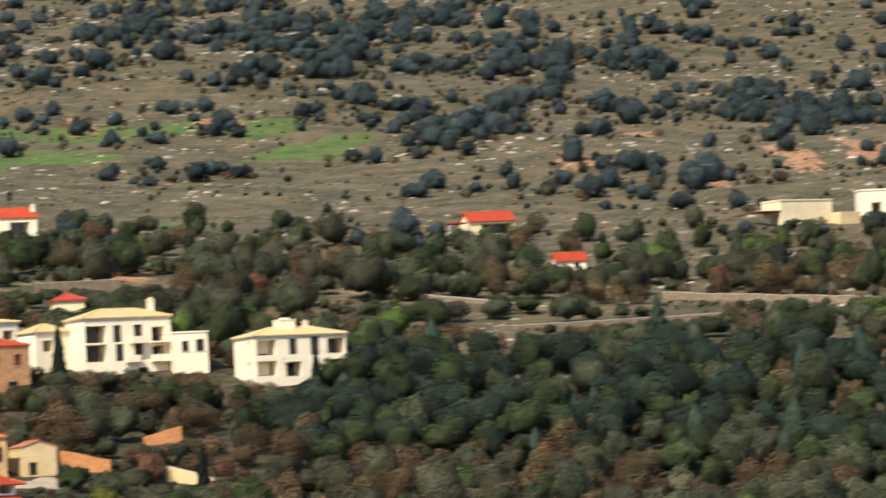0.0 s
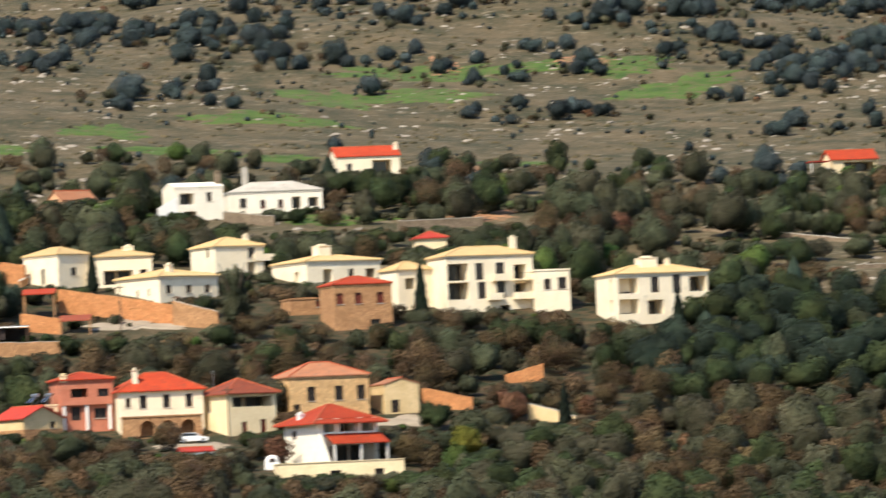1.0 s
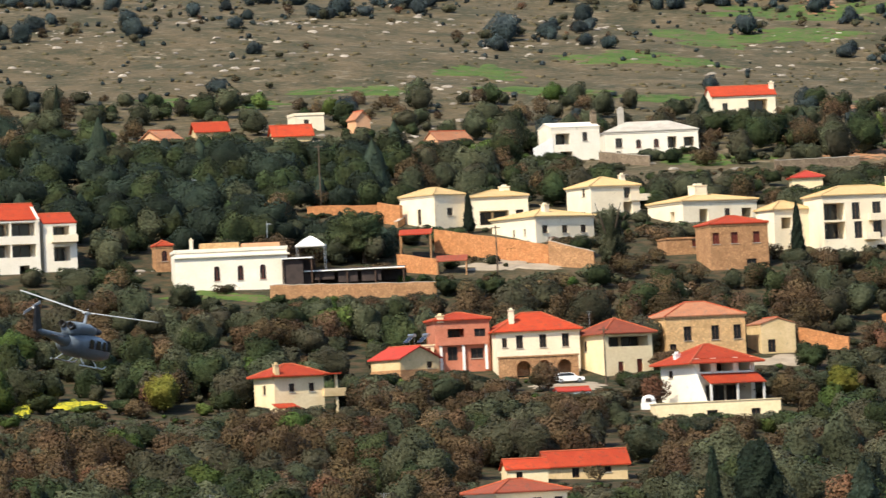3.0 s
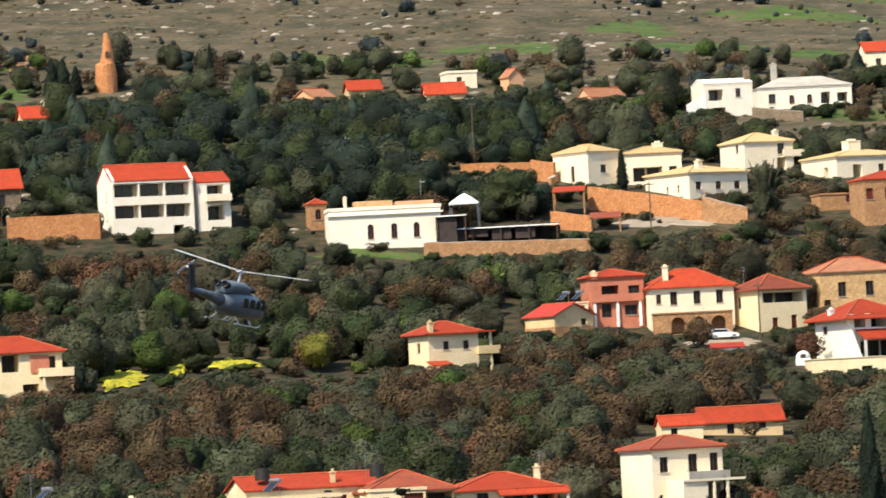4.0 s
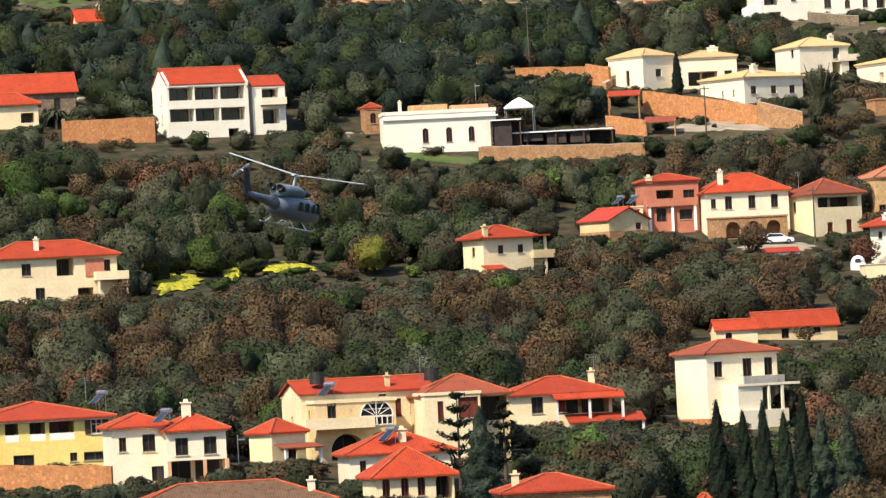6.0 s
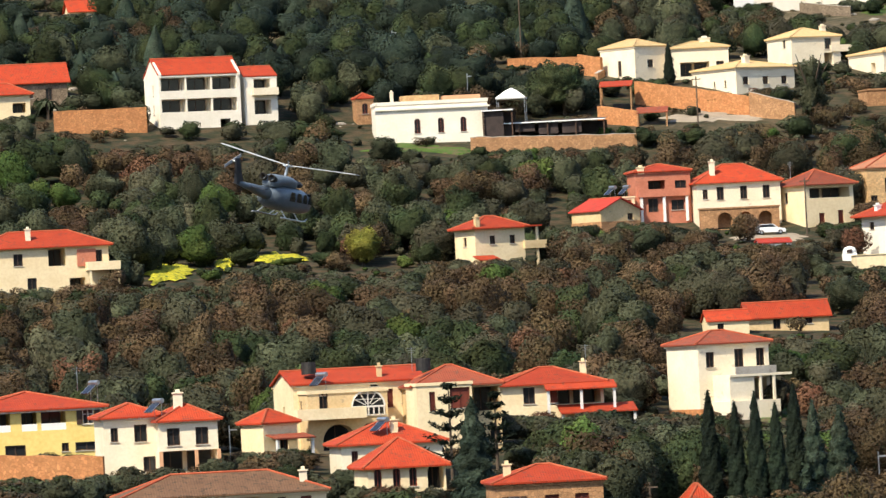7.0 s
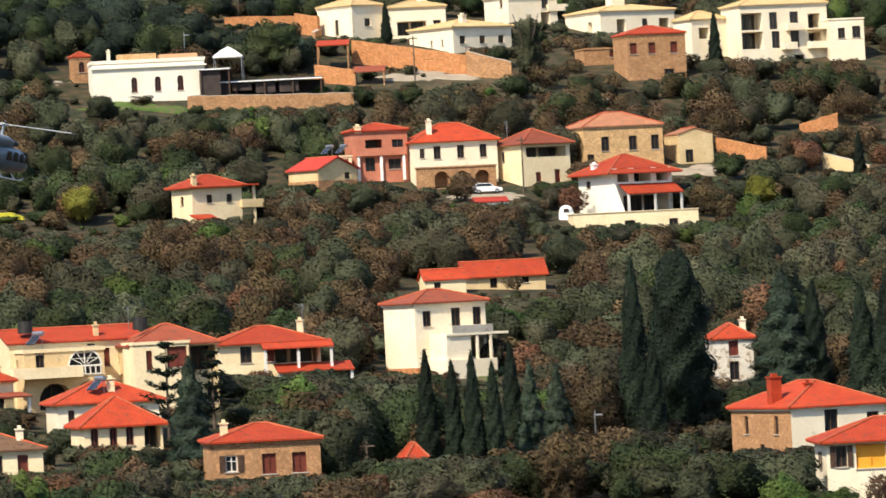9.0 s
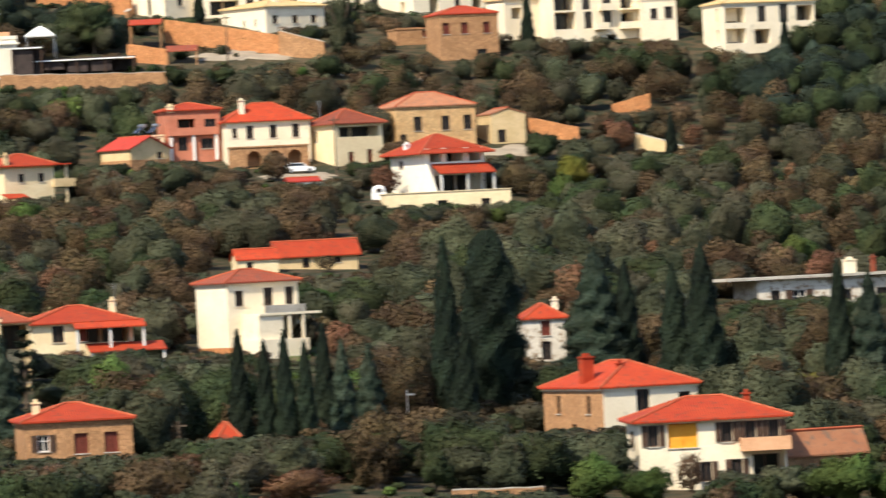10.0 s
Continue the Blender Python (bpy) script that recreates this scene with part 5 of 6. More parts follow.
def plant(kind, x, y, wide, tall, seed=0, leaves=700, z=None, turn=0):
    form, mat, size, aspect, name, label, category = KINDS[kind]
    root = thing(name, label, category, x, y, turn, z=z, group=name.replace("_", " ") + "s")
    lift = 0.0 if form in ("spire", "column") else -0.05 * tall
    points, tris, solid = crown(form, int(leaves * 0.5), size * 0.66, aspect, seed, wide, tall, (20, 14) if tall < 7 else (24, 26))
    top = new("crown", leaf_object_mesh("crown", points + np.array([0, 0, lift]), tris, solid, mat))
    top.parent = root
    part("trunk", trunk_shape(tall, 0.03 * tall + 0.06, seed, 7 if form == "bare" else 5, 0.04 if form in ("spire", "cone", "column") else 0.28), BARK, root)
    return root


# single trees that stand out
STANDING = []
for kind, x, y, wide, tall, leaves in [
    ("cypress", 0.6, 590.0, 3.36, 17.32, 3000), ("cypress", 2.2, 581.0, 2.59, 9.86, 1500), ("broad", 4.9, 600.0, 5.9, 17.56, 4200), ("cypress", 5.2, 602.0, 2.24, 7.48, 1200),
    ("pine", 15.7, 634.8, 9.37, 13.63, 3600), ("cypress", 18.7, 634.7, 3.41, 11.64, 1600), ("cypress", 22.9, 617.6, 3.64, 12.78, 1800), ("cypress", 25.6, 614.5, 4.61, 14.91, 2600),
    ("cypress", 39.1, 619.7, 2.99, 13.01, 1800), ("pine", 42.1, 619.5, 6.09, 12.46, 2400),
    ("cypress", -18.0, 560.7, 2.3, 10.42, 1500), ("cypress", -15.7, 560.8, 2.0, 9.52, 1200), ("cypress", -13.9, 559.8, 2.1, 10.27, 1200), ("cypress", -12.1, 559.9, 2.0, 9.42, 1200),
    ("cypress", -10.6, 568.9, 2.45, 10.45, 1400), ("pine", -8.9, 564.9, 3.55, 9.64, 1500), ("pine", -6.6, 571.0, 4.36, 8.71, 1600),
    ("cypress", 15.6, 963.9, 2.24, 8.94, 900), ("cypress", -35.0, 984.3, 1.93, 6.68, 700), ("cypress", 54.2, 955.6, 2.05, 6.32, 700), ("cypress", 33.5, 881.4, 2.05, 7.1, 800),
    ("cypress", -137.2, 1110.1, 3.01, 6.01, 600), ("cypress", -134.5, 1106.4, 2.6, 5.19, 600), ("cypress", -111.5, 1115.1, 1.8, 8.52, 600), ("pine", -138.4, 1103.9, 4.48, 6.98, 700),
    ("olive", -12.7, 952.9, 5.45, 13.44, 900), ("gold", -71.2, 832.9, 7.2, 6.3, 1800), ("lime", -81.0, 829.5, 6.0, 1.6, 700), ("oak", -76.3, 830.0, 5.0, 2.8, 700), ("oak", -86.6, 828.0, 5.0, 3.2, 700), ("twig", -74.0, 825.5, 5.5, 2.8, 700), ("lime", -65.4, 830.5, 3.4, 2.0, 500), ("oak", -62.5, 831.0, 5.0, 4.0, 800), ("oak", -50.3, 960.6, 12.44, 9.61, 2400), ("oak", 15.9, 881.9, 6.01, 4.58, 1000),
    ("gold", 19.3, 853.8, 6.85, 5.03, 900), ("rust", -11.6, 492.9, 7.72, 3.09, 1800), ("lime", 11.5, 494.8, 5.29, 4.19, 1500), ("lime", 15.2, 493.7, 4.83, 3.73, 1400),
    ("lime", 30.7, 495.0, 7.47, 4.83, 2000), ("lime", 34.9, 494.7, 5.71, 3.95, 1400), ("twig", -5.5, 504.0, 6.76, 7.44, 2200), ("gold", 34.3, 591.0, 5.09, 4.88, 1300),
    ("twig", 7.2, 535.9, 4.2, 2.6, 1500), ("twig", -20.8, 860.7, 6.14, 4.76, 900), ("pine", -38.5, 553.7, 5.6, 10.6, 2600), ("twig", 19.4, 505.6, 2.69, 3.81, 900),
    ("twig", -15.0, 923.9, 7.42, 4.95, 800), ("twig", -9.5, 934.9, 6.67, 3.34, 700), ("twig", -4.1, 918.0, 9.02, 4.59, 900), ("oak", -10.1, 917.9, 6.56, 4.59, 900), ("oak", -40.6, 943.1, 3.37, 2.19, 400), ("lime", -43.6, 943.9, 3.03, 1.69, 300),
    ("oak", -36.9, 936.2, 5.02, 3.18, 600), ("olive", -33.6, 933.3, 5.5, 3.34, 700), ("oak", -29.9, 935.5, 5.85, 3.51, 700), ("olive", -26.1, 934.6, 5.01, 3.67, 600), ("oak", -38.1, 944.2, 2.87, 1.52, 300), ("oak", -22.4, 934.7, 5.84, 3.84, 600), ("lime", -18.8, 940.8, 4.2, 2.35, 400),
    ("olive", -62.8, 569.6, 4.95, 3.92, 1200), ("olive", -68.6, 554.9, 4.56, 3.04, 1200), ("olive", -74.0, 544.1, 5.45, 3.47, 1400), ("olive", -76.4, 539.7, 3.93, 2.46, 1000), ("oak", -56.1, 568.3, 5.12, 3.59, 1200), ("olive", -51.6, 554.7, 3.51, 3.01, 900), ("oak", -41.1, 599.6, 4.84, 3.22, 1000), ("olive", -36.4, 597.9, 5.35, 3.0, 1000),
    ("olive", -43.7, 918.9, 5.75, 4.27, 700), ("olive", -39.2, 921.1, 5.27, 4.12, 700), ("lime", -53.6, 923.4, 4.96, 1.98, 500), ("olive", -49.2, 919.6, 4.61, 2.96, 600), ("twig", -58.4, 921.1, 4.94, 2.47, 600),
    ("oak", -61.6, 927.9, 3.65, 2.16, 500), ("olive", -75.2, 920.8, 7.42, 5.12, 900), ("olive", -71.1, 920.2, 4.94, 2.97, 600), ("twig", -17.2, 921.8, 9.06, 5.76, 1000),
    ("pine", 108.8, 976.2, 6.14, 10.53, 1200), ("oak", 19.2, 1006.9, 3.59, 3.95, 600),
    ("oak", 4.9, 1109.0, 6.98, 5.58, 700), ("oak", 9.6, 1105.0, 7.55, 6.35, 700), ("oak", 14.8, 1100.9, 7.92, 6.14, 700), ("pine", 19.5, 1096.9, 5.92, 6.91, 700), ("oak", 7.4, 1123.0, 6.04, 4.43, 600),
    ("oak", 23.4, 1093.8, 6.88, 4.33, 600), ("oak", -22.9, 1061.7, 7.6, 4.18, 700), ("pine", 2.9, 1153.0, 4.09, 4.09, 400), ("oak", -27.7, 1088.6, 5.83, 4.86, 600),
]:
    plant(kind, x, y, wide, tall, int(abs(x * 7 + y * 3)), int(leaves * 1.4))
    if kind in ("gold", "rust") or (tall > 3 and y < 640):
        STANDING.append((math.hypot(x, y), math.atan2(x, y), wide, 2.2 if kind in ("cypress", "pine", "broad") else 0.9))


def araucaria(x, y, tall):
    root = thing("araucaria", "araucaria tree with open tiers of dark branches", "tree", x, y, group="araucarias")
    part("trunk", Shape().tube((0, 0, -0.5), (0, 0, tall), 0.20, 0.05, 7), BARK, root)
    rng = np.random.default_rng(int(tall * 10))
    tiers = 6
    for k in range(tiers):
        z = tall * (0.30 + 0.66 * k / (tiers - 1))
        reach = tall * 0.30 * (1 - 0.78 * k / (tiers - 1))
        for j in range(7):
            t = 2 * math.pi * (j + 0.5 * (k % 2)) / 7
            bough = Shape()
            for _ in range(26):
                q = rng.uniform(0.15, 1.0)
                c = Vector((math.cos(t) * reach * q, math.sin(t) * reach * q, z + 0.35 * reach * q * q)) + Vector(rng.normal(size=3) * 0.1)
                d = Vector((math.cos(t + rng.normal() * 0.6), math.sin(t + rng.normal() * 0.6), rng.normal() * 0.5)) * 0.24
                e = d.cross(Vector(rng.normal(size=3))).normalized() * 0.10
                bough.face(c - d - e, c - d + e, c + d)
            bough.tube((0, 0, z), (math.cos(t) * reach, math.sin(t) * reach, z + 0.35 * reach), 0.05, 0.02, 5)
            part("bough", bough, CYPRESS, root)


araucaria(-42.4, 580.5, 9.96)
araucaria(-39.0, 592.7, 7.96)


# ---- groves and scrub ----
def headroom(x, y, r, b, reach=0.0):
    """How tall a plant may grow here: the view of each house over the valley is kept open; 0 inside a house or its yard."""
    room = 30.0
    for rh, bh, half, sight, hx, hy, w, d, c, s in SITES:
        u, v = c * (x - hx) + s * (y - hy), -s * (x - hx) + c * (y - hy)
        if abs(u) < w / 2 + 1.8 and -d / 2 - 2.2 < v < d / 2 + 1.8:
            return 0.0
        if r < rh and rh - r < 140 and abs(b - bh) < half + reach / r:
            room = min(room, 30 + (sight - 30) * r / rh - ground_z(x, y))
    return room


SITES = []
for cx, cy, x, y, w, d, yaw in YARDS:
    rh = math.hypot(cx, cy)
    turned = radians(yaw) + math.atan2(x, y)
    half = (w * abs(math.cos(turned)) + d * abs(math.sin(turned))) / 2 + 1.4
    SITES.append((rh, math.atan2(x, y), half / rh, ground_z(cx, cy) + 0.6 + 1.5 * abs(math.sin(cx * 1.7)), x, y, w, d, math.cos(radians(yaw)), math.sin(radians(yaw))))

for x0, y0, x1, y1, above, deep in CLEARINGS:
    rh, b0, b1 = math.hypot(x0 + x1, y0 + y1) / 2, math.atan2(x0, y0), math.atan2(x1, y1)
    SITES.append((rh - 0.5, (b0 + b1) / 2, abs(b1 - b0) / 2 + 0.0008, ground_z((x0 + x1) / 2, (y0 + y1) / 2) + above, (x0 + x1) / 2, (y0 + y1) / 2, math.hypot(x1 - x0, y1 - y0) - 1.5, deep - 3.0, (x1 - x0) / math.hypot(x1 - x0, y1 - y0), (y1 - y0) / math.hypot(x1 - x0, y1 - y0)))

grow = np.random.default_rng(11)
STOCK = {}
for kind, (form, mat, size, aspect, *_) in KINDS.items():
    for level, leaves, bigger, grid in ((0, 260, 0.62, (16, 10)), (1, 70, 0.92, (13, 8)), (2, 30, 1.2, (11, 7)), (3, 6, 2.0, (6, 5))):
        STOCK[kind, level] = [crown(form, int(leaves * (0.7 if form == "shrub" else 1.0)), size * bigger / (5.0 if form != "shrub" else 4.6), aspect, 100 + k, 1.0, 1.0, grid) for k in range(9)]


def hollow(x, y, scale, seed):
    return noise.noise(Vector((x / scale, y / scale, seed)))


# stretches where bare brown scrub takes over: middle and reach
BROWN = [(q[0], q[1], q[2]) for q in ((6.4, 606.0, 15), (-1.2, 618.0, 12), (-4.7, 545.0, 12), (-42.6, 771.8, 22), (-12.2, 762.9, 20), (-97.0, 756.8, 24), (30.3, 871.5, 26), (49.2, 863.6, 24), (-4.5, 925.0, 20), (24.7, 935.7, 18), (32.1, 652.2, 14), (-29.6, 797.4, 20), (-78.7, 725.7, 16))]
singles, massed = [], {}
r = 474.0
while r < 1165:
    gap = 4.8 if r < 620 else (5.2 if r < 860 else 5.4)
    b = radians(-9.0)
    while b < radians(9.4):
        b += gap / r
        rr, bb = r + grow.uniform(-0.5, 0.5) * gap, b + grow.uniform(-0.5, 0.5) * gap / r
        x, y = rr * math.sin(bb), rr * math.cos(bb)
        bearing = math.degrees(bb)
        wood = (bearing < -2.6 and 965 < rr < 1085) or (bearing > 2.9 and 905 < rr < 985)
        chance = 0.95
        if rr > 1090:
            chance = 0.74 - (rr - 1090) / 75 * 0.5
        if bearing > 2.6 and 985 < rr < 1050:
            chance = 0.42
        if bearing > 2.6 and rr >= 1050:
            chance *= 0.9
        brown = hollow(x, y, 38, 3.1) + 0.5 * hollow(x, y, 11, 7.7)
        if hollow(x, y, 26, 9.3) > 0.42 and not wood:
            chance *= 0.75
        if grow.random() > chance:
            continue
        kind = "olive"
        q = grow.random()
        if wood:
            kind = "oak" if q < 0.38 else ("spreading" if q < 0.80 else ("pine" if q < 0.86 else ("olive" if q < 0.94 else "twig")))
        elif brown > (0.06 if rr < 980 else 0.24):
            kind = "twig" if q < 0.62 else ("rust" if q < 0.66 else ("sage" if q < 0.86 else "olive"))
        elif brown > -0.12:
            kind = "olive" if q < 0.32 else ("oak" if q < 0.60 else ("sage" if q < 0.78 else ("twig" if q < 0.95 else "lime")))
        else:
            kind = "olive" if q < 0.42 else ("oak" if q < 0.80 else ("sage" if q < 0.91 else ("lime" if q < 0.95 else "twig")))
        if grow.random() < 0.55 and any(math.hypot(x - p, (y - s) * 0.5) < reach for p, s, reach in BROWN):
            kind = "twig" if q < 0.8 else "sage"
        wide = (grow.uniform(3.4, 7.4) if grow.random() < 0.7 else grow.uniform(7.0, 9.6)) * (1.0 if kind != "twig" else 0.9)
        tall = wide * grow.uniform(0.7, 1.15) * (1.25 if kind == "pine" else 1.0)
        if kind == "spreading":
            wide, tall = wide * 1.25, wide * 0.95
        if rr > 1090:
            wide, tall = wide * 0.8, tall * 0.72
        room = headroom(x, y, rr, bb, wide * 0.45)
        for far, way, broad, least in STANDING:
            if -1.5 < far - rr < 26 and abs(bb - way) * rr < broad * 0.4 + wide * 0.3:
                room = min(room, least)
        if room < 0.9:
            if room > 0.25 and grow.random() < 0.9:
                kind, tall = ("lime" if q < 0.15 else ("twig" if q < 0.45 else "olive")), room
                wide = max(room * 1.6, 2.0)
            else:
                continue
        if tall > room:
            tall = max(room, 0.9)
            wide = min(wide, tall * 1.9)
        if rr < 548 and len(singles) < 250 and tall > 2.0:
            singles.append((kind, x, y, wide, tall))
        else:
            level = 0 if rr < 640 else (1 if rr < 900 else 2)
            massed.setdefault((kind, level), []).append((x, y, wide, tall))
    r += gap * 0.92

first = {}
for k, (kind, x, y, wide, tall) in enumerate(singles):
    key = (kind, k % 6)
    if key not in first:
        ob = plant(kind, x, y, 5.0, 4.6, 200 + k, leaves=1000)
        first[key] = ob
    else:
        ob = copy_thing(first[key], pose(x, y, ground_z(x, y), 0, 0, grow.uniform(0, 360)))
    ob.scale = (wide / 5.0, wide / 5.0, tall / 4.6)

MASS = {"olive": ("olive_grove", "olive grove of silvery green crowns"), "oak": ("oak_wood", "dense dark evergreen oaks"), "pine": ("pine_wood", "dark pines on the slope"), "spreading": ("pine_grove", "dark pines with wide domed crowns"), "twig": ("brown_scrub", "leafless brown scrub"),
        "sage": ("sage_scrub", "dull sage-green scrub"), "rust": ("rust_scrub", "rust-red leafless scrub"), "lime": ("green_bushes", "fresh green bushes"), "bush": ("hill_shrubs", "dark shrubs dotted over the dry hill")}


def mass(kind, level, places):
    chunks, faces, firm, count = [], [], [], 0
    for x, y, wide, tall in places:
        proto, tris, solid = STOCK[kind, level][grow.integers(9)]
        t = grow.uniform(0, 2 * math.pi)
        c, s = math.cos(t), math.sin(t)
        chunks.append(np.stack([(c * proto[:, 0] - s * proto[:, 1]) * wide + x, (s * proto[:, 0] + c * proto[:, 1]) * wide + y, (proto[:, 2] - 0.08) * tall + ground_z(x, y)], axis=1))
        faces.append(tris + count)
        firm.append(solid)
        count += len(proto)
    ob = new(MASS[kind][0], leaf_object_mesh(MASS[kind][0], np.concatenate(chunks), np.concatenate(faces), np.concatenate(firm), KINDS[kind][1]))
    tagged(ob, MASS[kind][1], "plants", kind="stuff")


for (kind, level), places in massed.items():
    mass(kind, level, places)

# low growth in the yards and on the open strips
low = {"olive": [], "lime": [], "twig": [], "sage": []}
for _ in range(15000):
    rr, bb = math.sqrt(grow.uniform(560 ** 2, 1060 ** 2)), radians(grow.uniform(-8.8, 9.2))
    x, y = rr * math.sin(bb), rr * math.cos(bb)
    room = headroom(x, y, rr, bb)
    if 0.08 < room < 1.6:
        wide = grow.uniform(0.9, 2.0)
        q = grow.random()
        low["olive" if q < 0.5 else ("lime" if q < 0.62 else "twig")].append((x, y, wide, min(wide * 0.6, room + 0.25)))
for _ in range(5500):
    rr, bb = math.sqrt(grow.uniform(560 ** 2, 1110 ** 2)), radians(grow.uniform(-8.8, 9.2))
    x, y = rr * math.sin(bb), rr * math.cos(bb)
    if hollow(x, y, 26, 9.3) > 0.12 and headroom(x, y, rr, bb) > 2.2:
        wide = grow.uniform(1.4, 3.2)
        q = grow.random()
        low["sage" if q < 0.4 else ("olive" if q < 0.7 else ("lime" if q < 0.78 else "twig"))].append((x, y, wide, wide * 0.7))
for kind, places in low.items():
    mass(kind, 3, places)

# shrubs over the stony hill, in loose drifts
places = []
for _ in range(17000):
    rr, bb = math.sqrt(grow.uniform(1105 ** 2, 1960 ** 2)), radians(grow.uniform(-9.2, 9.4))
    x, y = rr * math.sin(bb), rr * math.cos(bb)
    drift = 0.38 * hollow(x, y, 45, 2.2) + 0.35 * hollow(x, y, 16, 5.1)
    more = min(max((rr - 1160) / 220, 0), 1) * 0.42 + (0.15 if bb > 0.02 else 0.08) + (0.28 if rr < 1200 else (0.15 if rr < 1290 else 0))
    small = grow.random() < 0.42
    if drift + more + (0.16 if small else 0) < 0.42 + 0.5 * grow.random() or headroom(x, y, rr, bb) < 3:
        continue
    if not small and rr < 1250 and grow.random() < 0.3:
        continue
    wide = grow.uniform(0.9, 2.2) if small else (grow.uniform(3.0, 6.0) if grow.random() < 0.7 else grow.uniform(5.5, 9.0))
    places.append((x, y, wide, wide * grow.uniform(0.65, 1.0)))
mass("bush", 2, [q for q in places if q[2] > 2.3])
mass("sage", 3, [(x + 9 * math.sin(y), y + 11 * math.cos(x), w * 0.5, h * 0.4) for x, y, w, h in places if w > 2.3])
mass("twig", 3, [(x - 12 * math.cos(y), y + 13 * math.sin(2 * x), w * 0.5, h * 0.4) for x, y, w, h in places[::2] if w > 2.3])
mass("rust", 3, [(x + 14 * math.cos(y), y + 16 * math.sin(x), w * 0.45, h * 0.35) for x, y, w, h in places[::9] if w > 2.3])
mass("bush", 3, [q for q in places if q[2] <= 2.3])

# loose stones on the hill
rocks = Shape()
for _ in range(9000):
    rr, bb = math.sqrt(grow.uniform(940 ** 2, 1900 ** 2)), radians(grow.uniform(-9.2, 9.4))
    x, y = rr * math.sin(bb), rr * math.cos(bb)
    if hollow(x, y, 30, 6.4) + 0.35 * hollow(x, y, 9, 1.4) < 0.0:
        continue
    s = grow.uniform(0.15, 0.75) ** 1.3
    z = ground_z(x, y)
    ring = [[(x + s * q * math.cos(t + j) * grow.uniform(0.7, 1.3) * 1.5, y + s * q * math.sin(t + j) * grow.uniform(0.7, 1.3), z + h * s) for t in np.arange(5) * 2 * math.pi / 5] for j, (q, h) in enumerate(((1.0, -0.3), (0.95, 0.25), (0.5, 0.6)))]
    rocks.rings(ring)
tagged(new("loose_rocks", mesh_of("loose_rocks", rocks, ROCK)), "pale limestone rocks on the hillside", "rocks", kind="stuff")


# dry grass tussocks between the stones
tufts = Shape()
for _ in range(12000):
    rr, bb = math.sqrt(grow.uniform(1060 ** 2, 1800 ** 2)), radians(grow.uniform(-9.0, 9.2))
    x, y = rr * math.sin(bb), rr * math.cos(bb)
    if hollow(x, y, 22, 4.9) + 0.6 * hollow(x, y, 7, 8.4) < -0.05:
        continue
    s = grow.uniform(0.4, 1.1)
    z, lean = ground_z(x, y), grow.uniform(-0.3, 0.3)
    foot = [(x + s * math.cos(t) * grow.uniform(0.7, 1.2), y + s * math.sin(t) * grow.uniform(0.7, 1.2), z - 0.15) for t in np.arange(6) * math.pi / 3]
    crest = [(x + 0.6 * s * math.cos(t) * grow.uniform(0.6, 1.2) + lean * s, y + 0.6 * s * math.sin(t), z + s * grow.uniform(0.2, 0.45)) for t in np.arange(6) * math.pi / 3]
    tufts.rings([foot, crest])
tagged(new("grass_tussocks", mesh_of("grass_tussocks", tufts, TUSSOCK, smooth=True)), "dry brownish grass tussocks on the hillside", "grass", kind="stuff")


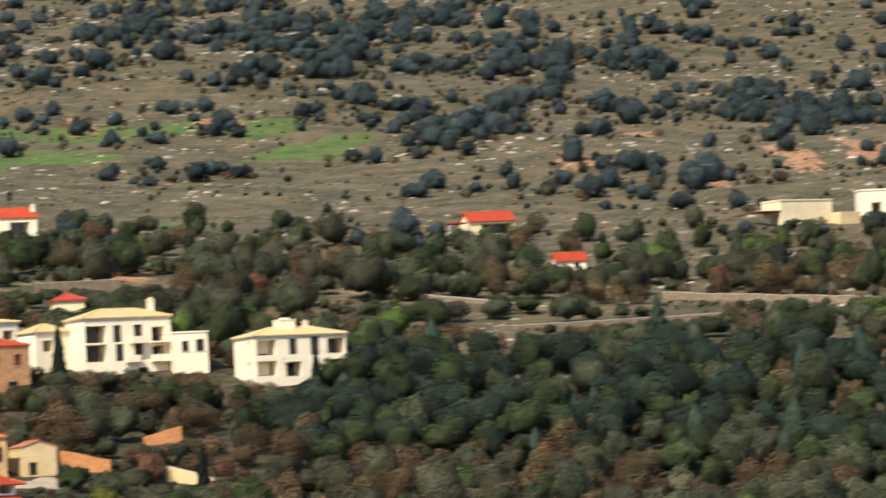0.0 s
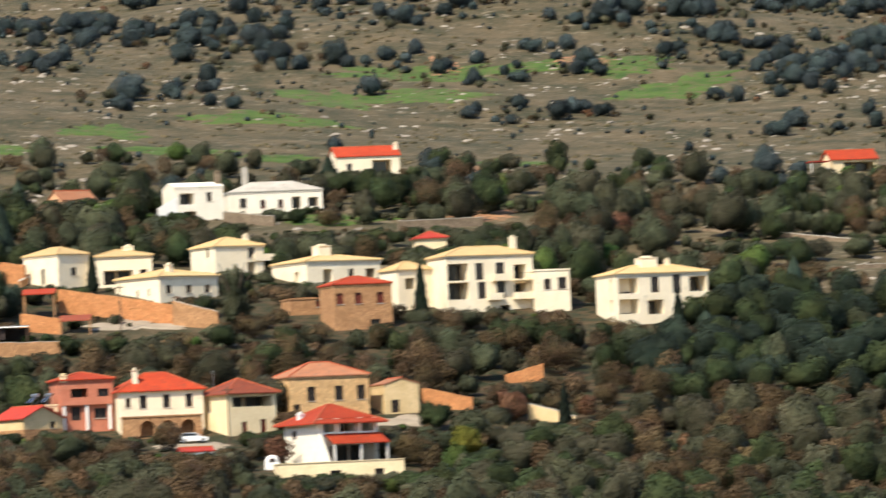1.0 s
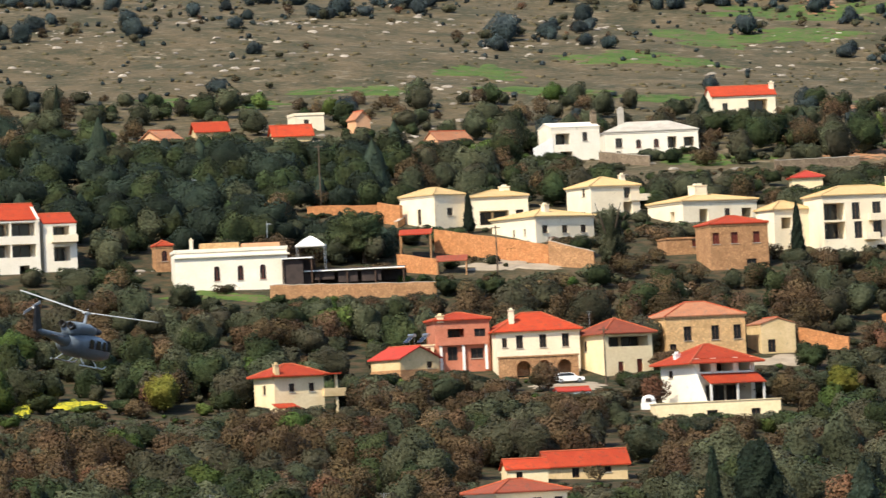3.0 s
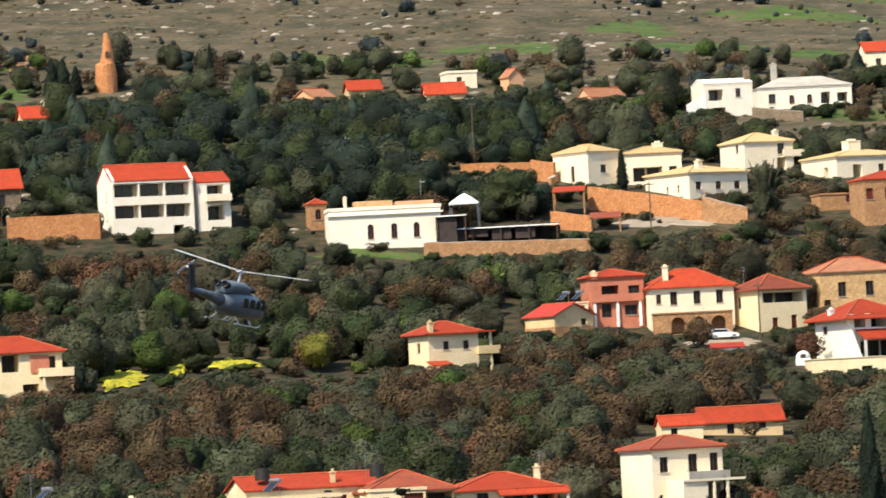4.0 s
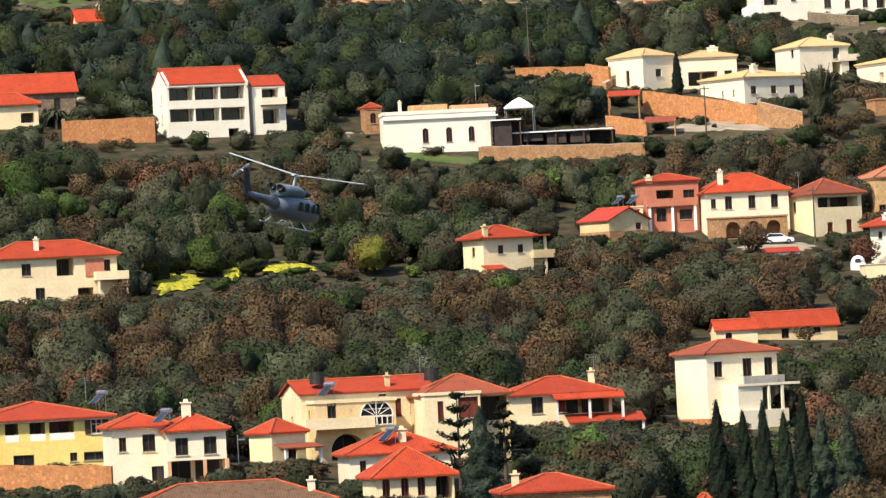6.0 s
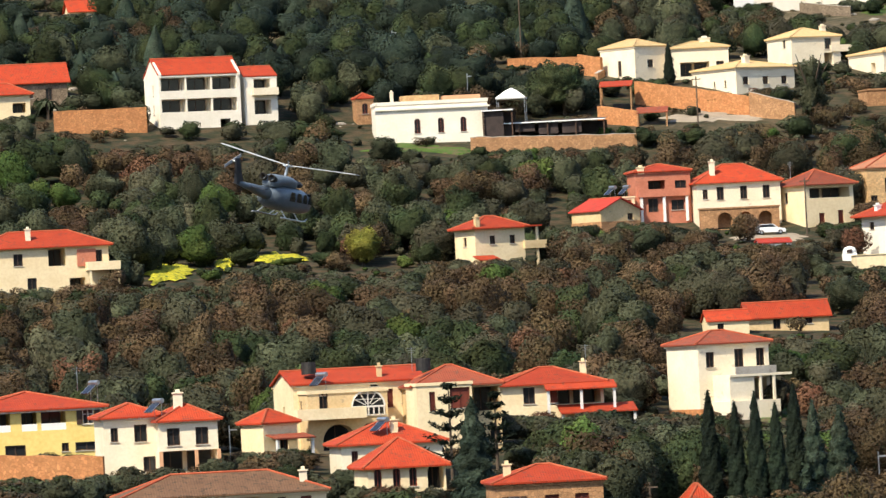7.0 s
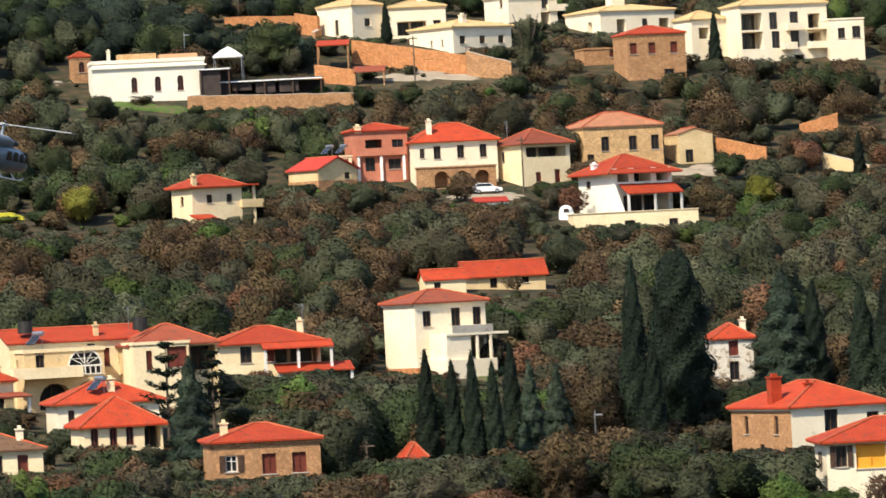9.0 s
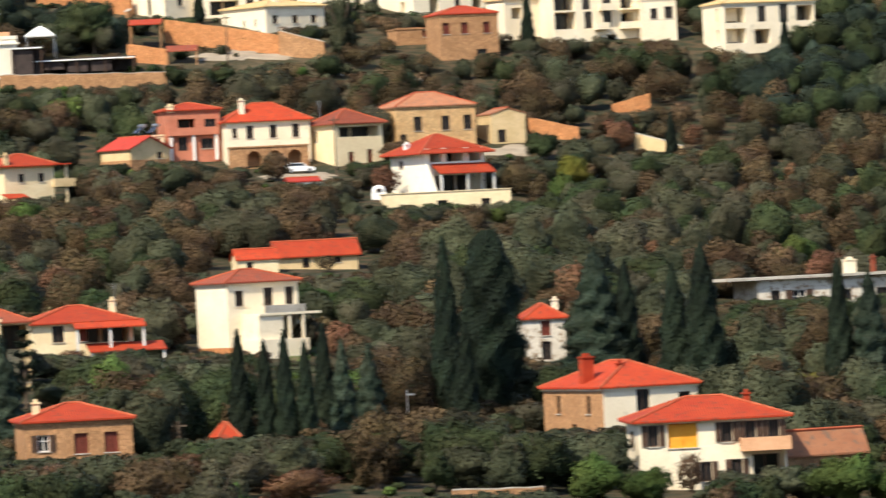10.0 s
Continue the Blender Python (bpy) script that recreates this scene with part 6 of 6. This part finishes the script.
# ---- patches of ground ----
for name, label, category, mat, x, y, along, across, turn, seed in [
    ("meadow", "fresh green meadow strip on the hill", "meadow", MEADOW, 27.7, 1360.8, 53.64, 29.0, 2, 1),
    ("meadow", "fresh green meadow strip on the hill", "meadow", MEADOW, 79.0, 1335.9, 15.25, 48.0, -30, 2),
    ("meadow", "fresh green meadow strip on the hill", "meadow", MEADOW, 64.7, 1364.7, 31.94, 31.0, 4, 12),
    ("meadow", "fresh green meadow strip on the hill", "meadow", MEADOW, -8.7, 1254.9, 32.24, 20.0, 6, 3),
    ("meadow", "fresh green meadow strip on the hill", "meadow", MEADOW, -38.5, 1220.3, 17.47, 24.0, 0, 4),
    ("meadow", "fresh green meadow strip on the hill", "meadow", MEADOW, 6.3, 1307.0, 21.88, 48.0, 8, 13),
    ("meadow", "green grass between the bushes", "meadow", MEADOW, 38.7, 1179.5, 17.65, 17.0, 0, 14),
    ("meadow", "green grass above the ochre bank", "meadow", MEADOW, 31.4, 1101.6, 12.87, 11.0, 0, 15),
    ("bare_earth", "bare ochre bank on the slope", "bare earth", EARTH, 49.0, 1091.0, 8.79, 12.0, 0, 16),
    ("meadow", "green grass strip above the hill cottages", "meadow", MEADOW, -86.9, 1161.5, 26.93, 18.0, 3, 41),
    ("meadow", "green grass strip above the hill cottages", "meadow", MEADOW, -60.6, 1180.2, 23.18, 17.0, -3, 42),
    ("meadow", "green grass strip above the hill cottages", "meadow", MEADOW, -26.0, 1185.6, 25.33, 19.0, 4, 43),
    ("meadow", "green grass strip above the hill cottages", "meadow", MEADOW, -6.0, 1182.0, 15.67, 13.0, 0, 44),
    ("meadow", "green grass strip above the hill cottages", "meadow", MEADOW, 26.9, 1313.8, 23.18, 27.0, 5, 45),
    ("meadow", "green meadow below the ruined tower", "meadow", MEADOW, -148.1, 1100.6, 14.95, 29.0, 0, 5),
    ("meadow", "green meadow below the ruined tower", "meadow", MEADOW, -155.1, 1139.0, 11.27, 27.0, 0, 6),
    ("lawn", "green lawn below the white villa", "lawn", MEADOW, 2.7, 1081.0, 23.16, 17.0, 3, 7),
    ("lawn", "small green lawn beside the tall house", "lawn", MEADOW, -14.2, 666.9, 3.82, 23.0, 0, 8),
    ("lawn", "green grass below the low white house", "lawn", MEADOW, -70.5, 934.2, 17.53, 8.0, 0, 9),
    ("bare_earth", "bare orange earth bank", "bare earth", EARTH, 29.1, 1369.8, 8.0, 22.0, 0, 21),
    ("bare_earth", "bare orange earth bank", "bare earth", EARTH, 59.8, 1368.9, 13.56, 21.0, 0, 22),
    ("bare_earth", "bare stony earth bank", "bare earth", EARTH, 26.3, 1165.8, 9.81, 24.0, 0, 23),
    ("bare_earth", "bare reddish earth on the slope", "bare earth", EARTH, 149.7, 1347.2, 7.19, 14.0, 0, 24),
    ("bare_earth", "bare reddish earth on the slope", "bare earth", EARTH, 151.5, 1250.3, 6.27, 40.0, 0, 25),
    ("bare_earth", "bare reddish earth on the slope", "bare earth", EARTH, 171.2, 1265.0, 8.78, 48.0, 0, 26),
    ("bare_earth", "bare reddish earth on the slope", "bare earth", EARTH, 187.5, 1273.9, 10.52, 69.0, 0, 27),
    ("bare_earth", "bare reddish earth on the slope", "bare earth", EARTH, 130.8, 1295.8, 13.82, 28.0, 0, 28),
    ("bare_earth", "stony earth bank near the tower", "bare earth", EARTH, -150.0, 1146.8, 11.33, 26.0, 0, 29),
    ("bare_earth", "ochre bank above the villas", "bare earth", EARTH, 29.3, 1082.7, 10.69, 12.0, 0, 30),
    ("yellow_flowers", "patch of bright yellow flowers", "flowers", BLOOM, -89.1, 830.2, 2.44, 12.0, 0, 31),
    ("yellow_flowers", "patch of bright yellow flowers", "flowers", BLOOM, -83.0, 837.9, 6.72, 10.0, 0, 32),
    ("yellow_flowers", "patch of bright yellow flowers", "flowers", BLOOM, -95.3, 815.4, 5.28, 21.0, 0, 33),
    ("road", "pale concrete ramp below the ochre wall", "road", ROADWAY, -27.9, 957.5, 15.41, 8.0, -8, 34),
    ("road", "pale yard of trodden earth", "road", ROADWAY, 11.1, 887.9, 9.55, 8.0, 0, 35),
    ("road", "pale yard beside the white car", "road", ROADWAY, -18.0, 866.8, 10.06, 9.0, 0, 36),
]:
    patch(name, label, category, mat, x, y, along, across, turn, seed=seed, lift=0.14 if name != "yellow_flowers" else 0.5, humps=0.2 if name in ("bare_earth", "yellow_flowers") else 0.06, lobes=0.2 if name == "yellow_flowers" else 1.0)


# ---- garden and retaining walls ----
def wall_run(label, mat, x0, y0, x1, y1, tall0, tall1, thick=0.6, name="stone_wall"):
    """A wall that follows the ground from one end to the other, with an uneven top."""
    n = max(4, int(math.hypot(x1 - x0, y1 - y0) / 1.1))
    rng = random.Random(int(x0 * 13 + y0))
    ux, uy = (x1 - x0), (y1 - y0)
    length = math.hypot(ux, uy)
    nx, ny = -uy / length * thick / 2, ux / length * thick / 2
    rings = []
    for k in range(n + 1):
        t = k / n
        px, py = x0 + ux * t, y0 + uy * t
        g = ground_z(px, py)
        top = g + tall0 + (tall1 - tall0) * t + rng.uniform(-0.07, 0.07)
        rings.append([(px - nx, py - ny, g - 1.2), (px + nx, py + ny, g - 1.2), (px + nx, py + ny, top), (px - nx, py - ny, top)])
    body = Shape().rings(rings)
    root = thing(name, label, "wall", (x0 + x1) / 2, (y0 + y1) / 2)
    base = root.matrix_world.inverted()
    body.v = [tuple(base @ Vector(p)) for p in body.v]
    part("masonry", body, mat, root)
    cap = Shape().rings([[tuple(base @ Vector((p[0] * 1.0, p[1], p[2] + dz))) for p, dz in ((ring[3], 0.004), (ring[2], 0.004), (ring[2], 0.10), (ring[3], 0.10))] for ring in rings])
    part("coping", cap, CONCRETE if mat is not OCHRE_STONE else OCHRE_STONE, root)


for q in WALLS:
    wall_run(*q)


# ---- terrace furniture and small structures ----
def pergola(label, x, y, w, d, tall, roof_mat, tiled):
    root = thing("pergola", label, "pergola", x, y)
    s = Shape()
    if tiled:
        s.rings([[(-w / 2, -d / 2, tall), (w / 2, -d / 2, tall), (w / 2, -d / 2, tall + 0.15), (-w / 2, -d / 2, tall + 0.15)], [(-w / 2, d / 2, tall + 0.9), (w / 2, d / 2, tall + 0.9), (w / 2, d / 2, tall + 1.05), (-w / 2, d / 2, tall + 1.05)]])
    else:
        for k in range(6):
            a0, a1 = -w / 2 + w * k / 6, -w / 2 + w * (k + 1) / 6
            s.face((a0, -d / 2, tall), (a1, -d / 2, tall - 0.05), (a1, d / 2, tall + 0.35), (a0, d / 2, tall + 0.4))
            s.face((a0, d / 2, tall + 0.36), (a1, d / 2, tall + 0.31), (a1, -d / 2, tall - 0.09), (a0, -d / 2, tall - 0.04))
    part("canopy", s, roof_mat, root)
    # dark sheets: net sides, and the shade below the canopy put in as colour
    if not tiled:
        part("hanging_cloth", Shape().box(-w / 2, w / 2, d / 2 - 0.08, d / 2 - 0.02, 0.2, tall - 0.1), roof_mat, root)
        part("eave_strip", Shape().box(-w / 2, w / 2, -d / 2 - 0.10, -d / 2 - 0.02, tall - 0.16, tall + 0.02), CANVAS, root)
        for k in range(int(w / 3.5)):
            a = -w / 2 + 3.5 * k
            part("hanging_cloth", Shape().box(a + 0.3, a + 3.2, -d / 2 + 0.5, -d / 2 + 0.56, 0.3 + 0.5 * (k % 3 == 1), tall - 0.1), roof_mat, root)
    n = max(2, int(w / 3.5) + 1)
    for k in range(n):
        u = -w / 2 + 0.2 + (w - 0.4) * k / (n - 1)
        for v in (-d / 2 + 0.2, d / 2 - 0.2):
            part("post", Shape().box(u - 0.1, u + 0.1, v - 0.1, v + 0.1, -1.5, tall + (0.3 if v < 0 and tiled else -0.05)), DARK_WOOD if not tiled else STONE, root)


pergola("tiled pergola on stone posts beside the terrace", -42.5, 964.0, 4.99, 4.5, 3.44, RED_TILE, True)
pergola("small tiled shelter at the terrace end", -36.7, 952.2, 4.76, 3.0, 1.7, OLD_TILE, True)
pergola("dark shade canopy over the restaurant terrace", -52.0, 944.5, 17.28, 6.0, 2.19, NET_AND_SHADE, False)
pergola("dark shade canopy beside the flat white house", -59.3, 943.0, 4.72, 6.0, 4.21, NET_AND_SHADE, False)

tent = thing("white_tent", "white peaked canvas tent above the terrace", "tent", -57.9, 953.1)
w, t0, t1 = 2.21, 3.91, 5.62
cloth = Shape().rings([[(-w, -w, t0), (w, -w, t0), (w, w, t0), (-w, w, t0)], [(-w * 1.02, -w * 1.02, t0 + 0.25), (w * 1.02, -w * 1.02, t0 + 0.25), (w * 1.02, w * 1.02, t0 + 0.25), (-w * 1.02, w * 1.02, t0 + 0.25)], [(-w * 0.4, -w * 0.4, t0 + (t1 - t0) * 0.75), (w * 0.4, -w * 0.4, t0 + (t1 - t0) * 0.75), (w * 0.4, w * 0.4, t0 + (t1 - t0) * 0.75), (-w * 0.4, w * 0.4, t0 + (t1 - t0) * 0.75)], [(-0.1, -0.1, t1), (0.1, -0.1, t1), (0.1, 0.1, t1), (-0.1, 0.1, t1)]])
part("canopy", cloth, CANVAS, tent)
for sx in (-1, 1):
    for sy in (-1, 1):
        part("post", Shape().tube((sx * w * 0.95, sy * w * 0.95, -1), (sx * w * 0.95, sy * w * 0.95, t0 + 0.1), 0.06, 0.06, 6), STEEL, tent)

oven = thing("garden_oven", "white domed garden oven on the terrace", "oven", -7.2, 840.0)
part("base", Shape().box(-1.0, 1.0, -0.8, 0.8, -0.5, 0.9), PURE, oven)
part("dome", Shape().rings([[(q * math.cos(t), q * math.sin(t) * 0.8, z) for t in np.arange(12) * math.pi / 6] for q, z in ((0.95, 0.9), (0.9, 1.3), (0.65, 1.7), (0.15, 1.9))]), PURE, oven, smooth=True)
# a solid dark block painted as the shaded hollow of the oven
part("mouth", Shape().box(-0.35, 0.35, -0.86, -0.7, 0.95, 1.45), NET_AND_SHADE, oven)


def utility_pole(x, y, tall, wood=True):
    root = thing("utility_pole", "weathered wooden utility pole with a crossarm" if wood else "pale metal lamp pole with a short arm", "pole", x, y, group="utility poles")
    part("pole", Shape().tube((0, 0, -1), (0, 0, tall), 0.13 if wood else 0.07, 0.09 if wood else 0.05, 8), BARK if wood else STEEL, root)
    part("crossarm", Shape().box(-0.7 if wood else -0.05, 0.7, -0.06, 0.06, tall - 0.5, tall - 0.36), BARK if wood else STEEL, root)


for x, y, tall, wood in [(-59.4, 1010.1, 10.48, True), (-29.9, 952.5, 7.15, True), (-13.1, 867.9, 8.07, True), (-79.5, 1004.7, 5.93, False), (-98.2, 819.1, 5.3, False),
                         (-97.6, 819.1, 4.12, False), (-23.1, 550.5, 2.95, True), (-30.0, 581.3, 3.22, False), (-124.2, 962.8, 5.72, False), (-65.0, 961.7, 6.01, False), (-63.9, 590.6, 4.77, False), (9.2, 912.0, 5.21, True), (-3.3, 580.0, 3.63, False)]:
    utility_pole(x, y, tall, wood)


def ruined_mill(x, y):
    root = thing("ruined_mill_tower", "ruined reddish stone mill tower with a broken top", "tower", x, y)
    rings = []
    for z, r, ox in ((-1.5, 2.05, 0), (0, 2.0, 0), (2.5, 1.9, 0.02), (4.6, 1.75, 0.05), (5.0, 1.25, 0.35), (7.0, 1.0, 0.45), (8.6, 0.7, 0.4), (10.2, 0.35, 0.3)):
        rings.append([(ox + r * math.cos(t) * (1 + 0.06 * math.sin(5 * t + z)), r * math.sin(t), z + 0.25 * math.sin(3 * t + z)) for t in np.arange(14) * 2 * math.pi / 14])
    part("masonry", Shape().rings(rings), OCHRE_STONE, root)
    # no hole is cut: a dark block gives the opening its shade
    part("opening", Shape().box(0.2, 0.8, -1.28, -0.8, 6.0, 7.0), NET_AND_SHADE, root)


ruined_mill(-129.8, 1112.1)


def palm(x, y, tall):
    root = thing("palm_tree", "small date palm with arching fronds", "tree", x, y)
    part("trunk", Shape().tube((0, 0, -0.5), (0, 0, tall * 0.55), 0.28, 0.22, 8), BARK, root)
    rng = random.Random(5)
    for k in range(22):
        t, up = 2 * math.pi * k / 22 + rng.random() * 0.2, rng.uniform(0.1, 1.0)
        s, last = Shape(), None
        for j in range(6):
            q = j / 5
            p = Vector((math.cos(t) * tall * 0.5 * q, math.sin(t) * tall * 0.5 * q, tall * (0.55 + 0.45 * up * q - 0.55 * q * q)))
            side = Vector((-math.sin(t), math.cos(t), -0.2)) * 0.35 * (1 - 0.8 * q)
            if last:
                s.face(last[0] - last[1], p - side, p, last[0])
                s.face(last[0], p, p + side, last[0] + last[1])
            last = (p, side)
        part("frond", s, OLIVE, root)


palm(-127.7, 948.2, 4.44)


# ---- the parked car ----
def parked_car(x, y, yaw, paint):
    root = thing("parked_car", "white hatchback parked in the yard", "car", x, y, yaw, z=ground_z(x, y) + 0.14)
    prof = [(-2.0, 0.30), (2.0, 0.28), (2.08, 0.55), (1.95, 0.78), (1.05, 0.93), (-1.9, 0.95), (-2.05, 0.7)]
    part("body", Shape().rings([[(px, sy * 0.85, pz) for px, pz in prof] for sy in (-1, 1)]), paint, root)
    cab = [(1.0, 0.935), (0.35, 1.42), (-1.35, 1.46), (-1.95, 0.955)]
    part("cabin", Shape().rings([[(px, sy * (0.80 if pz < 1.2 else 0.66), pz) for px, pz in cab] for sy in (-1, 1)]), paint, root)
    for sy in (-1, 1):
        part("side_window", Shape().face((0.75, sy * 0.80, 1.0), (0.3, sy * 0.685, 1.36), (-1.3, sy * 0.685, 1.38), (-1.65, sy * 0.80, 1.0)), GLASS, root)
        for wx in (-1.3, 1.3):
            tyre = part("wheel", Shape().tube((wx, sy * 0.70, 0.30), (wx, sy * 0.88, 0.30), 0.31, 0.31, 16), IRON, root)
            part("rim", Shape().tube((wx, sy * 0.875, 0.30), (wx, sy * 0.90, 0.30), 0.19, 0.17, 12), STEEL, tyre)
    part("windscreen", Shape().face((1.0, -0.7, 1.0), (1.0, 0.7, 1.0), (0.42, 0.6, 1.40), (0.42, -0.6, 1.40)), GLASS, root)


CAR_WHITE = material("white_car_paint", (0.78, 0.78, 0.78), (0.82, 0.82, 0.82), size=1, rough=0.25, bump=0.0, gloss=0.5)
parked_car(-18.2, 869.8, 12, CAR_WHITE)


# ---- the helicopter ----
HULL = material("blue_grey_aircraft_paint", (0.095, 0.12, 0.15), (0.14, 0.175, 0.21), size=1.2, rough=0.38, bump=0.05, gloss=0.5, spots=(0.11, 0.14, 0.17), spot_at=0.62)
DARK_HULL = material("dark_aircraft_paint", (0.018, 0.022, 0.03), (0.035, 0.04, 0.05), size=1.0, rough=0.5, bump=0.05)
BLADE = material("pale_grey_blade", (0.34, 0.36, 0.38), (0.44, 0.46, 0.48), size=1.0, rough=0.4, bump=0.05)
SOOT = material("sooty_metal", (0.012, 0.011, 0.01), (0.03, 0.027, 0.024), size=0.5, rough=0.7)


def station(x, half, low, high, power=2.6, k=20):
    mid, tall = (low + high) / 2, (high - low) / 2
    ring = []
    for i in range(k):
        t = 2 * math.pi * i / k
        c, s = math.cos(t), math.sin(t)
        ring.append((x, half * math.copysign(abs(c) ** (2 / power), c), mid + tall * math.copysign(abs(s) ** (2 / power), s)))
    return ring


def helicopter(m):
    root = new("helicopter")
    root.matrix_world = m
    tagged(root, "blue-grey twin-engine utility helicopter flying with skids", "helicopter")
    hull = part("fuselage", Shape().rings([station(*q) for q in ((4.35, 0.25, 0.95, 1.25), (4.15, 0.62, 0.78, 1.50), (3.6, 0.98, 0.62, 1.85), (2.9, 1.22, 0.52, 2.22), (2.2, 1.32, 0.48, 2.42), (0.5, 1.36, 0.46, 2.46), (-1.2, 1.32, 0.50, 2.42), (-2.0, 1.05, 0.72, 2.30), (-2.7, 0.62, 1.05, 2.10))]), HULL, root, smooth=True)
    boom = part("tail_boom", Shape().rings([station(*q, 2.2) for q in ((-2.4, 0.58, 1.10, 2.12), (-4.0, 0.42, 1.32, 2.10), (-6.0, 0.28, 1.60, 2.12), (-7.6, 0.18, 1.80, 2.16))]), HULL, root, smooth=True)
    part("tail_fin", Shape().rings([[(-7.0, y0, 2.0), (-8.0, y0, 1.85), (-8.9, y1, 3.75), (-8.35, y1, 3.85)] for y0, y1 in ((-0.14, -0.06), (0.14, 0.06))]), DARK_HULL, boom)
    for sy in (-1, 1):
        part("stabiliser", Shape().rings([[(-5.1, sy * 0.25, 1.88), (-5.8, sy * 0.25, 1.86), (-5.75, sy * 1.4, 1.86), (-5.3, sy * 1.4, 1.88)], [(-5.1, sy * 0.25, 1.96), (-5.8, sy * 0.25, 1.92), (-5.75, sy * 1.4, 1.92), (-5.3, sy * 1.4, 1.95)]]), DARK_HULL, boom)
    part("tail_rotor_hub", Shape().tube((-8.6, 0.05, 3.55), (-8.6, 0.38, 3.55), 0.09, 0.09, 10), STEEL, boom)
    for a in (25, 205):
        d = Vector((math.cos(radians(a)), 0, math.sin(radians(a))))
        side = Vector((-d.z, 0, d.x)) * 0.12
        c = Vector((-8.6, 0.34, 3.55))
        part("tail_rotor_blade", Shape().rings([[c + d * q - side, c + d * q + side, c + d * q + side + Vector((0, 0.03, 0)), c + d * q - side + Vector((0, 0.03, 0))] for q in (0.1, 1.28)]), BLADE, boom)
    cowl = part("engine_cowling", Shape().rings([station(*q, 3.0) for q in ((1.75, 0.30, 2.35, 2.62), (1.2, 0.62, 2.30, 3.05), (0.3, 0.80, 2.30, 3.22), (-1.4, 0.86, 2.25, 3.18), (-2.3, 0.72, 2.15, 3.05), (-2.75, 0.45, 2.1, 2.85))]), HULL, root, smooth=True)
    for sy in (-0.34, 0.34):
        part("exhaust", Shape().rings([[(x, sy * 1.1 + r * math.cos(t), z + r * math.sin(t)) for t in np.arange(14) * 2 * math.pi / 14] for x, r, z in ((-2.3, 0.27, 2.74), (-3.05, 0.29, 2.86), (-3.05, 0.23, 2.86), (-2.5, 0.22, 2.78))]), SOOT, cowl, smooth=True)
        part("air_intake", Shape().rings([station(x, 0.24, 2.55, 2.98, 3.0, 12) for x in (1.28, 1.34)]) if sy < 0 else Shape().box(-1.9, -0.6, 0.78, 0.92, 2.5, 2.8), SOOT, cowl)
    part("mast", Shape().tube((0.05, 0, 3.1), (0.1, 0, 4.15), 0.13, 0.10, 10), STEEL, root)
    hub = part("rotor_hub", Shape().tube((0.1, 0, 3.92), (0.1, 0, 4.12), 0.30, 0.26, 12).box(-0.55, 0.75, -0.14, 0.14, 3.96, 4.08), STEEL, root)
    for a in (-106, 74):
        d = Vector((math.cos(radians(a)), math.sin(radians(a)), 0.05))
        side = Vector((-d.y, d.x, 0)) * 0.30
        c = Vector((0.1, 0, 4.02))
        rings = []
        for q in (0.25, 0.9, 1.0, 3.0, 5.0, 7.2):
            wide = 0.35 if q < 0.95 else 1.0
            p = c + d * q + Vector((0, 0, 0.02 * q))
            rings.append([p - side * wide, p + side * wide, p + side * wide * 0.6 + Vector((0, 0, 0.07)), p - side * wide * 0.5 + Vector((0, 0, 0.06))])
        part("rotor_blade", Shape().rings(rings), BLADE, hub)
    bar = Shape().tube((0.1 - 1.25, -0.65, 4.3), (0.1 + 1.25, 0.65, 4.3), 0.035, 0.035, 6)
    part("stabiliser_bar", bar, STEEL, hub)
    for sy in (-1, 1):
        skid = Shape()
        path = [(-1.7, sy * 1.28, 0.02), (2.1, sy * 1.28, 0.02), (2.5, sy * 1.28, 0.10), (2.75, sy * 1.28, 0.28)]
        for p, q in zip(path, path[1:]):
            skid.tube(p, q, 0.06, 0.06, 8)
        rail = part("skid", skid, STEEL, root)
        for wx in (-0.9, 1.3):
            part("cross_tube", Shape().tube((wx, sy * 1.28, 0.03), (wx, sy * 0.75, 0.58), 0.05, 0.05, 7), STEEL, rail)
        for x0, x1 in ((2.95, 2.25), (2.1, 1.35), (1.15, 0.2), (0.0, -0.95)):
            z0 = 1.42
            part("side_window", Shape().rings([[(x0, sy * 1.30, z0), (x1, sy * 1.345, z0), (x1, sy * 1.335, 2.12), (x0 - 0.12, sy * 1.24, 2.08)], [(x0, sy * 1.355, z0), (x1, sy * 1.385, z0), (x1, sy * 1.36, 2.12), (x0 - 0.12, sy * 1.27, 2.08)]]), GLASS, hull)
        part("windscreen", Shape().rings([[(3.75, sy * 0.08, 1.80), (3.65, sy * 0.86, 1.72), (3.0, sy * 1.02, 2.16), (3.0, sy * 0.08, 2.26)], [(3.82, sy * 0.08, 1.84), (3.72, sy * 0.90, 1.74), (3.06, sy * 1.05, 2.20), (3.04, sy * 0.08, 2.30)]]), GLASS, hull)
        part("equipment_pod", Shape().rings([station(x, r, 0.95 - r, 0.95 + r, 2.0, 10) for x, r in ((1.1, 0.05), (0.9, 0.2), (-0.6, 0.2), (-0.9, 0.08))]) if sy < 0 else Shape().box(0.2, 0.9, 1.36, 1.62, 0.7, 0.95), DARK_HULL, hull)
    part("radome", Shape().rings([station(x, r, 2.55 - r * 0.2, 2.55 + r, 2.0, 14) for x, r in ((2.7, 0.1), (2.5, 0.42), (2.0, 0.5), (1.6, 0.3))]), DARK_HULL, root, smooth=True)


helicopter(pose(-48.3, 487.6, 40.6, 15, 5, 70))
